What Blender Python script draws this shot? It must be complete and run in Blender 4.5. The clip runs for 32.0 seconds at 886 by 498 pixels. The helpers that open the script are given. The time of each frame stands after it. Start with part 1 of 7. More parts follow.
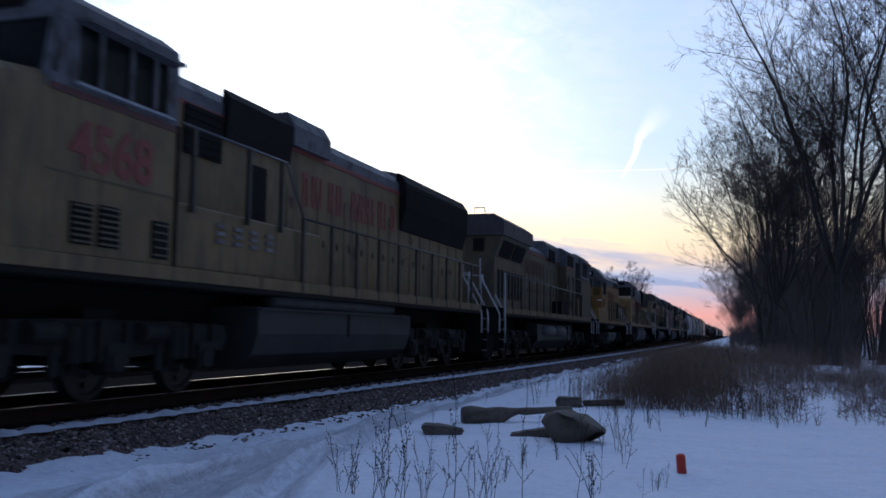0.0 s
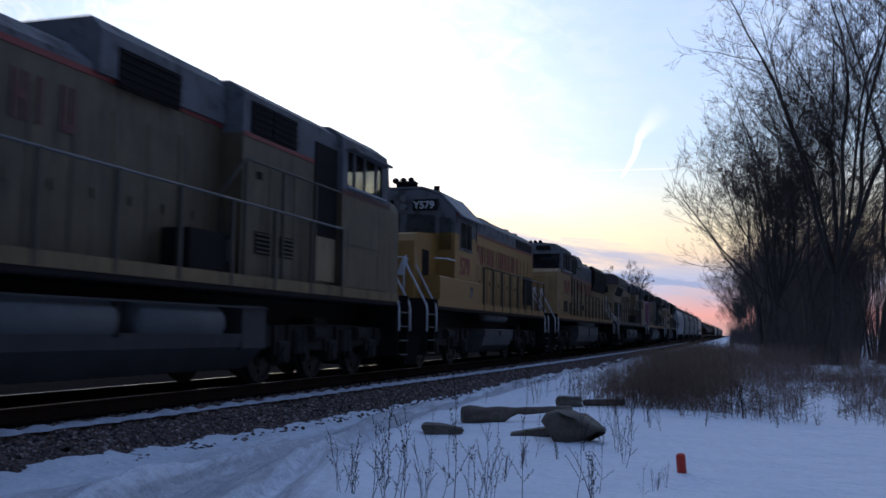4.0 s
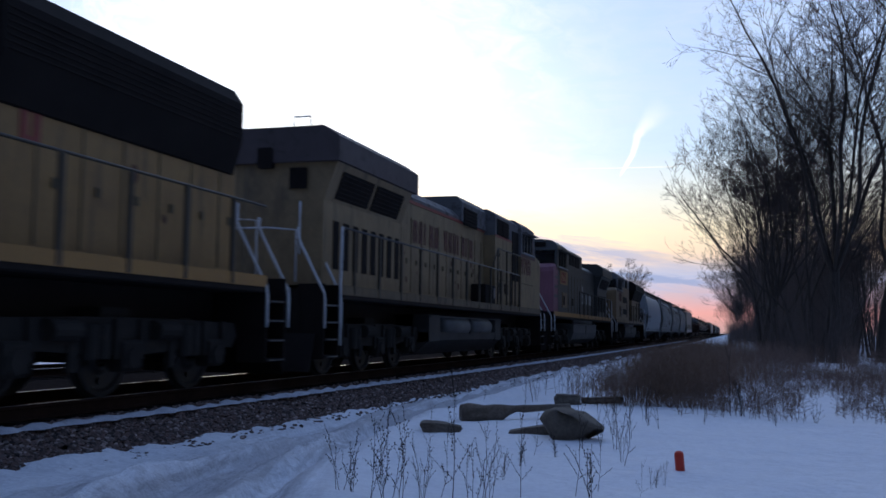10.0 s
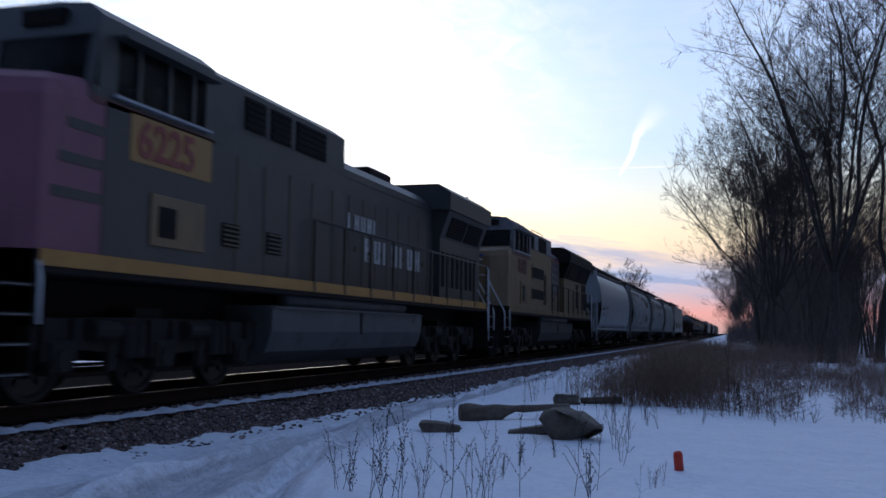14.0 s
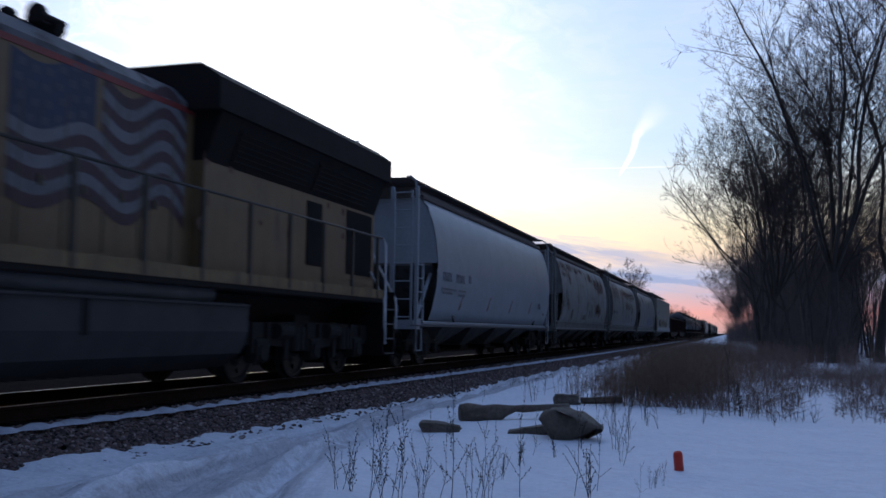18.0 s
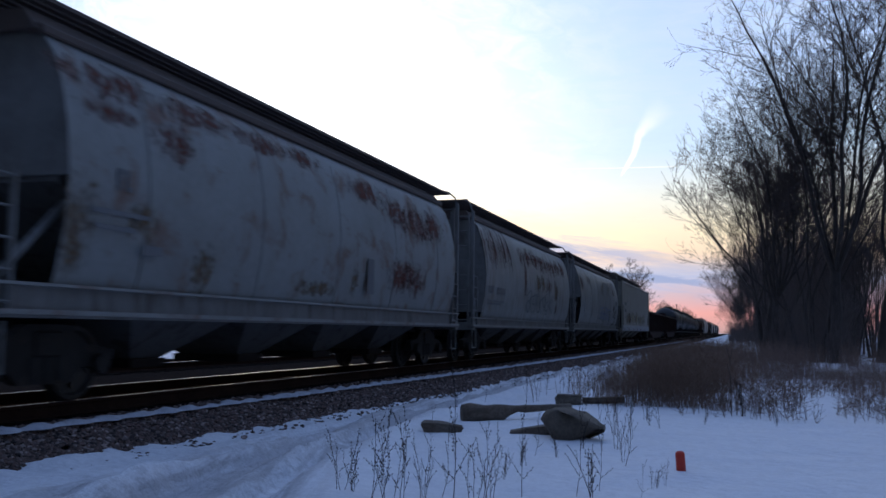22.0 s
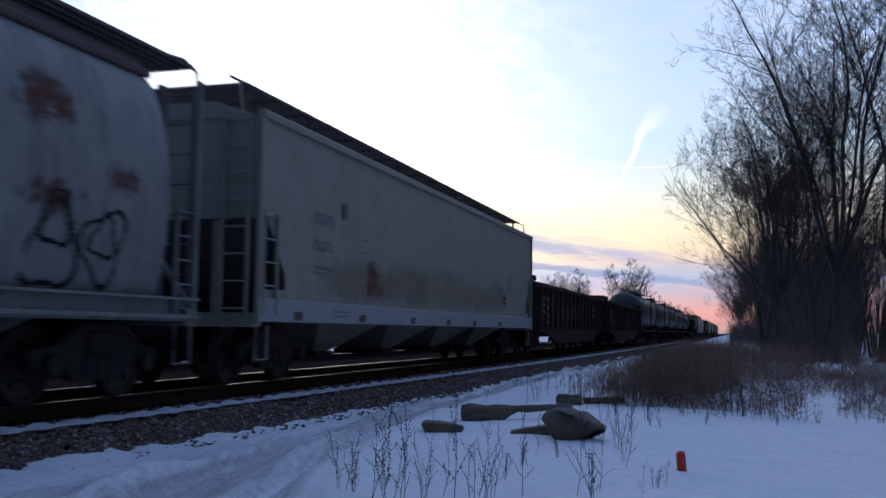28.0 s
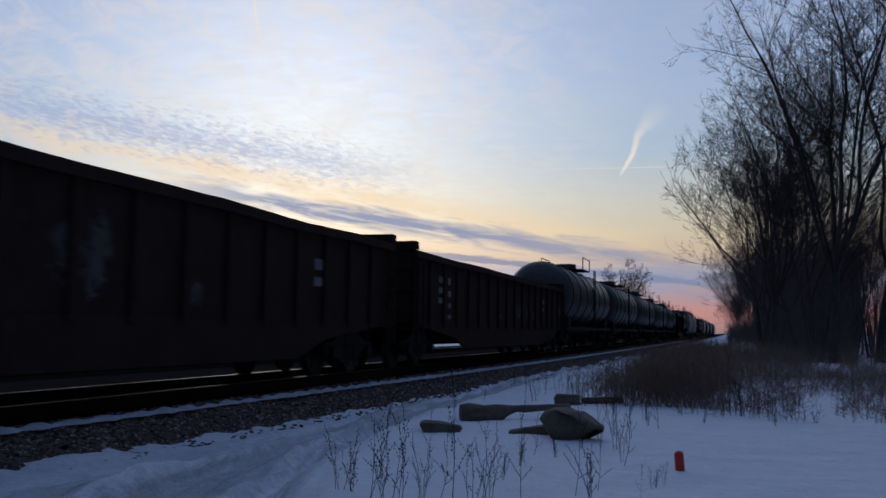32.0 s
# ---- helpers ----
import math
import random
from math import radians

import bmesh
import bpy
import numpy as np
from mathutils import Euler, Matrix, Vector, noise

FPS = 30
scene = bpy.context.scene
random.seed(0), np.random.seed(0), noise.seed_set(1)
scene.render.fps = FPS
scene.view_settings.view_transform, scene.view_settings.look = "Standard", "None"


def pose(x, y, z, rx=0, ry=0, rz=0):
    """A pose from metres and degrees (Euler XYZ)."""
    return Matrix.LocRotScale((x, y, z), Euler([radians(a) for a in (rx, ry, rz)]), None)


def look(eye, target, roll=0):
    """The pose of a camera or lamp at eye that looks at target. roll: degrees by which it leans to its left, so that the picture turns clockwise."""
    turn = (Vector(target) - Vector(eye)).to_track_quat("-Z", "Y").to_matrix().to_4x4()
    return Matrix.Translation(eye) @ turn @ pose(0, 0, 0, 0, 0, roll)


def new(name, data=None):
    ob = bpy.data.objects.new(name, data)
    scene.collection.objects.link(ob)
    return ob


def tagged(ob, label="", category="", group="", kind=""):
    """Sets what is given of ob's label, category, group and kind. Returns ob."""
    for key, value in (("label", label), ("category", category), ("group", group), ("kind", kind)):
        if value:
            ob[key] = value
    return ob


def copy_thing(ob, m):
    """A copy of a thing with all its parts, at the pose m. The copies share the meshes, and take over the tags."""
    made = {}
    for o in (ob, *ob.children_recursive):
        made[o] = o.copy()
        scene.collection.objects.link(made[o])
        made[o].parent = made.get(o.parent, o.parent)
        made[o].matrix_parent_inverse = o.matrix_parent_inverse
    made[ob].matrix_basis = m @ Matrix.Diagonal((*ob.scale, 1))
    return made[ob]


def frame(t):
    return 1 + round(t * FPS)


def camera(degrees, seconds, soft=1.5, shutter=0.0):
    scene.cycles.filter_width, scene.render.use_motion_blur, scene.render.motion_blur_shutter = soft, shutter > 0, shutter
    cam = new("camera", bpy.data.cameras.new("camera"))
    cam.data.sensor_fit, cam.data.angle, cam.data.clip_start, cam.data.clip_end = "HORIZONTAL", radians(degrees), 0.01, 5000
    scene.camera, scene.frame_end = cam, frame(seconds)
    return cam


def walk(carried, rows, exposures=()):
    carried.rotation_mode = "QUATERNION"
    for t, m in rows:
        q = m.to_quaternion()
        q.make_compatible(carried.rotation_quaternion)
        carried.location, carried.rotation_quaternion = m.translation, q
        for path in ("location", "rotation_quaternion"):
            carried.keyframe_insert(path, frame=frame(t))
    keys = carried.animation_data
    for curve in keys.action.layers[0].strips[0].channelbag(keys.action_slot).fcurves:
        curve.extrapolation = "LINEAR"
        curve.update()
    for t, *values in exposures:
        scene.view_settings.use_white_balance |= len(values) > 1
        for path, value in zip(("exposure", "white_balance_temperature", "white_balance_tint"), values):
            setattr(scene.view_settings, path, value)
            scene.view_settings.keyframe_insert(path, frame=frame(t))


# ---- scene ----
# Camera: stands on the snow beside a double track; world y runs along the rails, z = 0 at the rail head.
EYE = (0.0, 0.0, 0.923)
YAW, PITCH, ROLL, FOV = 16.96, 4.875, 0.74, 50.28
cam = camera(FOV, 32.0, soft=1.6, shutter=0.5)


def aim(dx, dy):
    """The camera's pose with the picture shifted by dx, dy thousandths of the lens length."""
    yaw, pitch = radians(YAW) + dx / 1000, radians(PITCH) + dy / 1000
    way = Vector((-math.sin(yaw) * math.cos(pitch), math.cos(yaw) * math.cos(pitch), math.sin(pitch)))
    return look(EYE, Vector(EYE) + way, ROLL)


# A tripod that gives a little: seconds, sideways and upward shift, thousandths.
SWAY = ((0.0, 2.6, 2.6), (3.0, 2.6, 2.2), (6.5, 2.6, 1.9), (7.5, 1.6, 1.3), (9.0, 1.0, 0.0), (11.0, 1.0, 0.0), (12.0, 0.1, 0.0),
        (20.0, 0.0, 0.0), (20.5, 1.9, 0.0), (25.0, 2.2, 0.0), (28.0, 2.75, 0.0), (30.0, 2.5, 0.0), (31.0, 1.7, 0.0), (32.0, 0.9, 0.0))
EXPOSURES = ((0.0, 0.0, 6250, 10), (28.8, 0.0, 6250, 10), (30.0, -0.25, 6250, 10), (31.0, -0.68, 6250, 10), (31.5, -0.78, 6250, 10), (32.0, -0.8, 6250, 10))
walk(cam, [(t, aim(a, b)) for t, a, b in SWAY], EXPOSURES)

# World: a winter sky after sunset, the glow of the hidden sun to the left of the line.
SUN_AZ, SUN_EL = 25.5, 12.0
sun_way = Vector((-math.sin(radians(SUN_AZ)) * math.cos(radians(SUN_EL)), math.cos(radians(SUN_AZ)) * math.cos(radians(SUN_EL)), math.sin(radians(SUN_EL))))


class Nodes:
    """Short way to write node trees."""

    def __init__(self, tree):
        self.tree = tree

    def add(self, kind, ins=None, **props):
        n = self.tree.nodes.new(kind)
        for k, v in props.items():
            if k == "op":
                n.operation = v
            elif k == "blend":
                n.blend_type = v
            elif k == "dtype":
                n.data_type = v
        for k, v in (ins or {}).items():
            sock = n.inputs[k]
            if isinstance(v, bpy.types.NodeSocket):
                self.tree.links.new(v, sock)
            else:
                sock.default_value = v
        return n

    def math(self, op, a, b=0.0, c=0.0):
        return self.add("ShaderNodeMath", {0: a, 1: b, 2: c}, op=op).outputs[0]

    def noise(self, vec, scale, detail=4.0, rough=0.55, warp=0.0):
        return self.add("ShaderNodeTexNoise", {"Vector": vec, "Scale": scale, "Detail": detail, "Roughness": rough, "Distortion": warp}).outputs["Fac"]

    def ramp(self, fac, stops):
        n = self.add("ShaderNodeValToRGB", {"Fac": fac})
        el = n.color_ramp.elements
        while len(el) < len(stops):
            el.new(0.5)
        for e, (p, col) in zip(el, stops):
            e.position = p
            e.color = (*col, 1) if not isinstance(col, float) else (col, col, col, 1)
        return n.outputs["Color"]

    def mix(self, fac, a, b, blend="MIX"):
        n = self.add("ShaderNodeMix", {0: fac, 6: a, 7: b}, dtype="RGBA", blend=blend)
        return n.outputs[2]

    def scale(self, vec, s):
        return self.add("ShaderNodeVectorMath", {0: vec, 1: s}, op="MULTIPLY").outputs[0]


def make_world():
    w = bpy.data.worlds.new("winter_sky")
    scene.world = w
    w.use_nodes = True
    w.node_tree.nodes.clear()
    n = Nodes(w.node_tree)
    way = n.add("ShaderNodeTexCoord").outputs["Generated"]
    sky = n.add("ShaderNodeTexSky")
    sky.sky_type, sky.sun_disc = "NISHITA", False
    sky.sun_elevation, sky.sun_rotation = radians(4.0), radians(-SUN_AZ)
    sky.air_density, sky.dust_density, sky.ozone_density = 1.2, 1.0, 1.6
    xyz = n.add("ShaderNodeSeparateXYZ", {0: way})
    up = xyz.outputs["Z"]
    near = n.add("ShaderNodeVectorMath", {0: way, 1: sun_way}, op="DOT_PRODUCT").outputs["Value"]
    # colours by height over the horizon, towards the sunset
    band = n.ramp(n.math("MULTIPLY", up, 2.0), (
        (0.0, (0.42, 0.25, 0.27)), (0.04, (0.78, 0.30, 0.31)), (0.075, (0.52, 0.36, 0.48)), (0.115, (0.42, 0.46, 0.68)),
        (0.15, (0.90, 0.64, 0.46)), (0.21, (1.0, 0.83, 0.56)), (0.28, (0.86, 0.86, 0.78)), (0.37, (0.60, 0.77, 0.98)),
        (0.55, (0.51, 0.68, 1.05)), (0.80, (0.43, 0.59, 0.97)), (1.0, (0.30, 0.44, 0.78))))
    away = n.ramp(up, ((0.0, (0.025, 0.029, 0.042)), (0.15, (0.037, 0.049, 0.080)), (0.4, (0.086, 0.130, 0.262)), (1.0, (0.232, 0.362, 0.735))))
    side = n.ramp(n.math("MULTIPLY_ADD", near, 0.5, 0.5), ((0.52, 0.0), (0.90, 1.0)))
    col = n.mix(side, away, band)
    col = n.mix(0.15, col, n.scale(sky.outputs["Color"], (0.12, 0.12, 0.12)))
    # streaks of cloud low down, ripples higher up
    streak = n.noise(n.scale(way, (6.0, 6.0, 48.0)), 1.0, 5.0, 0.6, 0.9)
    low = n.math("MULTIPLY", n.ramp(streak, ((0.44, 0.0), (0.60, 1.0))), n.ramp(up, ((0.025, 0.0), (0.04, 1.0), (0.06, 1.0), (0.08, 0.0))))
    col = n.mix(n.math("MULTIPLY", low, 0.6), col, (0.36, 0.41, 0.62, 1))
    flat = n.add("ShaderNodeVectorMath", {0: way, 1: n.add("ShaderNodeCombineXYZ", {0: n.math("ADD", up, 0.04), 1: n.math("ADD", up, 0.04), 2: 1.0}).outputs[0]}, op="DIVIDE").outputs[0]
    rip = n.noise(n.scale(flat, (5.5, 8.0, 0.0)), 1.0, 6.0, 0.62, 0.5)
    patch = n.noise(n.scale(flat, (0.55, 0.55, 0.0)), 1.0, 2.0, 0.5, 0.3)
    high = n.math("MULTIPLY", n.ramp(rip, ((0.40, 0.0), (0.70, 1.0))), n.ramp(patch, ((0.46, 0.0), (0.60, 1.0))))
    high = n.math("MULTIPLY", high, n.ramp(up, ((0.08, 0.0), (0.14, 1.0))))
    veil = n.mix(side, (0.42, 0.48, 0.66, 1), (0.95, 0.90, 0.82, 1))
    col = n.mix(n.math("MULTIPLY", n.math("MULTIPLY", high, side), 0.20), col, veil)
    # glow of the sun behind thin cloud
    g = n.math("POWER", n.math("MAXIMUM", near, 0.0), 48.0)
    g2 = n.math("POWER", n.math("MAXIMUM", near, 0.0), 7.0)
    thin = n.ramp(rip, ((0.35, 1.0), (0.7, 0.86)))
    glow = n.math("MULTIPLY", n.math("MULTIPLY", g, 0.72), thin)
    col = n.mix(1.0, col, n.scale(n.add("ShaderNodeCombineXYZ", {0: glow, 1: glow, 2: glow}).outputs[0], (1.0, 0.90, 0.68)), "ADD")
    wide = n.math("MULTIPLY", n.math("MULTIPLY", g2, 0.27), thin)
    col = n.mix(1.0, col, n.scale(n.add("ShaderNodeCombineXYZ", {0: wide, 1: wide, 2: wide}).outputs[0], (0.82, 0.95, 1.08)), "ADD")
    # cloud decks by azimuth (left of the line) and height, degrees: one low bank, one rippled sheet above it with a warm lower edge
    az = n.math("MULTIPLY", n.math("ARCTAN2", n.math("MULTIPLY", xyz.outputs["X"], -1.0), xyz.outputs["Y"]), 57.2958)
    el = n.math("MULTIPLY", n.math("ARCSINE", up), 57.2958)

    def deck(base, slope, thick, ends, vec, scale, edge):
        """Cover of a sloping sheet of cloud, torn at its edges by noise."""
        off = n.math("SUBTRACT", el, n.math("MULTIPLY_ADD", az, slope, base))
        d = n.math("DIVIDE", n.math("ABSOLUTE", off), thick)
        grid = n.add("ShaderNodeCombineXYZ", {0: n.math("MULTIPLY", az, vec[0]), 1: n.math("MULTIPLY", off, vec[1]), 2: 0.0}).outputs[0]
        tear = n.noise(grid, scale, 6.0, 0.6, 0.6)
        body = n.math("SUBTRACT", n.math("MULTIPLY_ADD", tear, 2.6, -0.45), d)
        span = n.ramp(n.math("MULTIPLY_ADD", az, 0.01, 0.2), ends)
        return n.math("MULTIPLY", n.ramp(body, edge), span), off

    bank, _ = deck(3.75, 0.135, 0.95, ((0.205, 0.0), (0.26, 0.75), (0.36, 1.0), (0.48, 1.0), (0.56, 0.0)), (0.30, 2.3), 0.9, ((0.0, 0.0), (0.85, 1.0)))
    shred, _ = deck(2.75, 0.10, 0.34, ((0.195, 0.0), (0.22, 1.0), (0.36, 1.0), (0.45, 0.0)), (0.4, 2.6), 0.9, ((0.1, 0.0), (0.5, 1.0)))
    warm, _ = deck(4.6, 0.15, 1.3, ((0.22, 0.0), (0.30, 0.7), (0.42, 1.0), (0.58, 1.0), (0.70, 0.0)), (0.30, 1.2), 0.9, ((0.0, 0.0), (0.9, 1.0)))
    ripple, _ = deck(6.9, 0.125, 2.3, ((0.37, 0.0), (0.44, 0.8), (0.60, 1.0), (0.66, 1.0), (0.76, 0.0)), (1.3, 4.2), 1.15, ((0.20, 0.0), (0.95, 1.0)))
    # thin cirrus in long slanting combs, cream where the glow lights it
    comb = n.add("ShaderNodeCombineXYZ", {0: n.math("MULTIPLY_ADD", el, 0.55, n.math("MULTIPLY", az, 0.16)), 1: n.math("MULTIPLY_ADD", el, 0.35, n.math("MULTIPLY", az, -0.35)), 2: 0.0}).outputs[0]
    cirrus = n.math("MULTIPLY", n.ramp(n.noise(comb, 1.1, 7.0, 0.62, 0.9), ((0.42, 0.0), (0.72, 1.0))), n.ramp(side, ((0.55, 0.0), (0.95, 1.0))))
    cirrus = n.math("MULTIPLY", cirrus, n.ramp(n.math("MULTIPLY", el, 0.05), ((0.28, 0.0), (0.42, 1.0))))
    cirrus = n.math("MULTIPLY", cirrus, n.ramp(n.math("MULTIPLY", az, 0.02), ((0.10, 0.0), (0.36, 1.0))))
    col = n.mix(n.math("MULTIPLY", cirrus, 0.45), col, (1.50, 1.27, 1.04, 1))
    col = n.mix(n.math("MULTIPLY", warm, 0.62), col, (1.60, 1.16, 0.70, 1))
    col = n.mix(n.math("MULTIPLY", ripple, 0.72), col, (0.62, 0.73, 1.06, 1))
    col = n.mix(n.math("MULTIPLY", bank, 0.85), col, (0.36, 0.45, 0.74, 1))
    col = n.mix(n.math("MULTIPLY", shred, 0.75), col, (0.34, 0.42, 0.66, 1))
    bg = n.add("ShaderNodeBackground", {"Color": col, "Strength": 1.0})
    out = n.add("ShaderNodeOutputWorld", {"Surface": bg.outputs[0]})


make_world()
lamp = bpy.data.lights.new("sun", "SUN")
lamp.energy, lamp.angle, lamp.color = 0.3, radians(14), (1.0, 0.82, 0.62)
sun = new("sun", lamp)
sun.matrix_world = look(tuple(sun_way * 300), (0, 0, 0))

# ---- materials ----
MATS = {}


def surface(name, base, second=None, grain=0.12, scale=6.0, rough=0.6, metal=0.0, dirt=None, dirt_amount=0.0, bump=0.15, bump_scale=40.0, streak=False, spec=0.5):
    """A worn surface: two tones at two scales, dirt or rust in patches or running streaks, fine relief."""
    if name in MATS:
        return MATS[name]
    m = bpy.data.materials.new(name)
    m.use_nodes = True
    m.node_tree.nodes.clear()
    n = Nodes(m.node_tree)
    pos = n.add("ShaderNodeTexCoord").outputs["Object"]
    rnd = n.add("ShaderNodeObjectInfo").outputs["Random"]
    pos = n.add("ShaderNodeVectorMath", {0: pos, 1: n.scale(n.add("ShaderNodeCombineXYZ", {0: rnd, 1: rnd, 2: rnd}).outputs[0], (7.0, 3.0, 5.0))}, op="ADD").outputs[0]
    big = n.noise(pos, scale * 0.25, 5.0, 0.6)
    small = n.noise(pos, scale * 3.0, 6.0, 0.65)
    second = second or tuple(c * 0.72 for c in base)
    col = n.mix(n.ramp(big, ((0.35, 0.0), (0.68, 1.0))), (*base, 1), (*second, 1))
    grit = n.ramp(small, ((0.25, 1.0 - grain * 2), (0.75, 1.0)))
    col = n.mix(1.0, col, grit, "MULTIPLY")
    r = n.math("MULTIPLY_ADD", small, 0.25, rough - 0.12)
    if streak:
        # road grime: blotches and fine runs over the paint
        blot = n.noise(n.scale(pos, (1.0, 1.0, 0.7)), 2.3, 9.0, 0.72, 0.5)
        runs = n.noise(n.scale(pos, (1.0, 9.0, 0.6)), 1.3, 7.0, 0.65, 0.2)
        col = n.mix(1.0, col, n.ramp(n.mix(0.45, blot, runs), ((0.36, tuple(1.0 - k * min(1.0, max(0.0, dirt_amount - 0.2) * 3.2) for k in (0.50, 0.54, 0.58))), (0.56, (1.0, 1.0, 1.0)))), "MULTIPLY")
    if dirt:
        if streak:
            vec = n.scale(pos, (1.0, 3.0, 0.35))
            d = n.noise(vec, 1.6, 6.0, 0.62, 0.3)
        else:
            d = n.noise(pos, scale * 0.5, 7.0, 0.68, 0.4)
        lo = 0.72 - 0.42 * dirt_amount
        mask = n.ramp(d, ((lo, 0.0), (lo + 0.12, 1.0)))
        col = n.mix(n.math("MULTIPLY", mask, 0.85), col, (*dirt, 1))
        r = n.math("MULTIPLY_ADD", mask, 0.15, r)
    relief = n.add("ShaderNodeBump", {"Strength": bump, "Distance": 0.01, "Height": n.noise(pos, bump_scale, 4.0, 0.6)}).outputs[0]
    b = n.add("ShaderNodeBsdfPrincipled", {"Base Color": col, "Roughness": r, "Metallic": metal, "Normal": relief, "Specular IOR Level": spec})
    n.add("ShaderNodeOutputMaterial", {"Surface": b.outputs[0]})
    MATS[name] = m
    return m


YELLOW_OLD = surface("old_yellow_paint", (0.215, 0.140, 0.055), (0.165, 0.107, 0.043), dirt=(0.082, 0.057, 0.033), dirt_amount=0.45, streak=True, rough=0.55)
YELLOW_NEW = surface("yellow_paint", (0.335, 0.176, 0.040), (0.285, 0.148, 0.037), dirt=(0.162, 0.093, 0.034), dirt_amount=0.25, streak=True, rough=0.45)
YELLOW_MID = surface("weathered_yellow_paint", (0.315, 0.183, 0.055), (0.255, 0.145, 0.047), dirt=(0.119, 0.076, 0.038), dirt_amount=0.35, streak=True, rough=0.5)
YELLOW_FADED = surface("faded_cream_yellow_paint", (0.29, 0.205, 0.105), (0.225, 0.16, 0.083), dirt=(0.115, 0.088, 0.055), dirt_amount=0.38, streak=True, rough=0.55)
YELLOW_BROWN = surface("brownish_yellow_paint", (0.200, 0.130, 0.060), (0.160, 0.104, 0.050), dirt=(0.080, 0.054, 0.034), dirt_amount=0.3, streak=True, rough=0.5)
GREY_ROOF = surface("grey_roof_paint", (0.15, 0.15, 0.158), (0.105, 0.104, 0.108), dirt=(0.055, 0.048, 0.043), dirt_amount=0.5, rough=0.65, spec=0.3)
GREY_SHEET = surface("dull_roof_sheet_paint", (0.20, 0.205, 0.215), (0.15, 0.155, 0.16), dirt=(0.09, 0.08, 0.075), dirt_amount=0.4, rough=0.6)
WING_MAROON = surface("sooty_maroon_grey_paint", (0.085, 0.066, 0.070), (0.06, 0.046, 0.048), dirt=(0.035, 0.030, 0.028), dirt_amount=0.4, rough=0.65)
GREY_LIGHT = surface("pale_grey_paint", (0.33, 0.35, 0.38), (0.27, 0.28, 0.30), dirt=(0.12, 0.11, 0.10), dirt_amount=0.3, rough=0.5)
GREY_SP = surface("dark_grey_paint", (0.040, 0.042, 0.040), (0.029, 0.031, 0.030), dirt=(0.09, 0.08, 0.07), dirt_amount=0.2, streak=True, rough=0.5)
PINK_RED = surface("faded_red_paint", (0.24, 0.088, 0.125), (0.20, 0.072, 0.10), dirt=(0.165, 0.090, 0.090), dirt_amount=0.3, streak=True, rough=0.6)
RED_LETTER = surface("red_lettering", (0.24, 0.03, 0.026), (0.18, 0.03, 0.026), rough=0.5)
MAROON_LETTER = surface("faded_maroon_lettering", (0.105, 0.022, 0.022), (0.075, 0.022, 0.022), rough=0.55)
WHITE_LETTER = surface("pale_lettering", (0.55, 0.55, 0.53), (0.42, 0.42, 0.41), rough=0.55)
BLUE_LETTER = surface("blue_paint", (0.03, 0.07, 0.25), (0.03, 0.06, 0.18), rough=0.5)
ORANGE_STRIPE = surface("amber_stripe", (0.40, 0.20, 0.035), (0.30, 0.15, 0.03), rough=0.45)
BLACK = surface("sooty_black_steel", (0.021, 0.0165, 0.0155), (0.014, 0.0115, 0.011), dirt=(0.03, 0.027, 0.024), dirt_amount=0.2, rough=0.7, spec=0.12)
# for grilles and boards, and for flat panels that paint shade in recesses
GRILLE = surface("black_grille_and_recess", (0.020, 0.0165, 0.0155), (0.013, 0.011, 0.0105), rough=0.8, spec=0.12)
TRUCK = surface("grimy_truck_steel", (0.034, 0.031, 0.028), (0.022, 0.020, 0.0185), dirt=(0.052, 0.042, 0.033), dirt_amount=0.4, rough=0.8, spec=0.15)
TANK_GREY = surface("dusty_tank_steel", (0.105, 0.107, 0.108), (0.075, 0.077, 0.078), dirt=(0.05, 0.044, 0.038), dirt_amount=0.3, rough=0.6, spec=0.3)
TANK_DARK = surface("dark_tank_steel", (0.052, 0.051, 0.050), (0.034, 0.033, 0.033), dirt=(0.062, 0.054, 0.046), dirt_amount=0.3, rough=0.65, spec=0.25)
RAIL_GRIP = surface("pale_handrail_paint", (0.62, 0.63, 0.64), (0.5, 0.5, 0.5), rough=0.4)
RAIL_DARK = surface("dark_handrail_paint", (0.055, 0.045, 0.03), (0.035, 0.03, 0.024), rough=0.55)
WHEEL = surface("wheel_steel", (0.022, 0.021, 0.02), (0.03, 0.028, 0.026), rough=0.6, metal=0.2)
TREAD = surface("bright_rail_steel", (0.42, 0.42, 0.43), (0.34, 0.34, 0.35), rough=0.36, metal=0.9, bump=0.03)
RAIL_RUST = surface("rusty_rail_web", (0.05, 0.03, 0.022), (0.035, 0.022, 0.018), rough=0.85, spec=0.0)
TIE = surface("creosoted_tie", (0.028, 0.023, 0.02), (0.04, 0.034, 0.03), rough=0.9, grain=0.25, spec=0.0)
WHITE_CAR = surface("white_car_paint", (0.315, 0.345, 0.37), (0.275, 0.305, 0.325), dirt=(0.260, 0.294, 0.277), dirt_amount=0.25, streak=True, rough=0.45)
PALE_CAR = surface("pale_grey_car_paint", (0.25, 0.262, 0.25), (0.20, 0.21, 0.20), dirt=(0.15, 0.12, 0.10), dirt_amount=0.42, streak=True, rough=0.55)
RUSTY_CAR = surface("rust_stained_grey_paint", (0.24, 0.255, 0.25), (0.20, 0.205, 0.195), dirt=(0.15, 0.09, 0.065), dirt_amount=0.45, rough=0.6, scale=3.0)
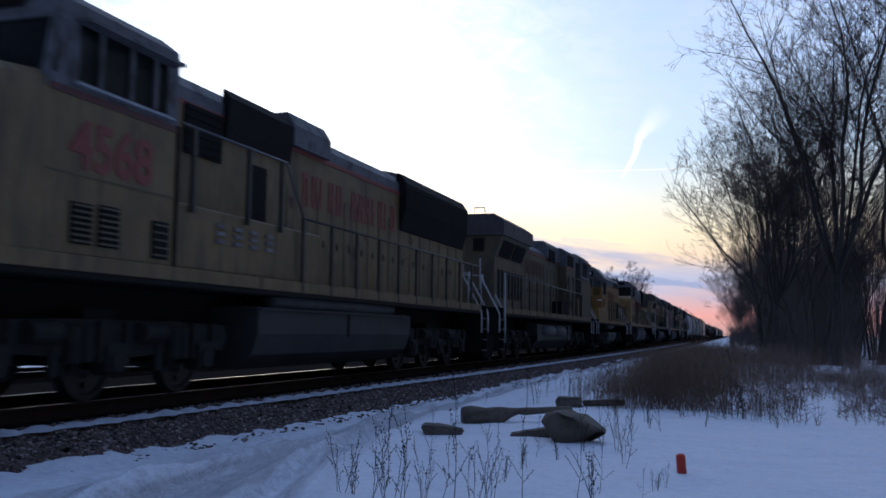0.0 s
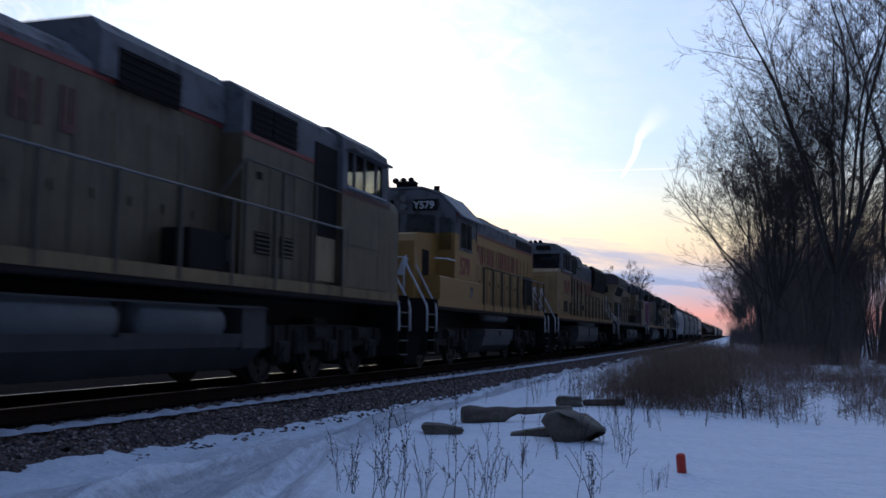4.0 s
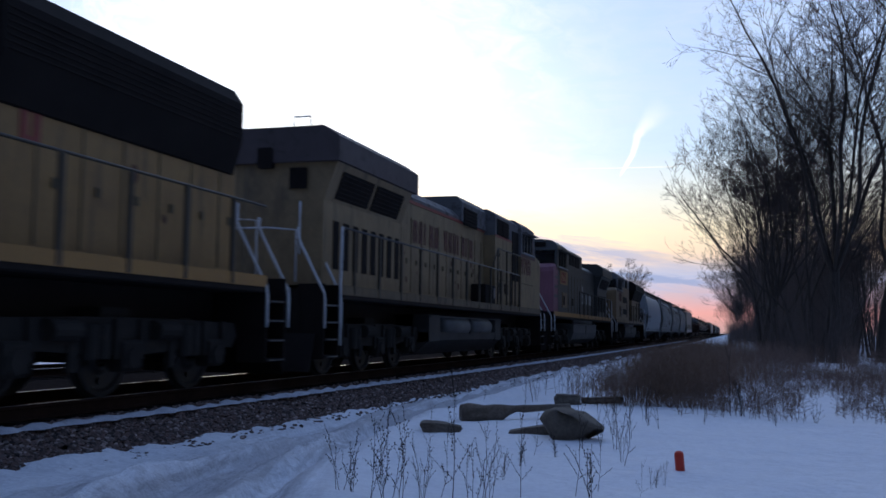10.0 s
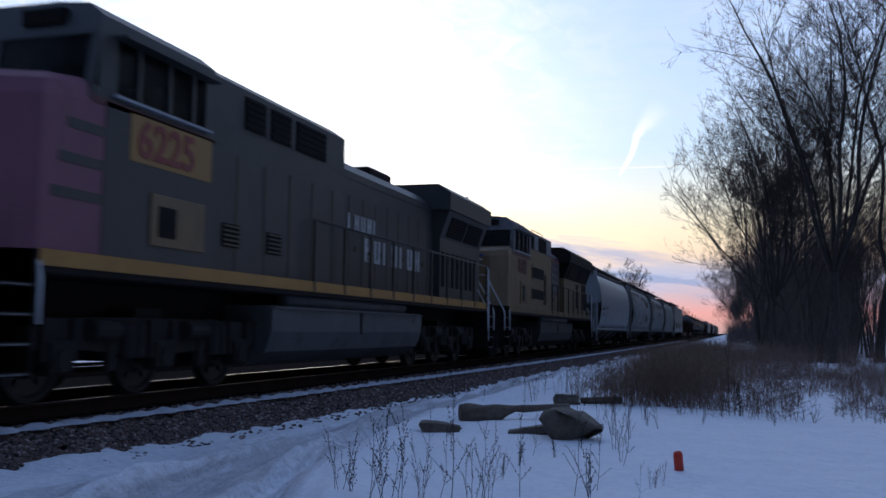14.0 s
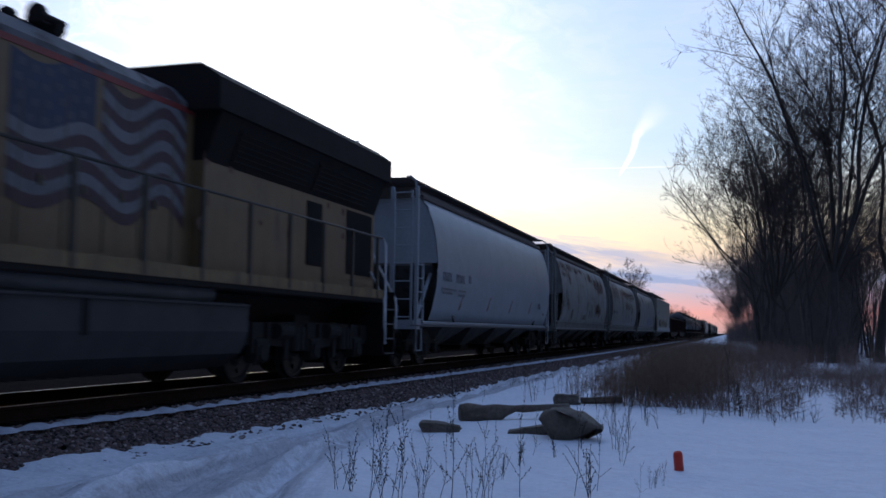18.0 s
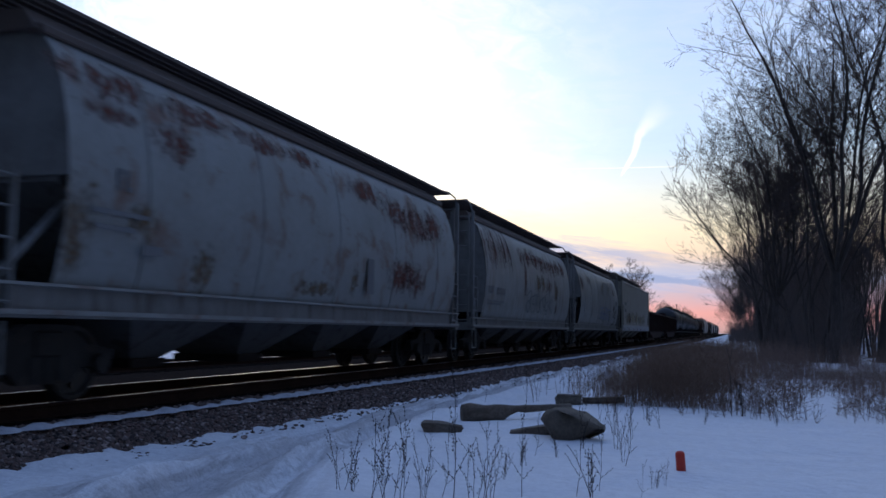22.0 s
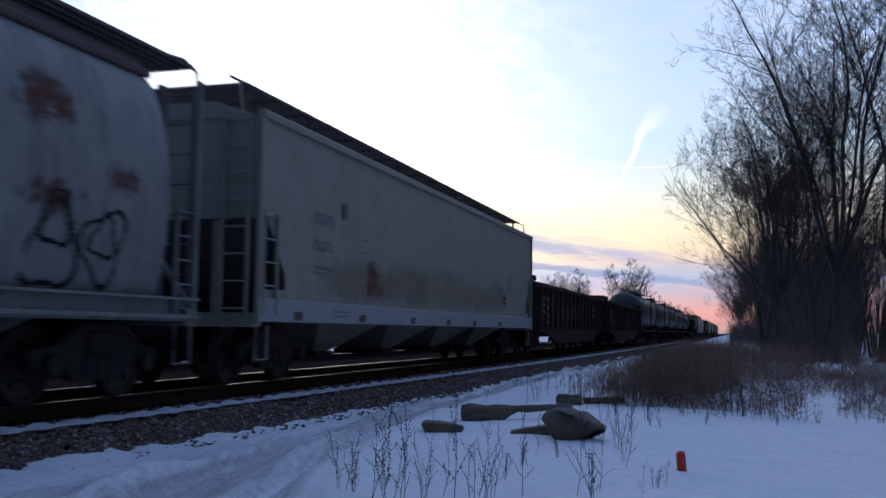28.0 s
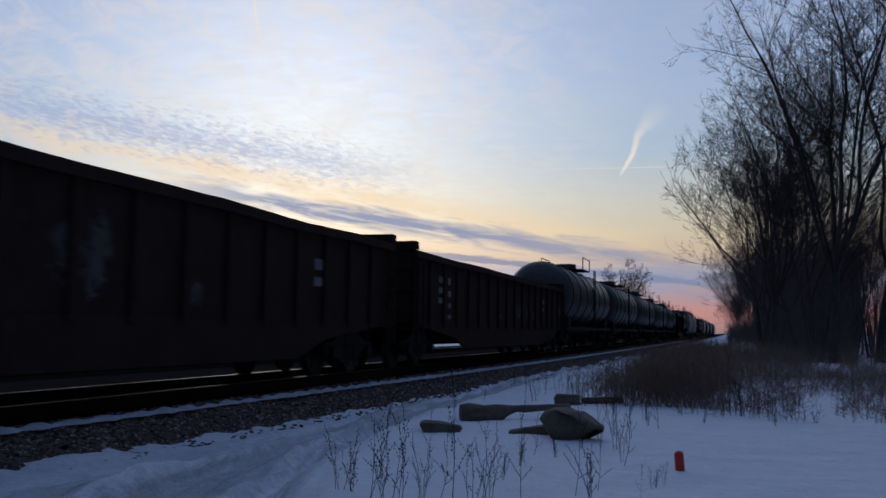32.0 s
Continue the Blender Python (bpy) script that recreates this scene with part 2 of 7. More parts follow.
CREAM_CAR = surface("off_white_car_paint", (0.285, 0.28, 0.235), (0.24, 0.235, 0.195), dirt=(0.22, 0.22, 0.18), dirt_amount=0.3, streak=True, rough=0.5)
# grimy steel darkened by the shade below the car body, put into its colour
SHADOW_CAR = surface("shaded_grimy_hopper_steel", (0.084, 0.084, 0.084), (0.119, 0.119, 0.115), dirt=(0.049, 0.042, 0.035), dirt_amount=0.5, rough=0.7)
ROOFWALK = surface("brown_roof_steel", (0.10, 0.072, 0.06), (0.07, 0.055, 0.05), rough=0.75)
BROWN_CAR = surface("oxide_brown_gondola_paint", (0.040, 0.021, 0.016), (0.027, 0.015, 0.012), dirt=(0.055, 0.032, 0.026), dirt_amount=0.3, rough=0.8, spec=0.12)
TANK_CAR = surface("black_tank_car_paint", (0.030, 0.031, 0.034), (0.048, 0.05, 0.052), dirt=(0.08, 0.074, 0.068), dirt_amount=0.35, streak=True, rough=0.42)
RUST_PATCH = surface("brown_rust", (0.135, 0.058, 0.036), (0.20, 0.125, 0.09), rough=0.9, grain=0.35, scale=9)
SPRAY = surface("dark_spray_paint", (0.05, 0.07, 0.075), (0.10, 0.13, 0.14), rough=0.6)
MARK = surface("dark_stencil_paint", (0.11, 0.12, 0.13), (0.16, 0.17, 0.18), rough=0.6)
BARK = surface("grey_brown_bark", (0.075, 0.062, 0.054), (0.05, 0.042, 0.037), scale=5.0, grain=0.3, rough=0.9, bump=0.5, bump_scale=25)
BRUSH = surface("dark_brush_bark", (0.11, 0.086, 0.078), (0.075, 0.06, 0.056), rough=0.9)
FADED = surface("faded_white_lettering", (0.22, 0.21, 0.20), (0.13, 0.12, 0.115), rough=0.7)
DRY = surface("dry_brown_stalk", (0.235, 0.15, 0.10), (0.16, 0.10, 0.07), rough=0.9)
DRY_PALE = surface("pale_dry_grass", (0.20, 0.135, 0.105), (0.14, 0.09, 0.07), rough=0.9)
DARK_STALK = surface("dark_weed_stalk", (0.034, 0.026, 0.024), (0.052, 0.040, 0.033), rough=0.9)
TIMBER = surface("grey_weathered_concrete", (0.21, 0.175, 0.135), (0.13, 0.105, 0.08), dirt=(0.08, 0.07, 0.06), dirt_amount=0.4, rough=0.9, scale=9, grain=0.25, bump=0.5)
RED_CAP = surface("red_plastic", (0.62, 0.045, 0.02), (0.5, 0.035, 0.02), rough=0.45)


def cab_glass():
    """Tinted, grimy glazing that lets some of the sky beyond through."""
    m = bpy.data.materials.new("tinted_cab_glass")
    m.use_nodes = True
    m.node_tree.nodes.clear()
    n = Nodes(m.node_tree)
    grime = n.noise(n.add("ShaderNodeTexCoord").outputs["Object"], 3.0, 6.0, 0.65)
    clear = n.add("ShaderNodeBsdfTransparent", {"Color": (0.80, 0.82, 0.80, 1)})
    film = n.add("ShaderNodeBsdfPrincipled", {"Base Color": (0.012, 0.012, 0.013, 1), "Roughness": 0.12, "Specular IOR Level": 0.35})
    mixed = n.add("ShaderNodeMixShader", {0: n.ramp(grime, ((0.35, 0.12), (0.65, 0.40))), 1: clear.outputs[0], 2: film.outputs[0]})
    n.add("ShaderNodeOutputMaterial", {"Surface": mixed.outputs[0]})
    return m


def worn_coat(name, base, second, ragged=6.5):
    """Rust that thins out towards the edge of its patch, ragged and streaked downwards."""
    m = bpy.data.materials.new(name)
    m.use_nodes = True
    m.node_tree.nodes.clear()
    n = Nodes(m.node_tree)
    pos = n.add("ShaderNodeTexCoord").outputs["Object"]
    wear = n.add("ShaderNodeAttribute")
    wear.attribute_name = "wear"
    rag = n.mix(0.5, n.noise(n.scale(pos, (1.0, 1.0, 0.35)), 3.2, 8.0, 0.68), n.noise(pos, 11.0, 6.0, 0.7))
    cover = n.ramp(n.math("MULTIPLY_ADD", rag, ragged, n.math("MULTIPLY_ADD", wear.outputs["Fac"], 0.75, -0.5 * ragged - 0.15)), ((0.0, 0.0), (0.8, 0.88)))
    tone = n.mix(n.ramp(n.noise(pos, 5.0, 6.0, 0.7), ((0.35, 0.0), (0.65, 1.0))), (*base, 1), (*second, 1))
    film = n.add("ShaderNodeBsdfPrincipled", {"Base Color": tone, "Roughness": 0.9, "Specular IOR Level": 0.1})
    clear = n.add("ShaderNodeBsdfTransparent", {"Color": (1, 1, 1, 1)})
    mixed = n.add("ShaderNodeMixShader", {0: cover, 1: clear.outputs[0], 2: film.outputs[0]})
    n.add("ShaderNodeOutputMaterial", {"Surface": mixed.outputs[0]})
    return m


GLASS = cab_glass()
RUST_COAT = worn_coat("thin_brown_rust", (0.115, 0.045, 0.036), (0.155, 0.078, 0.060))
TAN_COAT = worn_coat("thin_tan_road_dust", (0.315, 0.262, 0.175), (0.29, 0.245, 0.17), 2.0)
SMEAR_COAT = worn_coat("thin_orange_rust", (0.18, 0.115, 0.06), (0.15, 0.115, 0.08))
LAMP_GLASS = surface("lamp_lens", (0.16, 0.165, 0.17), (0.12, 0.125, 0.13), rough=0.2)


def snow_material():
    m = bpy.data.materials.new("snow")
    m.use_nodes = True
    m.node_tree.nodes.clear()
    n = Nodes(m.node_tree)
    geo = n.add("ShaderNodeNewGeometry")
    pos = geo.outputs["Position"]
    xyz = n.add("ShaderNodeSeparateXYZ", {0: pos})
    big = n.noise(pos, 0.7, 5.0, 0.6)
    fine = n.noise(pos, 9.0, 6.0, 0.65)
    col = n.mix(n.ramp(big, ((0.3, 0.0), (0.7, 1.0))), (0.80, 0.82, 0.85, 1), (0.74, 0.77, 0.82, 1))
    # trodden, dirty slush along the track-side lane, rut shade painted into its colour
    lane = n.add("ShaderNodeAttribute")
    lane.attribute_name = "trodden"
    lane = lane.outputs["Fac"]
    across = n.add("ShaderNodeAttribute")
    across.attribute_name = "across"
    along = n.add("ShaderNodeCombineXYZ", {0: across.outputs["Fac"], 1: xyz.outputs["Y"], 2: 0.0}).outputs[0]
    ruts = n.noise(n.scale(along, (4.2, 0.22, 1.0)), 1.0, 8.0, 0.62, 0.0)
    slush = n.noise(n.scale(pos, (3.4, 1.5, 1.0)), 1.9, 10.0, 0.74, 0.0)
    wheel = n.math("ABSOLUTE", n.math("SUBTRACT", across.outputs["Fac"], 0.28))
    ice = n.math("MULTIPLY", n.ramp(n.math("MULTIPLY_ADD", slush, 0.9, n.math("MULTIPLY", wheel, -0.8)), ((0.10, 0.0), (0.32, 1.0))), 0.75)
    dirt = n.math("MAXIMUM", n.ramp(ruts, ((0.46, 0.0), (0.57, 1.0))), n.ramp(slush, ((0.52, 0.0), (0.62, 0.9))))
    dirt = n.math("MULTIPLY", lane, n.math("MAXIMUM", n.math("MULTIPLY", dirt, 0.85), ice))
    col = n.mix(n.math("MULTIPLY", dirt, 0.80), col, (0.33, 0.325, 0.345, 1))
    # shading of crumbs and clods multiplied into the colour
    crumbs = n.noise(pos, 26.0, 5.0, 0.7)
    col = n.mix(1.0, col, n.ramp(n.mix(0.5, crumbs, fine), ((0.36, 0.86), (0.56, 1.0))), "MULTIPLY")
    clod_shade = n.noise(n.scale(pos, (1.0, 0.6, 1.0)), 8.0, 8.0, 0.75)
    col = n.mix(lane, col, n.mix(1.0, col, n.ramp(n.mix(0.4, clod_shade, crumbs), ((0.40, 0.80), (0.52, 1.0))), "MULTIPLY"))
    high = n.mix(n.math("MULTIPLY_ADD", lane, 0.45, 0.1), n.noise(pos, 1.6, 6.0, 0.55), n.mix(0.22, ruts, n.mix(0.5, fine, crumbs)))
    relief = n.add("ShaderNodeBump", {"Strength": 1.0, "Distance": 0.15, "Height": high}).outputs[0]
    b = n.add("ShaderNodeBsdfPrincipled", {"Base Color": col, "Roughness": 0.75, "Normal": relief, "Specular IOR Level": 0.3})
    n.add("ShaderNodeOutputMaterial", {"Surface": b.outputs[0]})
    return m


def stone_material():
    m = bpy.data.materials.new("crushed_stone")
    m.use_nodes = True
    m.node_tree.nodes.clear()
    n = Nodes(m.node_tree)
    geo = n.add("ShaderNodeNewGeometry")
    rnd = geo.outputs["Random Per Island"]
    col = n.ramp(rnd, ((0.0, (0.03, 0.022, 0.02)), (0.3, (0.09, 0.06, 0.05)), (0.6, (0.17, 0.105, 0.085)), (0.85, (0.15, 0.12, 0.11)), (1.0, (0.44, 0.34, 0.30))))
    col = n.mix(1.0, col, n.ramp(n.noise(geo.outputs["Position"], 30.0, 4.0), ((0.3, 0.65), (0.7, 1.0))), "MULTIPLY")
    relief = n.add("ShaderNodeBump", {"Strength": 0.4, "Distance": 0.01, "Height": n.noise(geo.outputs["Position"], 60.0, 4.0)}).outputs[0]
    b = n.add("ShaderNodeBsdfPrincipled", {"Base Color": col, "Roughness": 0.88, "Normal": relief})
    n.add("ShaderNodeOutputMaterial", {"Surface": b.outputs[0]})
    return m


SNOW, STONE = snow_material(), stone_material()
BED = surface("gravel_bed", (0.034, 0.028, 0.025), (0.052, 0.043, 0.038), scale=30, grain=0.35, rough=0.95, bump=0.9, bump_scale=45, spec=0.0)

# ---- mesh helpers ----
FLIP = [None]  # length of the vehicle being built when it runs long end first


def part(name, bm, material, parent=None, label=""):
    """Link a bmesh as one mesh object, under a thing or a part."""
    if FLIP[0] is not None:
        for v in bm.verts:
            v.co.y = FLIP[0] - v.co.y
        bmesh.ops.reverse_faces(bm, faces=bm.faces)
    me = bpy.data.meshes.new(name)
    bm.to_mesh(me)
    bm.free()
    me.materials.append(material)
    ob = new(name, me)
    if parent:
        ob.parent = parent
    if label:
        ob["label"] = label
    return ob


def raw(name, verts, faces, material, parent=None, label=""):
    me = bpy.data.meshes.new(name)
    me.from_pydata(verts, [], faces)
    me.update()
    me.materials.append(material)
    ob = new(name, me)
    if parent:
        ob.parent = parent
    if label:
        ob["label"] = label
    return ob


def box(bm, x0, x1, y0, y1, z0, z1, c=0.0):
    """A box; c cuts its edges along y and its upright edges."""
    x0, x1 = min(x0, x1), max(x0, x1)
    c = min(c, (x1 - x0) * 0.45, (z1 - z0) * 0.45)
    if c <= 0:
        pts = [(x0, z0), (x1, z0), (x1, z1), (x0, z1)]
    else:
        pts = [(x0 + c, z0), (x1 - c, z0), (x1, z0 + c), (x1, z1 - c), (x1 - c, z1), (x0 + c, z1), (x0, z1 - c), (x0, z0 + c)]
    prism_y(bm, pts, y0, y1)


def prism_y(bm, pts, y0, y1, inset=0.0):
    """Outline of (x, z) points drawn out along y."""
    a = [bm.verts.new((x, y0, z)) for x, z in pts]
    b = [bm.verts.new((x, y1, z)) for x, z in pts]
    k = len(pts)
    for i in range(k):
        bm.faces.new((a[i], b[i], b[(i + 1) % k], a[(i + 1) % k]))
    bm.faces.new(a)
    bm.faces.new(b[::-1])


def prism_x(bm, pts, x0, x1):
    """Outline of (y, z) points drawn out along x."""
    a = [bm.verts.new((x0, y, z)) for y, z in pts]
    b = [bm.verts.new((x1, y, z)) for y, z in pts]
    k = len(pts)
    for i in range(k):
        bm.faces.new((a[i], a[(i + 1) % k], b[(i + 1) % k], b[i]))
    bm.faces.new(a[::-1])
    bm.faces.new(b)


def loft(bm, rings, cap=True):
    """Skin through rings of points of equal count."""
    vs = [[bm.verts.new(p) for p in r] for r in rings]
    k = len(rings[0])
    for a, b in zip(vs, vs[1:]):
        for i in range(k):
            bm.faces.new((a[i], a[(i + 1) % k], b[(i + 1) % k], b[i]))
    if cap:
        bm.faces.new(vs[0][::-1])
        bm.faces.new(vs[-1])


def tube(bm, pts, r=0.02, k=6):
    """A bent pipe through points."""
    pts = [Vector(p) for p in pts]
    rings = []
    for i, p in enumerate(pts):
        d = (pts[min(i + 1, len(pts) - 1)] - pts[max(i - 1, 0)]).normalized()
        u = d.orthogonal().normalized() if abs(d.z) > 0.9 else d.cross(Vector((0, 0, 1))).normalized()
        w = d.cross(u)
        rings.append([p + r * (math.cos(2 * math.pi * j / k) * u + math.sin(2 * math.pi * j / k) * w) for j in range(k)])
    loft(bm, rings)


def drum(bm, c, axis, r, length, k=20, bulge=0.0):
    """A cylinder about c along 'x', 'y' or 'z', with domed ends if bulge."""
    prof = [(-length / 2 - bulge, 0.25), (-length / 2 - bulge * 0.75, 0.62), (-length / 2, 1.0), (length / 2, 1.0), (length / 2 + bulge * 0.75, 0.62), (length / 2 + bulge, 0.25)] if bulge else [(-length / 2, 1.0), (length / 2, 1.0)]
    rings = []
    for h, s in prof:
        ring = []
        for j in range(k):
            a = 2 * math.pi * j / k
            p, q = r * s * math.cos(a), r * s * math.sin(a)
            ring.append({"x": (c[0] + h, c[1] + p, c[2] + q), "y": (c[0] + q, c[1] + h, c[2] + p), "z": (c[0] + p, c[1] + q, c[2] + h)}[axis])
        rings.append(ring)
    loft(bm, rings)


def shape(fn, *args):
    bm = bmesh.new()
    fn(bm, *args)
    return bm


def boxes(rows):
    bm = bmesh.new()
    for r in rows:
        box(bm, *r)
    return bm


def smooth(ob):
    for p in ob.data.polygons:
        p.use_smooth = True
    return ob


def thing(name, label, category, group="", kind=""):
    return tagged(new(name), label, category, group, kind)


def lettering(text, size, material, parent, x, y, z, right=True, name="road_number", stretch=1.0):
    """Raised characters on a side wall that faces +x; y is where the text starts, read towards +y."""
    cu = bpy.data.curves.new("letters", "FONT")
    cu.body, cu.size, cu.extrude, cu.align_x, cu.offset = text, size, 0.006, "LEFT", size * 0.022
    tmp = new("letters", cu)
    me = bpy.data.meshes.new_from_object(tmp.evaluated_get(bpy.context.evaluated_depsgraph_get()))
    bpy.data.objects.remove(tmp)
    me.materials.append(material)
    ob = new(name, me)
    for v in me.vertices:
        a, b, c = v.co
        v.co = (x + c, y + a * stretch, z + b)
    ob.parent = parent
    return ob


# ---- ground, track bed and rails ----
D = 8.51          # near track, from the camera
D2 = D + 6.0      # far track
GROUND = -0.50


def lane(y):
    """Middle and half width of the trodden lane beside the track."""
    k = math.exp(-max(y - 5.0, 0.0) / 5.0)
    return -5.62 + 1.55 * k, 0.50 + 1.1 * k


def toe(y):
    """Foot of the ballast shoulder, from the track's middle."""
    return 1.72 + 1.25 * (1 - math.exp(-max(y - 6.0, 0.0) / 26.0))


def trodden(x, y):
    c, w = lane(y)
    d = abs(x - c + 0.3 * noise.noise((x * 0.6, y * 0.3, 3.0)))
    return max(0.0, min(1.0, (w * 1.25 - d) / (w * 0.6))) if y < 70 else 0.0


def ground_height(x, y):
    z = GROUND + 0.03 * noise.noise((x * 0.7, y * 0.5, 1.0)) + 0.05 * noise.noise((x * 0.13, y * 0.09, 7.0))
    if -2 < y < 70 and -7.2 < x < 6:
        c, w = lane(y)
        d = (x - c + 0.18 * noise.noise((0.0, y * 0.35, 3.0))) / w
        t = trodden(x, y)
        z += t * (0.10 * noise.noise((d * 2.6, y * 0.22, 5.0)) + 0.09 * noise.noise((d * 6.0, y * 0.35, 9.0)) + 0.05 * noise.noise((d * 13.0, y * 0.7, 4.0)) + 0.045 * noise.noise((x * 3.5, y * 1.6, 3.0)) + 0.012 * noise.noise((x * 13.0, y * 7.0, 2.0)))
        for k in (-0.62, 0.05, 0.66):
            z -= 0.085 * math.exp(-((d - k) / 0.19) ** 2)
        z += 0.055 * math.exp(-((d + 0.28) / 0.12) ** 2) + 0.05 * math.exp(-((d - 0.36) / 0.12) ** 2) + 0.09 * math.exp(-((d - 1.2) / 0.3) ** 2)
        z += 0.012 * noise.noise((x * 4.0, y * 3.0, 8.0))
        z += 0.07 * math.exp(-((x + 2.6) / 1.6) ** 2) * math.exp(-((y - 14) / 5.0) ** 2)
        z += (0.10 if y < 11 else 0.05) * math.exp(-((x + D - toe(y) - 0.1) / 0.25) ** 2) * (0.3 + noise.noise((y * 1.4, 4.0, 0.0)) + 0.8 * noise.noise((x * 3.0, y * 4.5, 6.0)))
    return z


def ground_sheet():
    xs = np.unique(np.round(np.concatenate([np.linspace(-8, -1, 141), np.linspace(-1, 5, 61), np.linspace(5, 16, 31), -8 - np.geomspace(0.5, 2500, 30), 16 + np.geomspace(0.5, 2500, 30)]), 4))
    ys = np.unique(np.round(np.concatenate([np.linspace(3, 26, 230), np.linspace(26, 70, 90), 3 - np.geomspace(0.5, 400, 20), 70 + np.geomspace(0.6, 3800, 45)]), 4))
    verts = [(float(x), float(y), ground_height(x, y)) for y in ys for x in xs]
    nx = len(xs)
    faces = [(j * nx + i, j * nx + i + 1, (j + 1) * nx + i + 1, (j + 1) * nx + i) for j in range(len(ys) - 1) for i in range(nx - 1)]
    ob = raw("ground", verts, faces, SNOW)
    wear = ob.data.attributes.new("trodden", "FLOAT", "POINT")
    cross = ob.data.attributes.new("across", "FLOAT", "POINT")
    cross.data.foreach_set("value", [(x - lane(max(y, 0.0))[0]) / lane(max(y, 0.0))[1] + 0.3 * noise.noise((x * 0.3, y * 0.25, 1.0)) for x, y, _ in verts])
    wear.data.foreach_set("value", [trodden(x, y) if -8 < x < 0 and 0 < y < 70 else 0.0 for x, y, _ in verts])
    smooth(ob)
    return tagged(ob, "blue-white trodden snow field with vehicle ruts beside the railway", "snow", kind="structure")


ground = ground_sheet()


def track_bed():
    bm = bmesh.new()
    ys = list(np.linspace(-40, 60, 301)) + list(60 + np.geomspace(1, 1900, 40))
    rings = []
    for y in ys:
        w = toe(y) + 0.05 * noise.noise((y * 1.3, 1.0, 0.0)) + 0.06 * noise.noise((y * 3.1, 4.0, 0.0)) + 0.06 * noise.noise((y * 6.5, 2.0, 0.0))
        pts = [(-D2 - 2.6, -0.66), (-D2 - 1.8, -0.19), (-D - 1.3, -0.19), (-D + w - 0.40, -0.19), (-D + w - 0.18, -0.36), (-D + w + 0.12, -0.66)]
        rings.append([(x, y, z + (0.03 * noise.noise((y * 2.0, x * 2, 4.0)) if i in (3, 4) else 0.0)) for i, (x, z) in enumerate(pts)])
    loft(bm, rings)
    return tagged(part("track_bed", bm, BED), "brown-grey crushed stone bed under two railway tracks", "ballast", kind="structure")


track_bed()


def rock(bm_v, bm_f, c, r, rng):
    """A small angular stone."""
    base = len(bm_v)
    for sx, sy, sz in ((1, 0, 0), (-1, 0, 0), (0, 1, 0), (0, -1, 0), (0, 0, 1), (0.3, 0.3, -1), (0.7, 0.6, 0.5), (-0.6, -0.7, 0.5)):
        bm_v.append((c[0] + sx * r * rng.uniform(0.7, 1.2), c[1] + sy * r * rng.uniform(0.8, 1.4), c[2] + sz * r * rng.uniform(0.6, 1.0)))
    for f in ((0, 6, 4), (6, 2, 4), (2, 1, 4), (1, 7, 4), (7, 3, 4), (3, 0, 4), (0, 2, 6), (1, 3, 7), (0, 5, 2), (2, 5, 1), (1, 5, 3), (3, 5, 0)):
        bm_f.append(tuple(base + i for i in f))


def ballast_stones():
    rng = random.Random(5)
    v, f = [], []
    for _ in range(46000):
        y = 3 + 75 * rng.random() ** 1.9
        u = rng.random() * (1.0 if rng.random() < 0.93 else 1.75)
        w = toe(y)
        ox, oz = w - 0.44 + 0.56 * u, -0.185 - 0.36 * max(0.0, min(u, 1.0) - 0.08)
        if u < 0.12:
            ox, oz = 1.2 + (w - 1.6) * rng.random(), -0.18
        rock(v, f, (-D + ox + 0.05 * noise.noise((y * 1.3, 1.0, 0.0)), y, oz + 0.02 * rng.random()), rng.uniform(0.014, 0.036), rng)
    return tagged(raw("ballast_stones", v, f, STONE), "loose reddish-grey crushed stones on the track shoulder", "ballast", kind="stuff")


ballast_stones()


# greyer than the field snow, with darker patches
OLD_SNOW = surface("grey_old_snow", (0.53, 0.555, 0.60), (0.40, 0.41, 0.45), dirt=(0.250, 0.225, 0.213), dirt_amount=0.35, rough=0.85, scale=20, spec=0.1)


def shoulder_snow():
    """Ragged snow left in a broken strip along the tie ends."""
    v, f, last = [], [], None
    for i in range(2200):
        y = 2.0 + 0.06 * i
        body = 0.62 + 0.75 * noise.noise((y * 0.9, 3.0, 0.0)) + 0.55 * math.cos(2 * math.pi * y / 0.53 + 1.5 * noise.noise((y * 0.5, 8.0, 0.0))) * 0.62 + 0.35 * noise.noise((y * 5.0, 1.0, 0.0))
        if body < 0.0:
            last = None
            continue
        body = min(max(body, 0.2), 1.15)
        w, h = 0.125 * body + 0.01, 0.064 * math.sqrt(body)
        cx = -D + toe(y) - 0.37 + 0.05 * noise.noise((y * 1.1, 6.0, 0.0)) + 0.03 * noise.noise((y * 4.0, 2.0, 0.0))
        base = len(v)
        for b in (-1.0, -0.6, -0.1, 0.5, 1.0):
            v.append((cx + b * w * (1 + 0.25 * noise.noise((y * 6.0, b, 5.0))), y, -0.185 + h * math.sqrt(max(0.0, 1 - b * b * 0.98)) * (1 + 0.4 * noise.noise((y * 7.0, b * 2, 2.0)))))
        if last is not None:
            for j in range(4):
                f.append((last + j, last + j + 1, base + j + 1, base + j))
        last = base
    ob = smooth(raw("shoulder_snow", v, f, OLD_SNOW))
    return tagged(ob, "broken strip of old snow along the edge of the ballast", "snow", kind="stuff")


shoulder_snow()


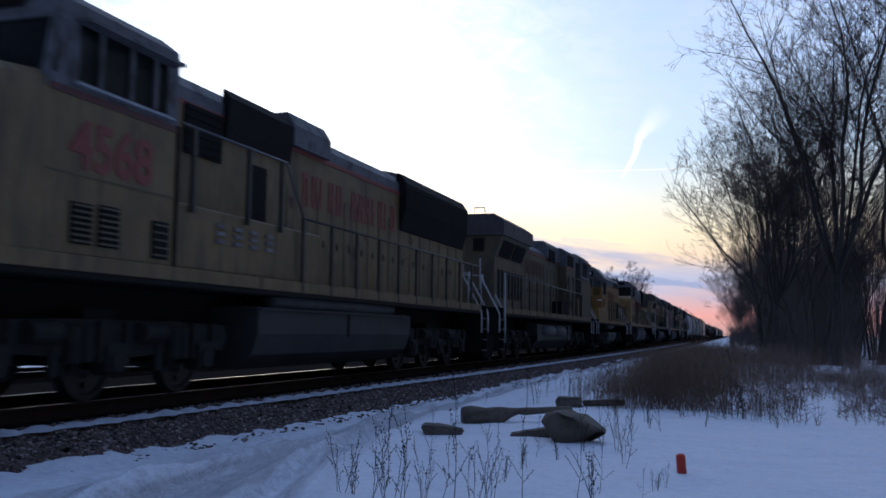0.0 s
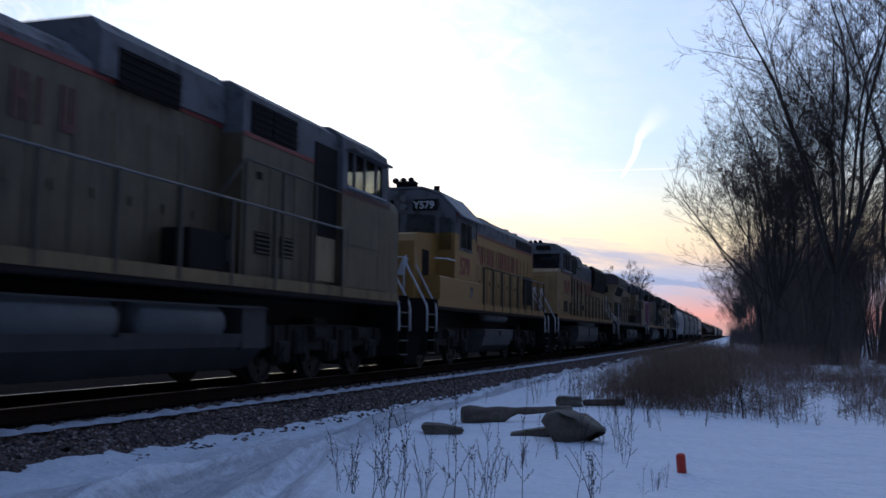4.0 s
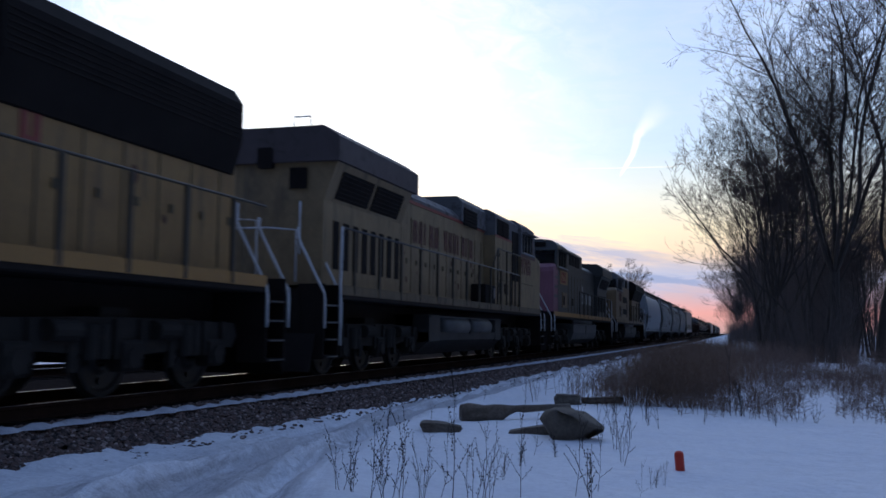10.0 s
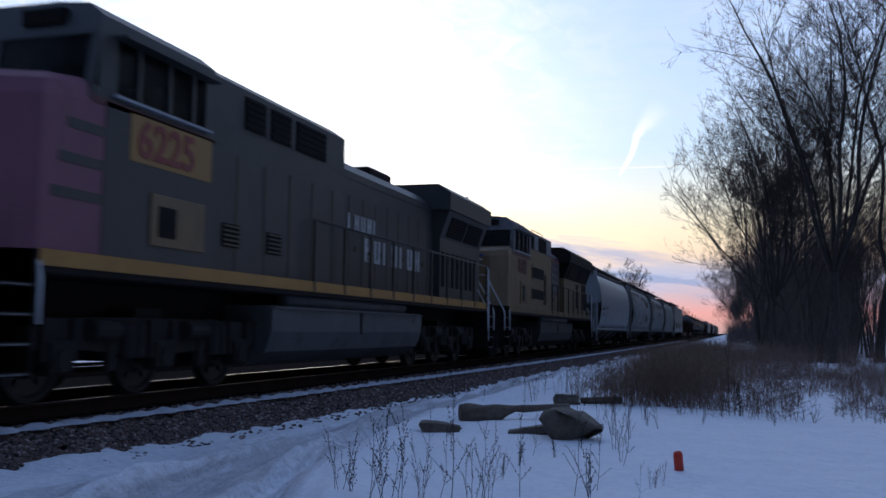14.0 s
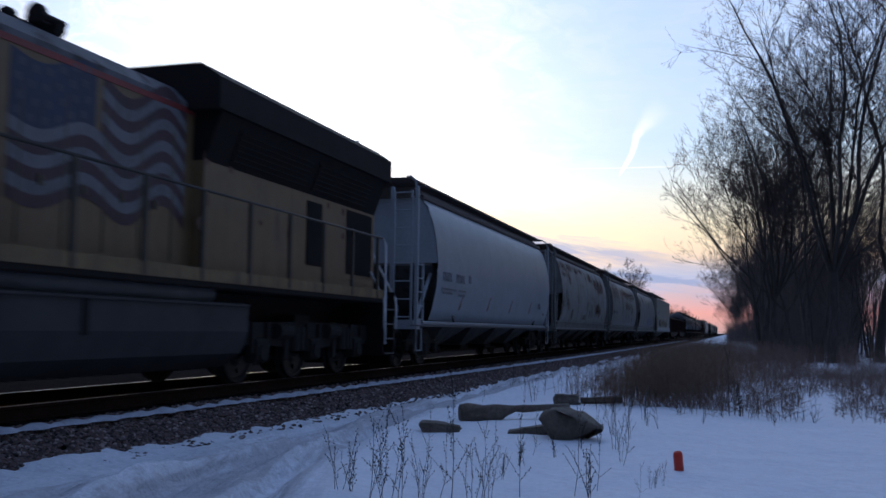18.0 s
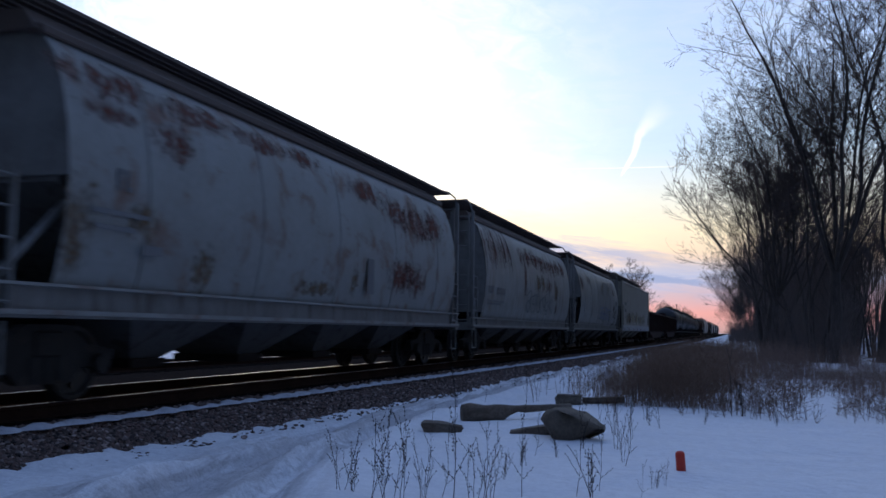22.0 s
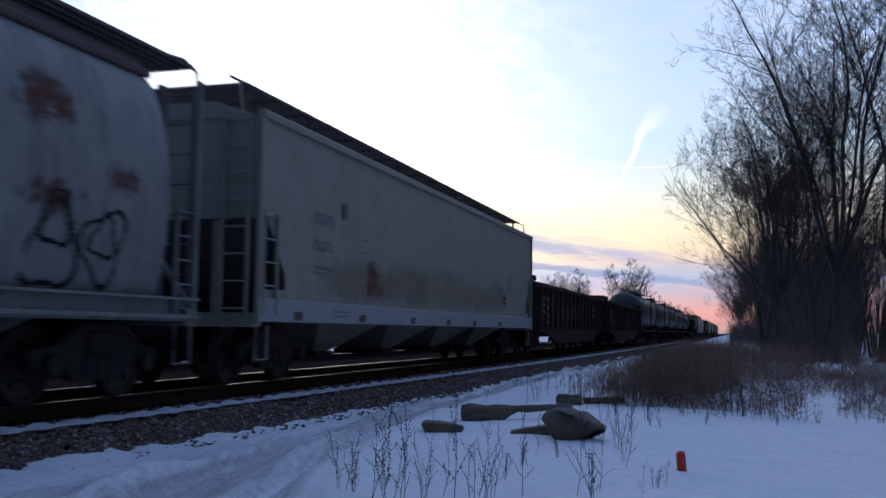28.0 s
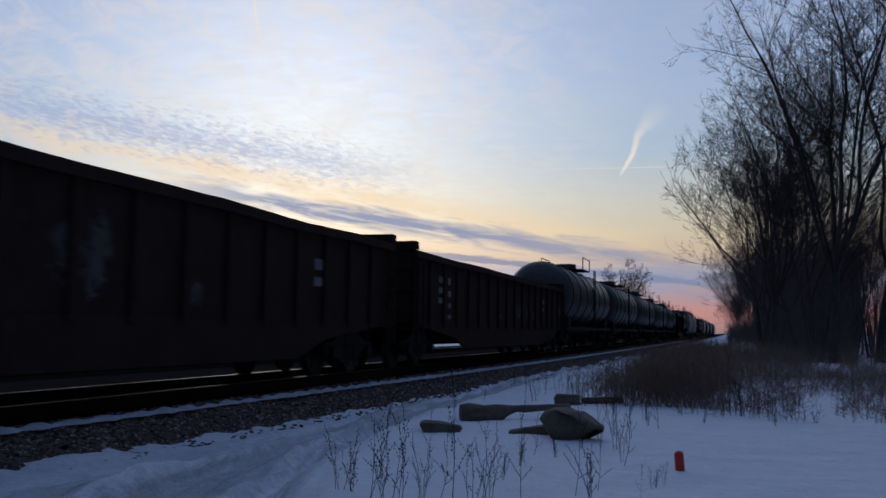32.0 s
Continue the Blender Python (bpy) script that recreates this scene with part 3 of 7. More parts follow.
def rail_mesh():
    """Flat-bottomed rail, its head polished."""
    pts = [(-0.07, -0.17), (0.07, -0.17), (0.07, -0.155), (0.012, -0.135), (0.010, -0.045), (0.036, -0.038), (0.036, -0.006), (0.028, 0.0), (-0.028, 0.0), (-0.036, -0.006), (-0.036, -0.038), (-0.010, -0.045), (-0.012, -0.135), (-0.07, -0.155)]
    return pts


def track(c, name, label):
    root = thing(name, label, "railway track", "tracks", "structure")
    for s in (-1, 1):
        bm = bmesh.new()
        prism_y(bm, [(c + s * 0.753 + x, z) for x, z in rail_mesh()], -60, 2000)
        part("rail", bm, RAIL_RUST, root)
        bm = bmesh.new()
        prism_y(bm, [(c + s * 0.753 - 0.02, 0.0), (c + s * 0.753 + 0.02, 0.0), (c + s * 0.753 + 0.017, 0.004), (c + s * 0.753 - 0.017, 0.004)], -60, 2000)
        part("railhead", bm, TREAD, root, "polished running surface")
    return root


track_near = track(-D, "track_near", "rusty steel rails with polished heads on wooden ties")
track_far = track(-D2, "track_far", "second pair of steel rails on wooden ties")


def ties():
    bm = bmesh.new()
    box(bm, -1.3, 1.3, -0.11, 0.11, -0.30, -0.165, 0.015)
    me = bpy.data.meshes.new("tie")
    bm.to_mesh(me)
    bm.free()
    me.materials.append(TIE)
    rng = random.Random(3)
    for root, c, count in ((track_near, -D, 170), (track_far, -D2, 90)):
        for i in range(count):
            ob = new("tie", me)
            ob.parent = root
            ob.location = (c + rng.uniform(-0.03, 0.03), -4 + i * 0.53, rng.uniform(-0.006, 0.006))
            ob.rotation_euler = (0, 0, rng.uniform(-0.02, 0.02))

# ---- train ----
def travel(t):
    """How far the train has come, in metres: steady, gaining a little."""
    a = t - 16.0
    return 7.75716 * (t + 0.00300759 * a * a + 5.20100e-5 * a ** 3)


TRAIN, WHEELS = [], []   # (thing, place in the train), (wheelset, axle place, radius)


def vehicle(name, label, category, start, group):
    ob = thing(name, label, category, group)
    TRAIN.append((ob, start))
    return ob


WHEEL_MESH = {}


def wheelset_mesh(r):
    if r in WHEEL_MESH:
        return WHEEL_MESH[r]
    bm = bmesh.new()
    k = 28
    for s in (-1, 1):
        prof = [(0.66, 0.12), (0.655, 0.16), (0.70, r * 0.45), (0.70, r * 0.78), (0.675, r * 0.88), (0.675, r * 1.06), (0.70, r * 1.06), (0.715, r * 1.0), (0.80, r * 0.985), (0.805, r * 0.87), (0.76, r * 0.80), (0.745, r * 0.45), (0.79, 0.16), (0.79, 0.12)]
        loft(bm, [[(s * x, rr * math.cos(2 * math.pi * j / k), rr * math.sin(2 * math.pi * j / k)) for j in range(k)] for x, rr in prof], cap=False)
        for j in range(5):
            a = 2 * math.pi * j / 5
            drum(bm, (s * 0.765, r * 0.6 * math.cos(a), r * 0.6 * math.sin(a)), "x", 0.045, 0.04, 8)
    drum(bm, (0, 0, 0), "x", 0.085, 1.6, 12)
    drum(bm, (0, 0, 0), "x", 0.07, 2.2, 10)
    bmesh.ops.recalc_face_normals(bm, faces=bm.faces)
    me = bpy.data.meshes.new("wheelset")
    bm.to_mesh(me)
    bm.free()
    me.materials.append(WHEEL)
    WHEEL_MESH[r] = me
    return me


def wheelset(parent, y, r=0.508):
    if FLIP[0] is not None:
        y = FLIP[0] - y
    ob = new("wheelset", wheelset_mesh(r))
    ob.parent = parent
    ob.location = (0, y, r)
    WHEELS.append((ob, y, r))
    return ob


def loco_truck(root, yc, axles, base):
    """Cast side frames with axle boxes, springs, brake cylinders and their wheelsets."""
    half = base / 2 + 0.75
    tr = part("truck", shape(box, -0.95, 0.95, yc - 0.3, yc + 0.3, 0.8, 1.15), TRUCK, root)
    for s in (-1, 1):
        x0, x1 = s * 0.98, s * 1.14
        bm = bmesh.new()
        prism_x(bm, [(yc - half, 0.78), (yc - half + 0.15, 0.60), (yc - half + 0.6, 0.66), (yc - 0.5, 0.55), (yc + 0.5, 0.55), (yc + half - 0.6, 0.66), (yc + half - 0.15, 0.60), (yc + half, 0.78), (yc + half - 0.1, 0.98), (yc + 0.8, 1.02), (yc - 0.8, 1.02), (yc - half + 0.1, 0.98)], min(x0, x1), max(x0, x1))
        part("side_frame", bm, TRUCK, tr)
        part("end_beam", shape(box, -0.97, 0.97, yc + s * half, yc + s * (half - 0.14), 0.66, 0.92), TRUCK, tr)
    ys = [yc - base / 2 + base * i / (axles - 1) for i in range(axles)]
    for y in ys:
        for s in (-1, 1):
            bm = bmesh.new()
            box(bm, s * 1.0, s * 1.24, y - 0.2, y + 0.2, 0.34, 0.74, 0.05)
            drum(bm, (s * 1.24, y, 0.51), "x", 0.14, 0.06, 12)
            box(bm, s * 1.12, s * 1.2, y - 0.30, y - 0.22, 0.5, 1.0)
            box(bm, s * 1.12, s * 1.2, y + 0.22, y + 0.30, 0.5, 1.0)
            part("axle_box", bm, TRUCK, tr)
        wheelset(tr, y)
    for i in range(axles - 1):
        ym = (ys[i] + ys[i + 1]) / 2
        for s in (-1, 1):
            bm = bmesh.new()
            drum(bm, (s * 1.2, ym - 0.28, 0.86), "y", 0.13, 0.5, 12)
            drum(bm, (s * 1.16, ym + 0.25, 0.72), "z", 0.11, 0.42, 12)
            drum(bm, (s * 1.16, ym + 0.48, 0.72), "z", 0.11, 0.42, 12)
            box(bm, s * 1.1, s * 1.17, ym - 0.1, ym + 0.05, 0.36, 0.7)
            part("brake_gear", bm, TRUCK, tr)
    return tr


def coupler(root, y, face):
    bm = bmesh.new()
    box(bm, -0.13, 0.13, y, y + face * 0.9, 0.76, 0.99, 0.03)
    prism_y(bm, [(-0.24, 0.70), (0.20, 0.70), (0.24, 0.80), (0.24, 0.98), (0.1, 1.06), (-0.24, 1.06)], y - face * 0.02, y + face * 0.28)
    part("coupler", bm, BLACK, root)


def handrail(root, pts, mat, name="handrail", r=0.021):
    bm = bmesh.new()
    tube(bm, pts, r)
    return smooth(part(name, bm, mat, root))


RAIL_MID = surface("dull_grey_handrail_paint", (0.13, 0.125, 0.12), (0.09, 0.088, 0.085), rough=0.5)
RAIL_WORN = surface("worn_grey_step_paint", (0.16, 0.16, 0.16), (0.08, 0.08, 0.08), dirt=(0.05, 0.05, 0.05), dirt_amount=0.5, rough=0.6)


def steps_and_rails(root, y, face, grip, s_list=(-1, 1), deck=1.72):
    """Corner steps with bent grab rails at one end; face is +1 at the near end."""
    for s in s_list:
        for s2 in (0.02, 0.66):
            part("step_side", boxes([(s * 1.5, s * 1.0, y + face * s2, y + face * (s2 + 0.03), 0.36, deck)]), BLACK, root)
        part("step_back", boxes([(s * 1.02, s * 0.98, y, y + face * 0.68, 0.36, deck)]), BLACK, root)
        for i in range(4):
            z = 0.38 + i * 0.31
            bm = boxes([(s * 1.0, s * 1.52, y + face * 0.05, y + face * 0.66, z, z + 0.045)])
            part("step", bm, BLACK, root)
            part("step_edge", boxes([(s * 1.52, s * 1.535, y + face * 0.12, y + face * 0.58, z + 0.01, z + 0.03)]), RAIL_WORN, root)
        for yy, top in ((y - face * 0.02, 2.75), (y + face * 0.72, 2.9)):
            handrail(root, [(s * 1.53, yy, 0.92), (s * 1.53, yy, 1.42), (s * 1.51, yy, 1.55), (s * 1.02, yy + face * 0.01, 2.45), (s * 0.96, yy + face * 0.02, 2.6), (s * 0.96, yy + face * 0.02, top)], grip, "grab_rail", 0.026)
    handrail(root, [(-0.92, y, 1.75), (-0.92, y, 2.7), (-0.35, y, 2.75), (0.35, y, 2.75), (0.92, y, 2.7), (0.92, y, 1.75)], grip, "end_rail", 0.022)
    bm = bmesh.new()
    box(bm, -1.5, 1.5, y + face * 0.66, y + face * 0.72, 0.9, 1.62)
    box(bm, -1.0, 1.0, y, y + face * 0.05, 0.8, 1.62)
    part("end_plate", bm, BLACK, root)
    bm = bmesh.new()
    prism_x(bm, [(y - face * 0.28, 0.14), (y - face * 0.25, 0.14), (y + face * 0.02, 0.82), (y - face * 0.01, 0.82)], -1.35, 1.35)
    bmesh.ops.recalc_face_normals(bm, faces=bm.faces)
    part("plough", bm, BLACK, root)


def walkway_rails(root, y0, y1, step, mat, z0=1.76, zt=2.82, post=None):
    for s in (-1, 1):
        handrail(root, [(s * 1.5, y0, zt), (s * 1.5, y1, zt)], post or mat)
        y = y0
        while y <= y1 + 0.01:
            part("stanchion", boxes([(s * 1.525, s * 1.475, y - 0.034, y + 0.034, z0 - 0.2, zt)]), mat, root)
            y += step


def underframe(root, L, edge_mat, y0=0.75, deck=1.72, depth=0.26):
    bm = bmesh.new()
    box(bm, -1.5, 1.5, y0 + 0.66, L - y0 - 0.66, deck - depth, deck, 0.02)
    box(bm, -0.55, 0.55, y0, L - y0, 0.95, deck - 0.05, 0.03)
    part("underframe", bm, BLACK, root)
    for s in (-1, 1):
        part("sill_stripe", boxes([(s * 1.5, s * 1.512, y0 + 0.72, L - y0 - 0.72, deck - 0.17, deck + 0.01)]), edge_mat, root)


def fuel_tank(root, y0, y1, mat, z0=0.30, z1=1.28, cylinders=False):
    bm = bmesh.new()
    if cylinders:
        prism_y(bm, [(-1.05, z0), (1.05, z0), (1.4, z0 + 0.35), (1.42, 0.55 + z0), (-1.42, 0.55 + z0), (-1.4, z0 + 0.35)], y0, y1)
        box(bm, -1.42, 1.42, y0, y0 + 0.75, z0 + 0.3, z1, 0.03)
        box(bm, -1.42, 1.42, y1 - 0.9, y1, z0 + 0.3, z1, 0.03)
        box(bm, -1.0, 1.0, y0, y1, z0 + 0.3, z1, 0.03)
    else:
        prism_y(bm, [(-0.95, z0), (0.95, z0), (1.3, z0 + 0.22), (1.42, z0 + 0.55), (1.42, z1 - 0.05), (1.36, z1), (-1.36, z1), (-1.42, z1 - 0.05), (-1.42, z0 + 0.55), (-1.3, z0 + 0.22)], y0, y1)
    tank = part("fuel_tank", bm, mat, root, "large fuel tank slung between the trucks")
    for s in (-1, 1):
        part("tank_strap", boxes([(s * 1.425, s * 1.44, (y0 + y1) / 2 - 0.05, (y0 + y1) / 2 + 0.05, z0 + 0.5, z1 - 0.06)]), BLACK, tank)
        part("tank_rim", boxes([(s * 1.425, s * 1.46, y0 + 0.02, y1 - 0.02, z1 - 0.05, z1 - 0.02)]), mat, tank)
        if cylinders:
            for a, b in ((y0 + 1.35, y0 + 3.3), (y0 + 3.85, y1 - 1.45)):
                bm = bmesh.new()
                drum(bm, (s * 1.22, (a + b) / 2, 1.0), "y", 0.26, b - a, 20, 0.08)
                smooth(part("air_reservoir", bm, TANK_GREY, root))
        else:
            bm = bmesh.new()
            drum(bm, (s * 1.18, (y0 + y1) / 2, 1.40), "y", 0.16, (y1 - y0) * 0.78, 16, 0.06)
            smooth(part("air_reservoir", bm, TANK_GREY, root))
    return tank


def panel_lines(root, ys, x, z0, z1, mat, name="door_seam"):
    for s in (-1, 1):
        for y in ys:
            part(name, boxes([(s * x, s * (x + 0.012), y - 0.012, y + 0.012, z0, z1)]), mat, root)


def latches(root, ys, x, z, mat):
    for s in (1, -1):
        for y in ys:
            part("door_latch", boxes([(s * x, s * (x + 0.03), y - 0.03, y + 0.03, z, z + 0.12)]), mat, root)


def louvres(root, y0, y1, z0, z1, x, count, frame_mat, s_list=(-1, 1), upright=False):
    """A dark opening with slats."""
    for s in s_list:
        p = part("vent", boxes([(s * (x - 0.02), s * (x + 0.012), y0, y1, z0, z1)]), GRILLE, root, "black louvred vent")
        for i in range(count):
            u = (i + 0.5) / count
            if upright:
                y = y0 + (y1 - y0) * u
                b = boxes([(s * (x + 0.012), s * (x + 0.035), y - 0.03, y + 0.03, z0 + 0.02, z1 - 0.02)])
            else:
                z = z0 + (z1 - z0) * u
                b = boxes([(s * (x + 0.012), s * (x + 0.03), y0 + 0.02, y1 - 0.02, z - 0.012, z + 0.012)])
            part("slat", b, frame_mat, p)


def roof_fans(root, ys, z, r=0.62):
    for y in ys:
        bm = bmesh.new()
        drum(bm, (0, y, z + 0.06), "z", r, 0.14, 24)
        drum(bm, (0, y, z + 0.15), "z", r * 0.25, 0.06, 12)
        part("roof_fan", bm, GREY_ROOF, root)


def horns(root, y, z, x=0.0, size=1.0):
    """Three trumpets of unequal reach on a roof bracket."""
    bm = bmesh.new()
    for i, dx in enumerate((-0.22, 0.0, 0.22)):
        up = z + 0.16 * size
        drum(bm, (x + dx, y + (0.06 if i % 2 else -0.06), up), "y", 0.035 * size, 0.5, 8)
        drum(bm, (x + dx, y + (0.3 if size > 1.0 and i % 2 else -0.3), up), "y", 0.085 * size, 0.1, 10)
    box(bm, x - 0.3, x + 0.3, y - 0.04, y + 0.04, z - 0.01, z + 0.13 * size)
    part("horn", bm, BLACK, root)


def road_name(root, y, z, height, width, letters, x, mat):
    """The owner's name as plain upright blocks of its size and colour."""
    pitch = width / len(letters)
    for i, ch in enumerate(letters):
        if ch == " ":
            continue
        a = y + i * pitch
        w = pitch * 0.66
        t = w * 0.36
        bm = bmesh.new()
        box(bm, x, x + 0.008, a, a + t, z, z + height)
        if ch != "|":
            box(bm, x, x + 0.008, a + w - t, a + w, z, z + height)
            box(bm, x, x + 0.0079, a + t, a + w - t, z + (height * 0.42 if ch == "-" else 0.0 if ch == "_" else height * 0.84), z + (height * 0.60 if ch == "-" else height * 0.16 if ch == "_" else height))
        part("name_block", bm, mat, root)


def windshield(root, quad, t=0.03):
    """A pane laid on four corners."""
    q = [Vector(p) for p in quad]
    nrm = (q[1] - q[0]).cross(q[3] - q[0]).normalized() * t
    bm = bmesh.new()
    a = [bm.verts.new(p + nrm) for p in q]
    b = [bm.verts.new(p - nrm) for p in q]
    bm.faces.new(a)
    bm.faces.new(b[::-1])
    for i in range(4):
        bm.faces.new((b[i], b[(i + 1) % 4], a[(i + 1) % 4], a[i]))
    bmesh.ops.recalc_face_normals(bm, faces=bm.faces)
    return part("windshield", bm, GLASS, root)


def rake_piece(bm, y0, rise, x0, x1, u0, u1, run=0.24, t=0.05):
    """One member of a raked front wall, between two widths and two shares of its height."""
    z0, height = rise
    loft(bm, [[(x0, y0 + run * u, z0 + height * u), (x1, y0 + run * u, z0 + height * u), (x1, y0 + run * u + t, z0 + height * u), (x0, y0 + run * u + t, z0 + height * u)] for u in (u0, u1)])


def wide_cab(root, body, roof, y_nose, y_front, y_rear, z_roof=4.84, tall=3.55, deck=1.72, y_side=1.4):
    """A full-width cab with a blunt nose, its corners cut back to y_side, sloping windscreens and side windows."""
    w = 1.48
    # nose: corners cut in plan, its top sloping up to the windscreen
    bm = bmesh.new()
    nose_w = 0.98
    low = [(-nose_w, y_nose), (nose_w, y_nose), (w, y_side), (w, y_front + 0.25), (-w, y_front + 0.25), (-w, y_side)]
    rise = lambda y: 0.16 * (y - y_nose) / (y_front - y_nose)
    loft(bm, [[(x, y, deck) for x, y in low], [(x, y, tall - 0.28 + rise(y)) for x, y in low], [(x * 0.985, y + 0.05, tall - 0.1 + rise(y)) for x, y in low], [(x * 0.93, y + 0.16, tall + rise(y)) for x, y in low]])
    bmesh.ops.recalc_face_normals(bm, faces=bm.faces)
    nose = part("nose", bm, body, root)
    bm = bmesh.new()
    box(bm, -0.28, 0.28, y_nose - 0.03, y_nose + 0.05, deck + 0.15, tall - 0.55, 0.02)
    part("nose_door", bm, body, nose)
    # cab body
    bm = bmesh.new()
    box(bm, -w, w, y_front + 0.05, y_rear, deck, z_roof - 1.30, 0.02)
    cab = part("cab", bm, body, root)
    # upper part: sloped roof on pillars, raked front wall with two panes
    zr, zb = z_roof, z_roof - 1.31
    edge = y_front + 0.18
    cap = [(-w, zr - 0.46), (w, zr - 0.46), (w * 0.99, zr - 0.26), (1.2, zr - 0.06), (0.7, zr), (-0.7, zr), (-1.2, zr - 0.06), (-w * 0.99, zr - 0.26)]
    bm = bmesh.new()
    loft(bm, [[(x, edge + 0.18 * max(0.0, z - zr + 0.46) / 0.46, z) for x, z in cap], [(x, y_rear, z) for x, z in cap]])
    bmesh.ops.recalc_face_normals(bm, faces=bm.faces)
    upper = part("cab_roof", bm, roof, root)
    rise = (zb, zr - 0.46 - zb)
    bm = bmesh.new()
    for x0, x1, u0, u1 in ((-w, w, 0.0, 0.2), (-w, w, 0.95, 1.0), (-w, -1.38, 0.2, 0.95), (-0.1, 0.1, 0.2, 0.95), (1.38, w, 0.2, 0.95)):
        rake_piece(bm, y_front + 0.02, rise, x0, x1, u0, u1, 0.16)
    bmesh.ops.recalc_face_normals(bm, faces=bm.faces)
    part("front_frame", bm, roof, upper)
    part("rear_wall", boxes([(-w + 0.001, w - 0.001, y_rear - 0.08, y_rear - 0.002, zb, zr - 0.461)]), roof, upper)
    for s in (-1, 1):
        windshield(upper, [(s * 0.1, y_front + 0.072, zb + 0.17), (s * 1.38, y_front + 0.072, zb + 0.17), (s * 1.38, y_front + 0.197, zr - 0.50), (s * 0.1, y_front + 0.197, zr - 0.50)], 0.006)
        part("number_board", boxes([(s * 0.35, s * 0.95, y_front + 0.19, y_front + 0.30, zr - 0.33, zr - 0.14)]), GRILLE, upper)
        # side windows
        a, b = y_front + 0.55, y_rear - 0.25
        frame_part = part("window_frame", boxes([(s * (w - 0.05), s * w, y_front + 0.12, y_rear - 0.081, zb, zb + 0.17), (s * (w - 0.05), s * w, y_front + 0.2, a, zb + 0.171, zr - 0.461), (s * (w - 0.05), s * w, b, y_rear - 0.081, zb + 0.171, zr - 0.461)]), roof, upper)
        part("side_window", boxes([(s * (w - 0.03), s * (w - 0.022), a, b, zb + 0.172, zr - 0.462)]), GLASS, upper)
        for p in (0.195, 0.53, 0.815):
            part("window_post", boxes([(s * (w - 0.02), s * (w + 0.02), a + (b - a) * p, a + (b - a) * p + 0.07, zb + 0.172, zr - 0.462)]), roof, frame_part)
        part("window_ledge", boxes([(s * (w + 0.001), s * (w + 0.07), a - 0.08, b + 0.08, zb + 0.10, zb + 0.135)]), GREY_LIGHT, frame_part)
        part("sunshade", boxes([(s * w, s * (w + 0.2), a - 0.1, b + 0.1, zr - 0.50, zr - 0.46)]), roof, upper)
        part("belt_stripe", boxes([(s * (w + 0.002), s * (w + 0.010), y_front + 0.1, y_rear, zb - 0.03, zb + 0.05)]), MAROON_LETTER, upper)
    for s in (-1, 1):
        bm = bmesh.new()
        drum(bm, (s * 0.95, y_nose - 0.45, 1.25), "y", 0.1, 0.1, 14)
        part("ditch_light", bm, LAMP_GLASS, root)
    bm = bmesh.new()
    box(bm, -0.17, 0.17, y_nose - 0.02, y_nose + 0.14, tall - 0.5, tall - 0.05, 0.03)
    lamp_box = part("headlight", bm, BLACK, nose)
    for dz in (0.13, 0.34):
        bm = bmesh.new()
        drum(bm, (0, y_nose - 0.03, tall - 0.5 + dz), "y", 0.085, 0.03, 14)
        part("lens", bm, LAMP_GLASS, lamp_box)
    return cab, upper


def hood(root, y0, y1, w, z1, body, roof, deck=1.72, shoulder=0.22, roof_line=None):
    """Long engine hood: coloured sides, grey chamfered top."""
    zr = roof_line or z1 - 0.5
    part("hood", boxes([(-w, w, y0, y1, deck, zr)]), body, root)
    bm = bmesh.new()
    prism_y(bm, [(-w, zr), (w, zr), (w, z1 - shoulder), (w - shoulder, z1), (-w + shoulder, z1), (-w, z1 - shoulder)], y0, y1)
    return part("hood_roof", bm, roof, root)


def number_on(root, text, size, y, z, x, mat):
    """Painted road number on the visible side."""
    return lettering(text, size, mat, root, x, y if FLIP[0] is None else FLIP[0] - y, z)


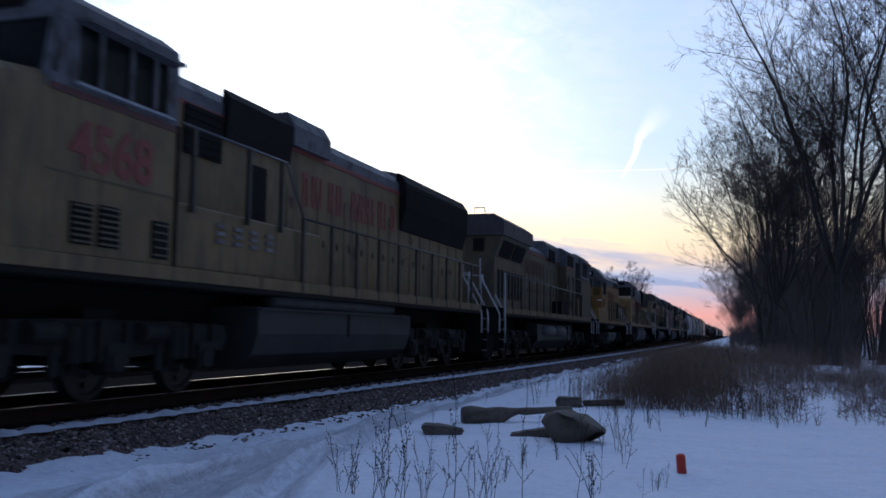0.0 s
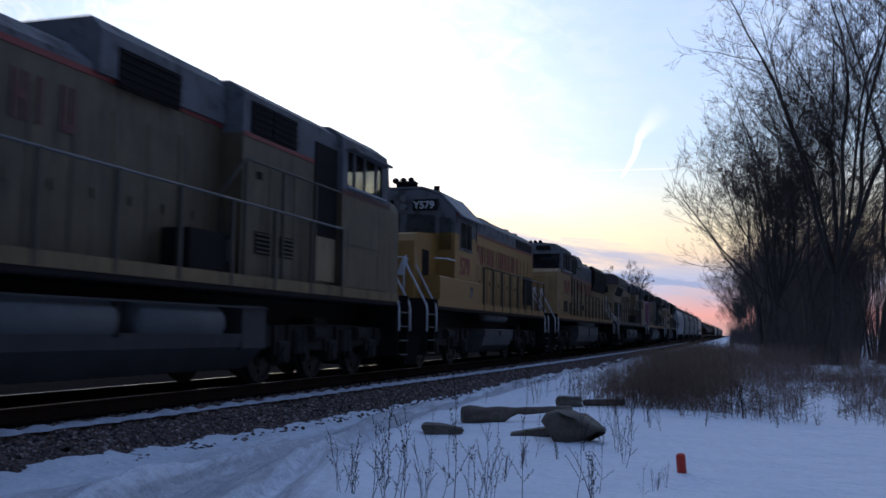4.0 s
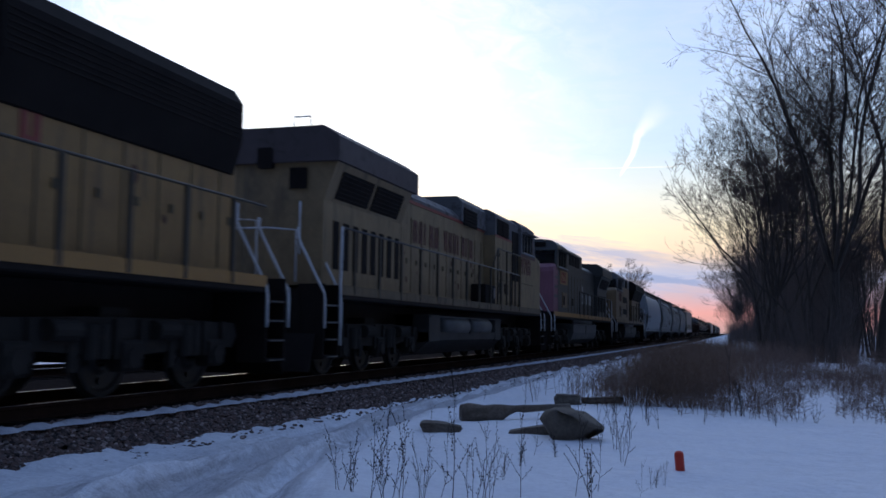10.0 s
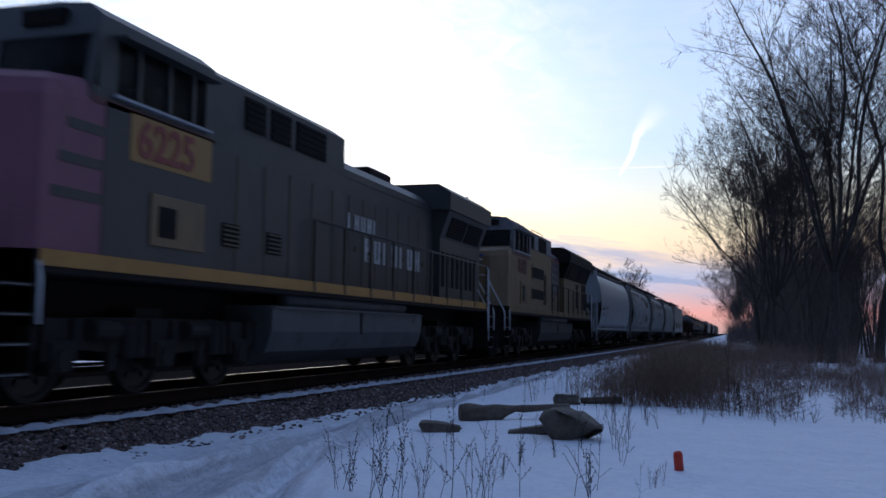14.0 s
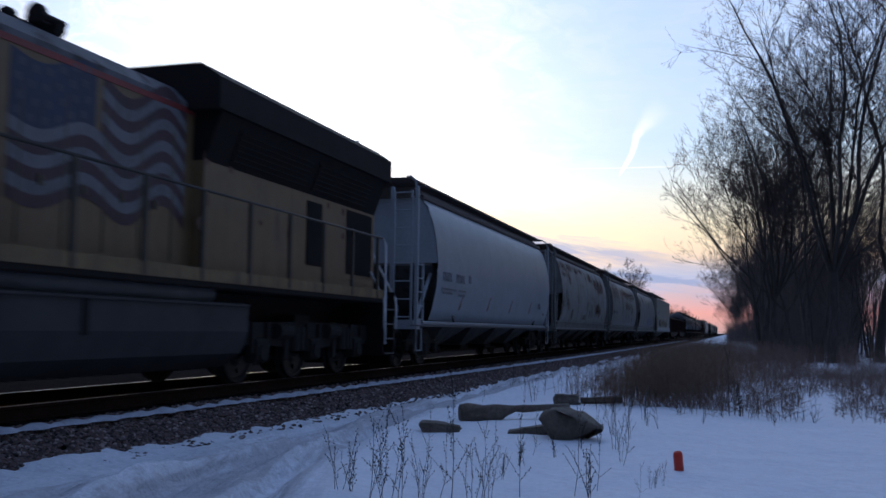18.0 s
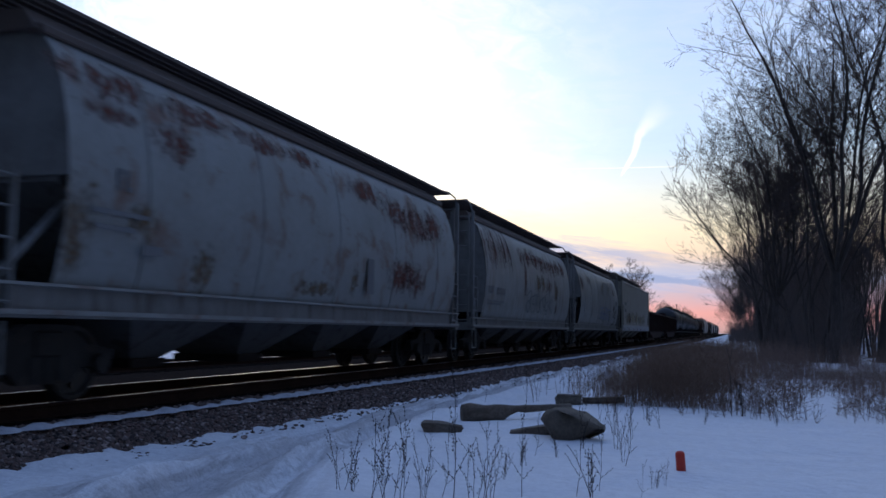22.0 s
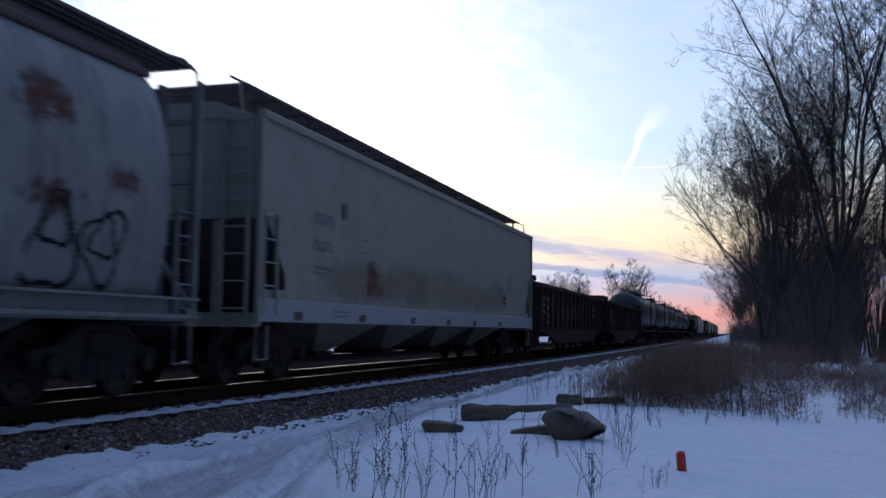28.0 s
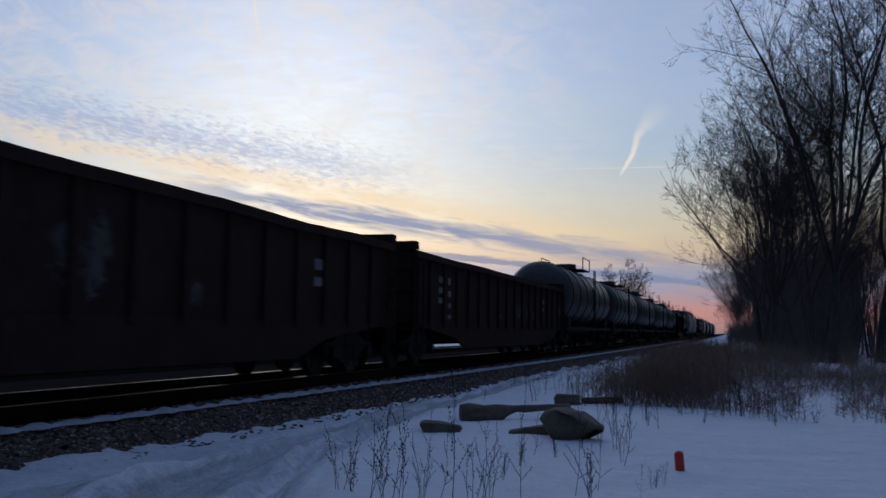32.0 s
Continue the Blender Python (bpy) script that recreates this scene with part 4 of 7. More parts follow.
def emd(name, label, start, L, number, body, p):
    """An EMD-pattern road engine, cab towards the camera."""
    root = vehicle(name, label, "locomotive", start, "locomotives")
    deck = 1.72
    underframe(root, L, p.get("edge", YELLOW_OLD))
    cab, upper = wide_cab(root, body, GREY_ROOF, p["nose"], p["cab0"], p["cab1"])
    # black slab painting the shade behind the cab door
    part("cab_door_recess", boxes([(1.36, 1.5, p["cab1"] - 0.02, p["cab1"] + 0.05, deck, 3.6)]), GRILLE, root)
    a, b = p["cab1"] + 0.05, p["ib0"]
    hw = 0.98
    hood(root, a, p.get("hood1", L - 1.62), hw, 4.62, body, GREY_ROOF, roof_line=p["line"])
    part("belt_stripe", boxes([(hw, hw + 0.012, a, p["rad0"], p["line"] - 0.05, p["line"] + 0.03)]), RED_LETTER, root)
    # electrical cabinet window panel and inertial intake
    for s in (-1, 1):
        part("side_box", boxes([(s * 0.9, s * 1.42, a, p["ib1"] + 0.5, deck, 2.62, 0.03)]), body, root)
        zu = p["upper"]
        handrail(root, [(s * 1.46, a + 0.1, zu), (s * 1.46, p["up1"], zu), (s * 1.5, p["rail0"], 2.82)], RAIL_MID)
        for y in p["up_posts"]:
            part("stanchion", boxes([(s * 1.49, s * 1.43, y - 0.035, y + 0.035, 2.5 if zu > 3.5 else 1.6, zu)]), RAIL_DARK, root)
        for z in p.get("mid_rails", ()):
            handrail(root, [(s * 1.47, a + 0.05, z), (s * 1.47, 8.1, z)], RAIL_DARK)
        for i in range(4):
            for j in range(3):
                y = a + 1.1 + i * 0.5
                part("vent_hood", boxes([(s * 1.42, s * 1.45, y, y + 0.22, 2.15 + j * 0.11, 2.21 + j * 0.11)]), FADED, root)
    louvres(root, b - 1.1, b - 0.06, 3.45, 4.18, hw + 0.02, 6, GRILLE)
    # flat black sheets stand in for the shade inside the doorways
    for s in (-1, 1):
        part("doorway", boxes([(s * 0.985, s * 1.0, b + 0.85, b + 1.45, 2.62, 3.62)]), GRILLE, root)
    for s in (-1, 1):
        bm = bmesh.new()
        prism_y(bm, [(s * 0.9, 3.82), (s * 1.04, 3.86), (s * 1.10, 4.50), (s * 0.96, 4.66)], b, p["ib1"])
        bmesh.ops.recalc_face_normals(bm, faces=bm.faces)
        part("air_intake", bm, GRILLE, root, "black inertial air intake grille")
        bm = bmesh.new()
        prism_y(bm, [(s * 0.9, 3.26), (s * 1.02, 3.32), (s * 1.16, 3.85), (s * 1.16, 4.42), (s * 1.0, 4.65), (s * 0.9, 4.67)], p["rad0"], p["rad1"])
        bmesh.ops.recalc_face_normals(bm, faces=bm.faces)
        rad = part("radiator", bm, GRILLE, root, "black radiator intake flaring from the hood")
        k = 7
        for i in range(k):
            z = 3.86 + i * 0.075
            part("slat", boxes([(s * 1.155, s * 1.175, p["rad0"] + 0.08, p["rad1"] - 0.08, z, z + 0.02)]), BLACK, rad)
    bm = bmesh.new()
    prism_y(bm, [(-1.1, 4.2), (1.1, 4.2), (1.1, 4.56), (0.95, 4.80), (-0.95, 4.80), (-1.1, 4.56)], p["ib1"] + 0.02, p["ib1"] + 1.6)
    part("dynamic_brake", bm, GREY_ROOF, root)
    roof_fans(root, [p["rad0"] + 0.75 + 1.72 * i for i in range(3)], 4.66)
    bm = bmesh.new()
    box(bm, -0.35, 0.35, p["rad0"] - 1.2, p["rad0"] - 0.5, 4.5, 4.74, 0.04)
    part("exhaust_stack", bm, BLACK, root)
    seams = [p["ib1"] + 0.65 * i for i in range(int((p["rad0"] - p["ib1"]) / 0.65) + 1)] + [p["rad0"] + 0.8 * i for i in range(1, 8)]
    panel_lines(root, seams, hw, deck + 0.1, 3.5, DOORLINE)
    latches(root, [y + 0.3 for y in seams[:-1]], hw, 2.5, DOORLINE)
    louvres(root, p["num"] + 0.05, p["num"] + 0.42, 1.85, 2.32, 1.49, 7, DOORLINE)
    louvres(root, p["num"] + 0.53, p["num"] + 0.92, 1.85, 2.34, 1.49, 7, DOORLINE)
    louvres(root, p["cab1"] - 0.5, p["cab1"] - 0.15, 1.80, 2.28, 1.49, 5, DOORLINE)
    part("cab_seam", boxes([(1.482, 1.492, p["cab0"] + 0.1, p["cab1"], 2.62, 2.64)]), DOORLINE, root)
    horns(root, p["cab1"] - 0.6, 4.84)
    number_on(root, number, p.get("size", 0.78), p["num"], p.get("num_z", 2.72), 1.487, RED_LETTER)
    fuel_tank(root, p["tank0"], p["tank1"], TANK_GREY if p.get("bright") else TANK_DARK)
    loco_truck(root, p["truck0"], 3, 4.1)
    loco_truck(root, p["truck1"], 3, 4.1)
    steps_and_rails(root, 0.75, 1, RAIL_GRIP)
    steps_and_rails(root, L - 0.75, -1, RAIL_GRIP)
    walkway_rails(root, p["rail0"], L - 1.55, p.get("post_step", 1.21), RAIL_DARK, post=RAIL_MID if p.get("pale_rail") else None)
    coupler(root, 0.0, 1)
    coupler(root, L, -1)
    return root


def modern_body(root, a):
    """Big side intakes, louvres and equipment door of a modern engine; flag on the hood."""
    for s in (-1, 1):
        for z0, z1 in ((2.89, 3.29), (2.11, 2.47)):
            f = part("intake_frame", boxes([(s * 1.46, s * 1.475, a + 0.28, a + 2.68, z0 - 0.07, z1 + 0.07)]), YELLOW_BROWN, root)
            part("intake_screen", boxes([(s * 1.475, s * 1.482, a + 0.36, a + 2.60, z0, z1)]), GRILLE, f, "black intake screen")
        part("equipment_door", boxes([(s * 1.482, s * 1.51, 3.25, 4.38, 1.88, 2.63, 0.01)]), YELLOW_OLD, root)
        part("rear_vent", boxes([(s * 1.2, s * 1.215, 17.45, 18.1, 2.05, 3.22)]), GRILLE, root)
        part("rear_vent", boxes([(s * 1.2, s * 1.215, 19.3, 20.65, 2.0, 3.28)]), GRILLE, root)
    louvres(root, a + 2.7, a + 3.22, 1.95, 3.12, 1.46, 13, YELLOW_OLD)
    louvres(root, 3.55, 3.98, 1.96, 2.52, 1.512, 7, FADED)


FLAG_WHITE = surface("dulled_white_paint", (0.185, 0.185, 0.19), (0.135, 0.135, 0.14), dirt=(0.12, 0.11, 0.10), dirt_amount=0.35, streak=True, rough=0.6)
FLAG_RED = surface("dulled_maroon_paint", (0.075, 0.035, 0.040), (0.055, 0.030, 0.034), dirt=(0.05, 0.045, 0.04), dirt_amount=0.4, streak=True, rough=0.6)
FLAG_STAR = surface("dulled_star_paint", (0.075, 0.082, 0.10), (0.06, 0.065, 0.08), rough=0.6)
FLAG_BLUE = surface("dulled_blue_paint", (0.030, 0.042, 0.085), (0.025, 0.034, 0.06), dirt=(0.06, 0.055, 0.05), dirt_amount=0.3, rough=0.6)


def painted_flag(root, y0, y1, z0, z1, x):
    """Waving striped flag with a blue corner, painted on the hood."""
    n, m = 11, 24
    wave = lambda u: 0.13 * math.sin(u * 13.0) * (0.6 + u) - 0.10 * u
    for i in range(n):
        bm = bmesh.new()
        a0, a1 = i / n, (i + 1) / n
        lo, hi = [], []
        for j in range(m + 1):
            u = j / m
            if i >= 6 and u < 0.42:
                continue
            y = y0 + (y1 - y0) * u
            lo.append((y, z0 + (z1 - z0) * a0 - wave(u)))
            hi.append((y, z0 + (z1 - z0) * a1 - wave(u)))
        prism_x(bm, lo + hi[::-1], x, x + 0.006)
        part("flag_stripe", bm, FLAG_RED if i % 2 == 0 else FLAG_WHITE, root)
    bm = bmesh.new()
    lo = [(y0 + (y1 - y0) * 0.42 * j / 10, z0 + (z1 - z0) * 6 / n - wave(0.42 * j / 10)) for j in range(11)]
    hi = [(y, z + (z1 - z0) * 5 / n) for y, z in lo]
    prism_x(bm, lo + hi[::-1], x, x + 0.006)
    field = part("flag_corner", bm, FLAG_BLUE, root)
    for i in range(4):
        for j in range(6):
            u = 0.42 * (j + 0.5 + 0.25 * (i % 2)) / 6.5
            y, z = y0 + (y1 - y0) * u, z0 + (z1 - z0) * (6 + 5 * (i + 0.5) / 4) / n - wave(u)
            part("star_dot", boxes([(x + 0.006, x + 0.010, y - 0.045, y + 0.045, z - 0.045, z + 0.045)]), FLAG_STAR, field)


def ge(name, label, start, L, number, body, roof, p, flip=False):
    """A GE-pattern road engine with a broad radiator overhang at its long end."""
    root = vehicle(name, label, "locomotive", start, "locomotives")
    FLIP[0] = L if flip else None
    deck = 1.72
    underframe(root, L, p.get("edge", YELLOW_OLD))
    wide_cab(root, p.get("nose_mat", body), roof, p["nose"], p["cab0"], p["cab1"], z_roof=4.84, tall=p.get("tall", 3.62), y_side=p.get("side", 1.45))
    if p.get("nose_mat"):
        for s in (-1, 1):
            part("cab_side_panel", boxes([(s * 1.481, s * 1.49, p["cab0"] + 0.35, p["cab1"], deck, 3.56)]), body, root)
            for i, z in enumerate((3.12, 2.72, 2.32)):
                part("nose_bar", boxes([(s * 1.481, s * 1.488, p["cab0"] - 0.30 - 0.12 * i, p["cab0"] + 0.35, z, z + 0.12)]), body, root)
    hw = 1.0
    a = p["cab1"] - 0.01
    # equipment cabinet behind the cab, full height
    cw = p.get("cw", 1.36)
    wide = p.get("wide", p["aux1"])
    part("cabinet", boxes([(-cw, cw, a, wide, deck, 3.93)]), body, root)
    bm = bmesh.new()
    prism_y(bm, [(-cw, 3.931), (cw, 3.931), (cw, 4.58), (1.1, 4.76), (-1.1, 4.76), (-cw, 4.58)], a, wide)
    part("cabinet_roof", bm, roof, root)
    if wide < p["aux1"]:
        bm = bmesh.new()
        prism_y(bm, [(-1.07, 4.06), (1.07, 4.06), (1.07, 4.62), (0.9, 4.80), (-0.9, 4.80), (-1.07, 4.62)], wide + 0.01, p["aux1"])
        part("brake_hump", bm, roof, root, "raised brake grid housing on the hood")
    span = wide - a
    if p.get("modern"):
        modern_body(root, a)
    for y, w2 in p["panels"]:
        louvres(root, y, y + w2, 3.97, 4.48, cw + 0.01 if y < wide else 1.08, 5, GRILLE)
    hood(root, wide + 0.005, p["rad0"], hw, 4.38, body, roof, roof_line=p.get("line", 4.05))
    for s in (-1, 1):
        part("belt_stripe", boxes([(s * hw, s * (hw + 0.012), wide + 0.01, p["rad0"], p.get("line", 4.05) - 0.05, p.get("line", 4.05) + 0.03)]), p.get("stripe", RED_LETTER), root)
    bm = bmesh.new()
    box(bm, -0.45, 0.45, p["rad0"] - 3.2, p["rad0"] - 1.8, 4.3, 4.72 if not p.get("modern") else 4.5, 0.05)
    part("exhaust_stack", bm, BLACK, root)
    # radiator end
    e = L - 1.3
    part("radiator_cab", boxes([(-1.2, 1.2, p["rad0"], e, deck, 3.34)]), body, root)
    bm = bmesh.new()
    prism_y(bm, [(-1.2, 3.34), (1.2, 3.34), (1.46, 4.06), (-1.46, 4.06)], p["rad0"], e - 0.02)
    part("radiator_core", bm, p.get("core", body), root)
    for s in (-1, 1):
        for u0, u1 in ((0.10, 0.48), (0.52, 0.90)):
            y0, y1 = p["rad0"] + (e - p["rad0"]) * u0, p["rad0"] + (e - p["rad0"]) * u1
            bm = bmesh.new()
            prism_y(bm, [(s * 1.205, 3.40), (s * 1.235, 3.40), (s * 1.425, 3.92), (s * 1.395, 3.92)], y0, y1)
            bmesh.ops.recalc_face_normals(bm, faces=bm.faces)
            part("radiator_screen", bm, GRILLE, root, "black radiator screen below the roof wing")
            for i in range(6):
                z = 3.44 + i * 0.08
                x = 1.24 + (z - 3.40) * 0.365
                part("screen_slat", boxes([(s * x, s * (x + 0.02), y0, y1, z, z + 0.02)]), BLACK, root)
    bm = bmesh.new()
    prism_y(bm, [(-1.54, 4.055), (1.54, 4.055), (1.54, 4.51), (1.2, 4.74), (-1.2, 4.74), (-1.54, 4.51)], p["rad0"] - 0.2, e + 0.08)
    part("radiator_wing", bm, p.get("wing", roof), root, "broad roof wing over the radiators")
    bm = bmesh.new()
    tube(bm, [(0.5, e - 0.1, 4.8), (0.5, e - 0.1, 4.96), (0.85, e - 0.1, 4.96), (0.85, e - 0.1, 4.8)], 0.02)
    part("roof_grab", bm, RAIL_GRIP, root)
    part("end_light_box", boxes([(-0.16, 0.16, e, e + 0.1, 3.95, 4.35, 0.03)]), BLACK, root)
    part("tail_number_board", boxes([(s * 0.5, s * 0.85, e, e + 0.04, 3.55, 3.95) for s in (1,)]), GRILLE, root)
    handrail(root, [(0.75, e + 0.06, 2.3), (0.75, e + 0.06, 3.3)], RAIL_GRIP, "grab_iron")
    k = 0 if p.get("modern") else 8
    for i in range(k):
        y = e - 0.6 - i * (e - p["rad0"] - 0.4) / k
        part("vent", boxes([(s * 1.19, s * 1.215, y - 0.13, y + 0.13, 2.05, 2.98) for s in (1,)]), GRILLE, root)
        part("vent", boxes([(s * 1.19, s * 1.215, y - 0.13, y + 0.13, 2.05, 2.98) for s in (-1,)]), GRILLE, root)
    seams = [wide + 0.4 + 0.75 * i for i in range(int((p["rad0"] - wide - 0.4) / 0.75) + 1)]
    panel_lines(root, seams, hw, deck + 0.1, 3.65, DOORLINE)
    latches(root, [y + 0.35 for y in seams[:-1]], hw, 2.5, DOORLINE)
    if not p.get("modern"):
        panel_lines(root, [a + 0.9 * i for i in range(1, int(span / 0.9) + 1)], cw, deck + 0.05, 3.5, DOORLINE)
    if not p.get("modern"):
        for y in p.get("vents", (a + 0.5, a + 1.9)):
            louvres(root, y, y + 0.5, 2.1, 2.45, cw + 0.005, 5, DOORLINE)
    roof_fans(root, [p["rad0"] + 1.3, p["rad0"] + 2.9], 4.70, 0.7)
    horns(root, p.get("horn", p["aux1"] + 0.6), 4.38, p.get("horn_x", 0.0), p.get("horn_size", 1.0))
    fuel_tank(root, p["tank0"], p["tank1"], TANK_GREY if p.get("bright") else TANK_DARK, cylinders=p.get("cyl", False))
    loco_truck(root, p["truck0"], 3, 4.1)
    loco_truck(root, p["truck1"], 3, 4.1)
    steps_and_rails(root, 0.75, 1, RAIL_GRIP)
    steps_and_rails(root, L - 0.75, -1, RAIL_GRIP)
    walkway_rails(root, p["rail0"], L - 1.55, 1.36, RAIL_DARK, post=RAIL_MID if p.get("pale_rail") else None)
    for s in (-1, 1):
        handrail(root, [(s * 1.5, L - 1.55, 2.82), (s * 1.53, L - 1.45, 2.70), (s * 1.53, L - 1.42, 1.7), (s * 1.54, L - 1.42, 0.6)], RAIL_GRIP, "grab_rail", 0.028)
    coupler(root, 0.0, 1)
    coupler(root, L, -1)
    FLIP[0] = None
    return root


DOORLINE = surface("grimy_door_seam", (0.14, 0.11, 0.06), (0.10, 0.08, 0.05), rough=0.8)
YELLOW_DULL = surface("dull_brown_yellow_paint", (0.135, 0.100, 0.052), (0.098, 0.074, 0.042), dirt=(0.045, 0.037, 0.026), dirt_amount=0.45, streak=True, rough=0.55)
NAME = "U_|-_ ---|-|_"

E1 = emd("locomotive", "grimy yellow and grey road engine with black intakes", 10.25, 22.12, "4568", YELLOW_OLD,
         dict(nose=0.85, cab0=2.3, cab1=4.85, ib0=6.85, ib1=9.08, rad0=14.95, rad1=20.35, tank0=7.35, tank1=14.6, truck0=4.1, truck1=17.6, rail0=8.72, line=4.18, upper=3.68, up1=8.1, up_posts=(5.3, 6.85, 7.95), num=2.75))
road_name(E1, 9.7, 3.2, 0.60, 5.05, NAME, 0.985, RED_LETTER)


def paint_chips(root, count, y0, y1, z0, z1, x, seed, mat):
    """Irregular dark patches where the paint has gone."""
    rng = random.Random(seed)
    for _ in range(count):
        y, z = rng.uniform(y0, y1), rng.uniform(z0, z1)
        r = rng.uniform(0.03, 0.11)
        bm = bmesh.new()
        prism_x(bm, [(y + r * rng.uniform(0.6, 1.2) * math.cos(a * 0.7), z + r * rng.uniform(0.7, 1.5) * math.sin(a * 0.7)) for a in range(9)], x, x + 0.005)
        part("paint_chip", bm, mat, root)


paint_chips(E1, 26, 8.4, 20.3, 2.0, 3.55, 0.984, 4, RUST_PATCH)
E2 = ge("locomotive", "grimy yellow road engine running long end first, wide radiator wing", 32.37, 22.25, "", YELLOW_DULL, GREY_ROOF,
        dict(nose=1.0, cab0=1.95, cab1=4.6, aux1=11.26, wide=8.2, vents=(6.4, 7.25), rad0=16.65, horn=15.3, panels=((6.37, 0.88), (7.3, 0.66), (9.5, 1.4)), tank0=7.4, tank1=15.0, truck0=4.3, truck1=17.8, rail0=4.6, cyl=True, pale_rail=True, wing=WING_MAROON), flip=True)
road_name(E2, 5.6, 3.2, 0.55, 5.2, NAME, 1.008, MAROON_LETTER)
E4 = emd("locomotive", "yellow road engine with grey hood top and torn paint patches", 71.40, 21.8, "2468", YELLOW_MID,
         dict(nose=0.85, cab0=2.4, cab1=5.05, ib0=6.95, ib1=9.18, rad0=14.9, rad1=20.05, tank0=7.55, tank1=14.4, truck0=4.1, truck1=17.3, rail0=9.25, edge=YELLOW_NEW, bright=True, post_step=1.25, line=3.66, upper=3.43, up1=8.95, up_posts=(6.05, 6.95, 8.1), mid_rails=(2.27, 1.98), num=3.05))
part("torn_panel", boxes([(1.0, 1.012, 8.95, 9.4, 2.5, 3.5)]), YELLOW_FADED, E4, "pale torn paint patch")
# flat black sheet painting the shade inside a recess
part("side_recess", boxes([(1.421, 1.428, 8.3, 9.2, 2.03, 2.3)]), GRILLE, E4)
part("cab_notice", boxes([(1.481, 1.487, 1.78, 2.0, 2.0, 2.2)]), FLAG_WHITE, E4)
road_name(E4, 9.6, 2.94, 0.56, 6.3, NAME, 0.985, RED_LETTER)
E5 = ge("locomotive", "faded yellow road engine running long end first, grey roof", 93.20, 22.32, "", YELLOW_FADED, GREY_ROOF,
        dict(nose=1.0, cab0=2.35, cab1=4.87, aux1=11.05, wide=8.2, vents=(6.4, 7.25), rad0=16.65, panels=((6.37, 0.88), (7.3, 0.66), (9.42, 1.45)), tank0=7.6, tank1=15.1, truck0=4.3, truck1=17.9, rail0=5.2, cyl=True, edge=YELLOW_DULL, pale_rail=True, wing=WING_MAROON), flip=True)
number_on(E5, "9703", 0.80, 17.48, 2.92, 1.487, MAROON_LETTER)
for E, a, b in ((E5, 14.14, 17.45), (E2, 14.07, 17.6)):
    # flat black sheet as the recess's shade, no opening behind it
    part("cab_doorway", boxes([(1.365, 1.385, b - 0.95, b, 1.8, 4.3)]), GRILLE, E, "flat black panel painting the shade of the recess behind the cab")
    part("cab_doorway_panel", boxes([(1.386, 1.40, b - 0.9, b - 0.05, 1.8, 2.6)]), YELLOW_FADED, E)
    part("belt_stripe", boxes([(1.362, 1.372, a, b - 0.97, 3.89, 3.96)]), RED_LETTER, E)
    part("toolbox", boxes([(1.0, 1.46, a - 1.55, a - 0.35, 1.7, 2.3, 0.02)]), GRILLE, E)
    part("toolbox_tag", boxes([(1.461, 1.466, a - 0.55, a - 0.37, 1.9, 2.22)]), FLAG_WHITE, E)
    part("cab_seam", boxes([(1.482, 1.49, b + 0.1, b + 2.1, 2.55, 2.575)]), DOORLINE, E)
    part("cabinet_seam", boxes([(1.362, 1.37, a, b - 0.97, 2.53, 2.555)]), DOORLINE, E)
    part("cabinet_notice", boxes([(1.362, 1.37, a + 0.45, a + 0.62, 3.28, 3.4)]), GRILLE, E)
    for k in range(3):
        part("cab_post", boxes([(1.46, 1.50, a - 0.12 + k * 1.25, a - 0.07 + k * 1.25, 1.7, 3.5)]), RAIL_DARK, E)
    handrail(E, [(1.5, a - 0.9, 2.82), (1.48, a - 0.1, 3.5), (1.48, b, 3.5)], RAIL_DARK)
road_name(E5, 7.1, 3.06, 0.55, 5.7, NAME, 1.008, MAROON_LETTER)
E6 = ge("locomotive", "dark grey road engine with faded pinkish-red nose", 115.52, 22.25, "", GREY_SP, GREY_SP,
        dict(nose=0.95, cab0=2.15, cab1=4.95, aux1=9.97, rad0=16.85, panels=((6.02, 0.66), (6.88, 0.72), (7.83, 1.22)), tank0=7.0, tank1=14.7, truck0=4.3, truck1=17.8, rail0=8.4, nose_mat=PINK_RED, edge=ORANGE_STRIPE, stripe=GREY_SP, bright=True))
part("number_panel", boxes([(1.49, 1.497, 2.98, 4.86, 2.94, 3.53)]), YELLOW_NEW, E6, "yellow number panel")
number_on(E6, "6225", 0.66, 3.12, 3.02, 1.50, RED_LETTER)
part("battery_door", boxes([(1.49, 1.515, 3.44, 4.7, 1.93, 2.6, 0.01)]), YELLOW_BROWN, E6, "dull yellow battery door")
part("battery_vent", boxes([(1.515, 1.522, 3.6, 4.0, 2.05, 2.45)]), GRILLE, E6)
road_name(E6, 9.95, 2.95, 0.34, 2.9, "_-||-_-|", 1.008, WHITE_LETTER)
road_name(E6, 12.0, 2.35, 0.50, 3.9, "-_|-|_-", 1.008, WHITE_LETTER)
E7 = ge("locomotive", "yellow modern road engine with a flag painted on its hood", 137.77, 22.13, "", YELLOW_BROWN, GREY_ROOF,
        dict(nose=0.85, side=1.37, cab0=1.95, cab1=5.05, aux1=9.3, rad0=13.95, horn=11.3, horn_x=0.45, horn_size=1.4, panels=((5.3, 0.4), (6.7, 1.35)), tank0=7.3, tank1=15.0, truck0=4.2, truck1=17.9, rail0=9.4, tall=3.62, modern=True, cw=1.46, wing=BLACK, core=GRILLE))
paint_chips(E7, 16, 13.8, 20.5, 1.9, 3.5, 1.203, 6, RUST_PATCH)
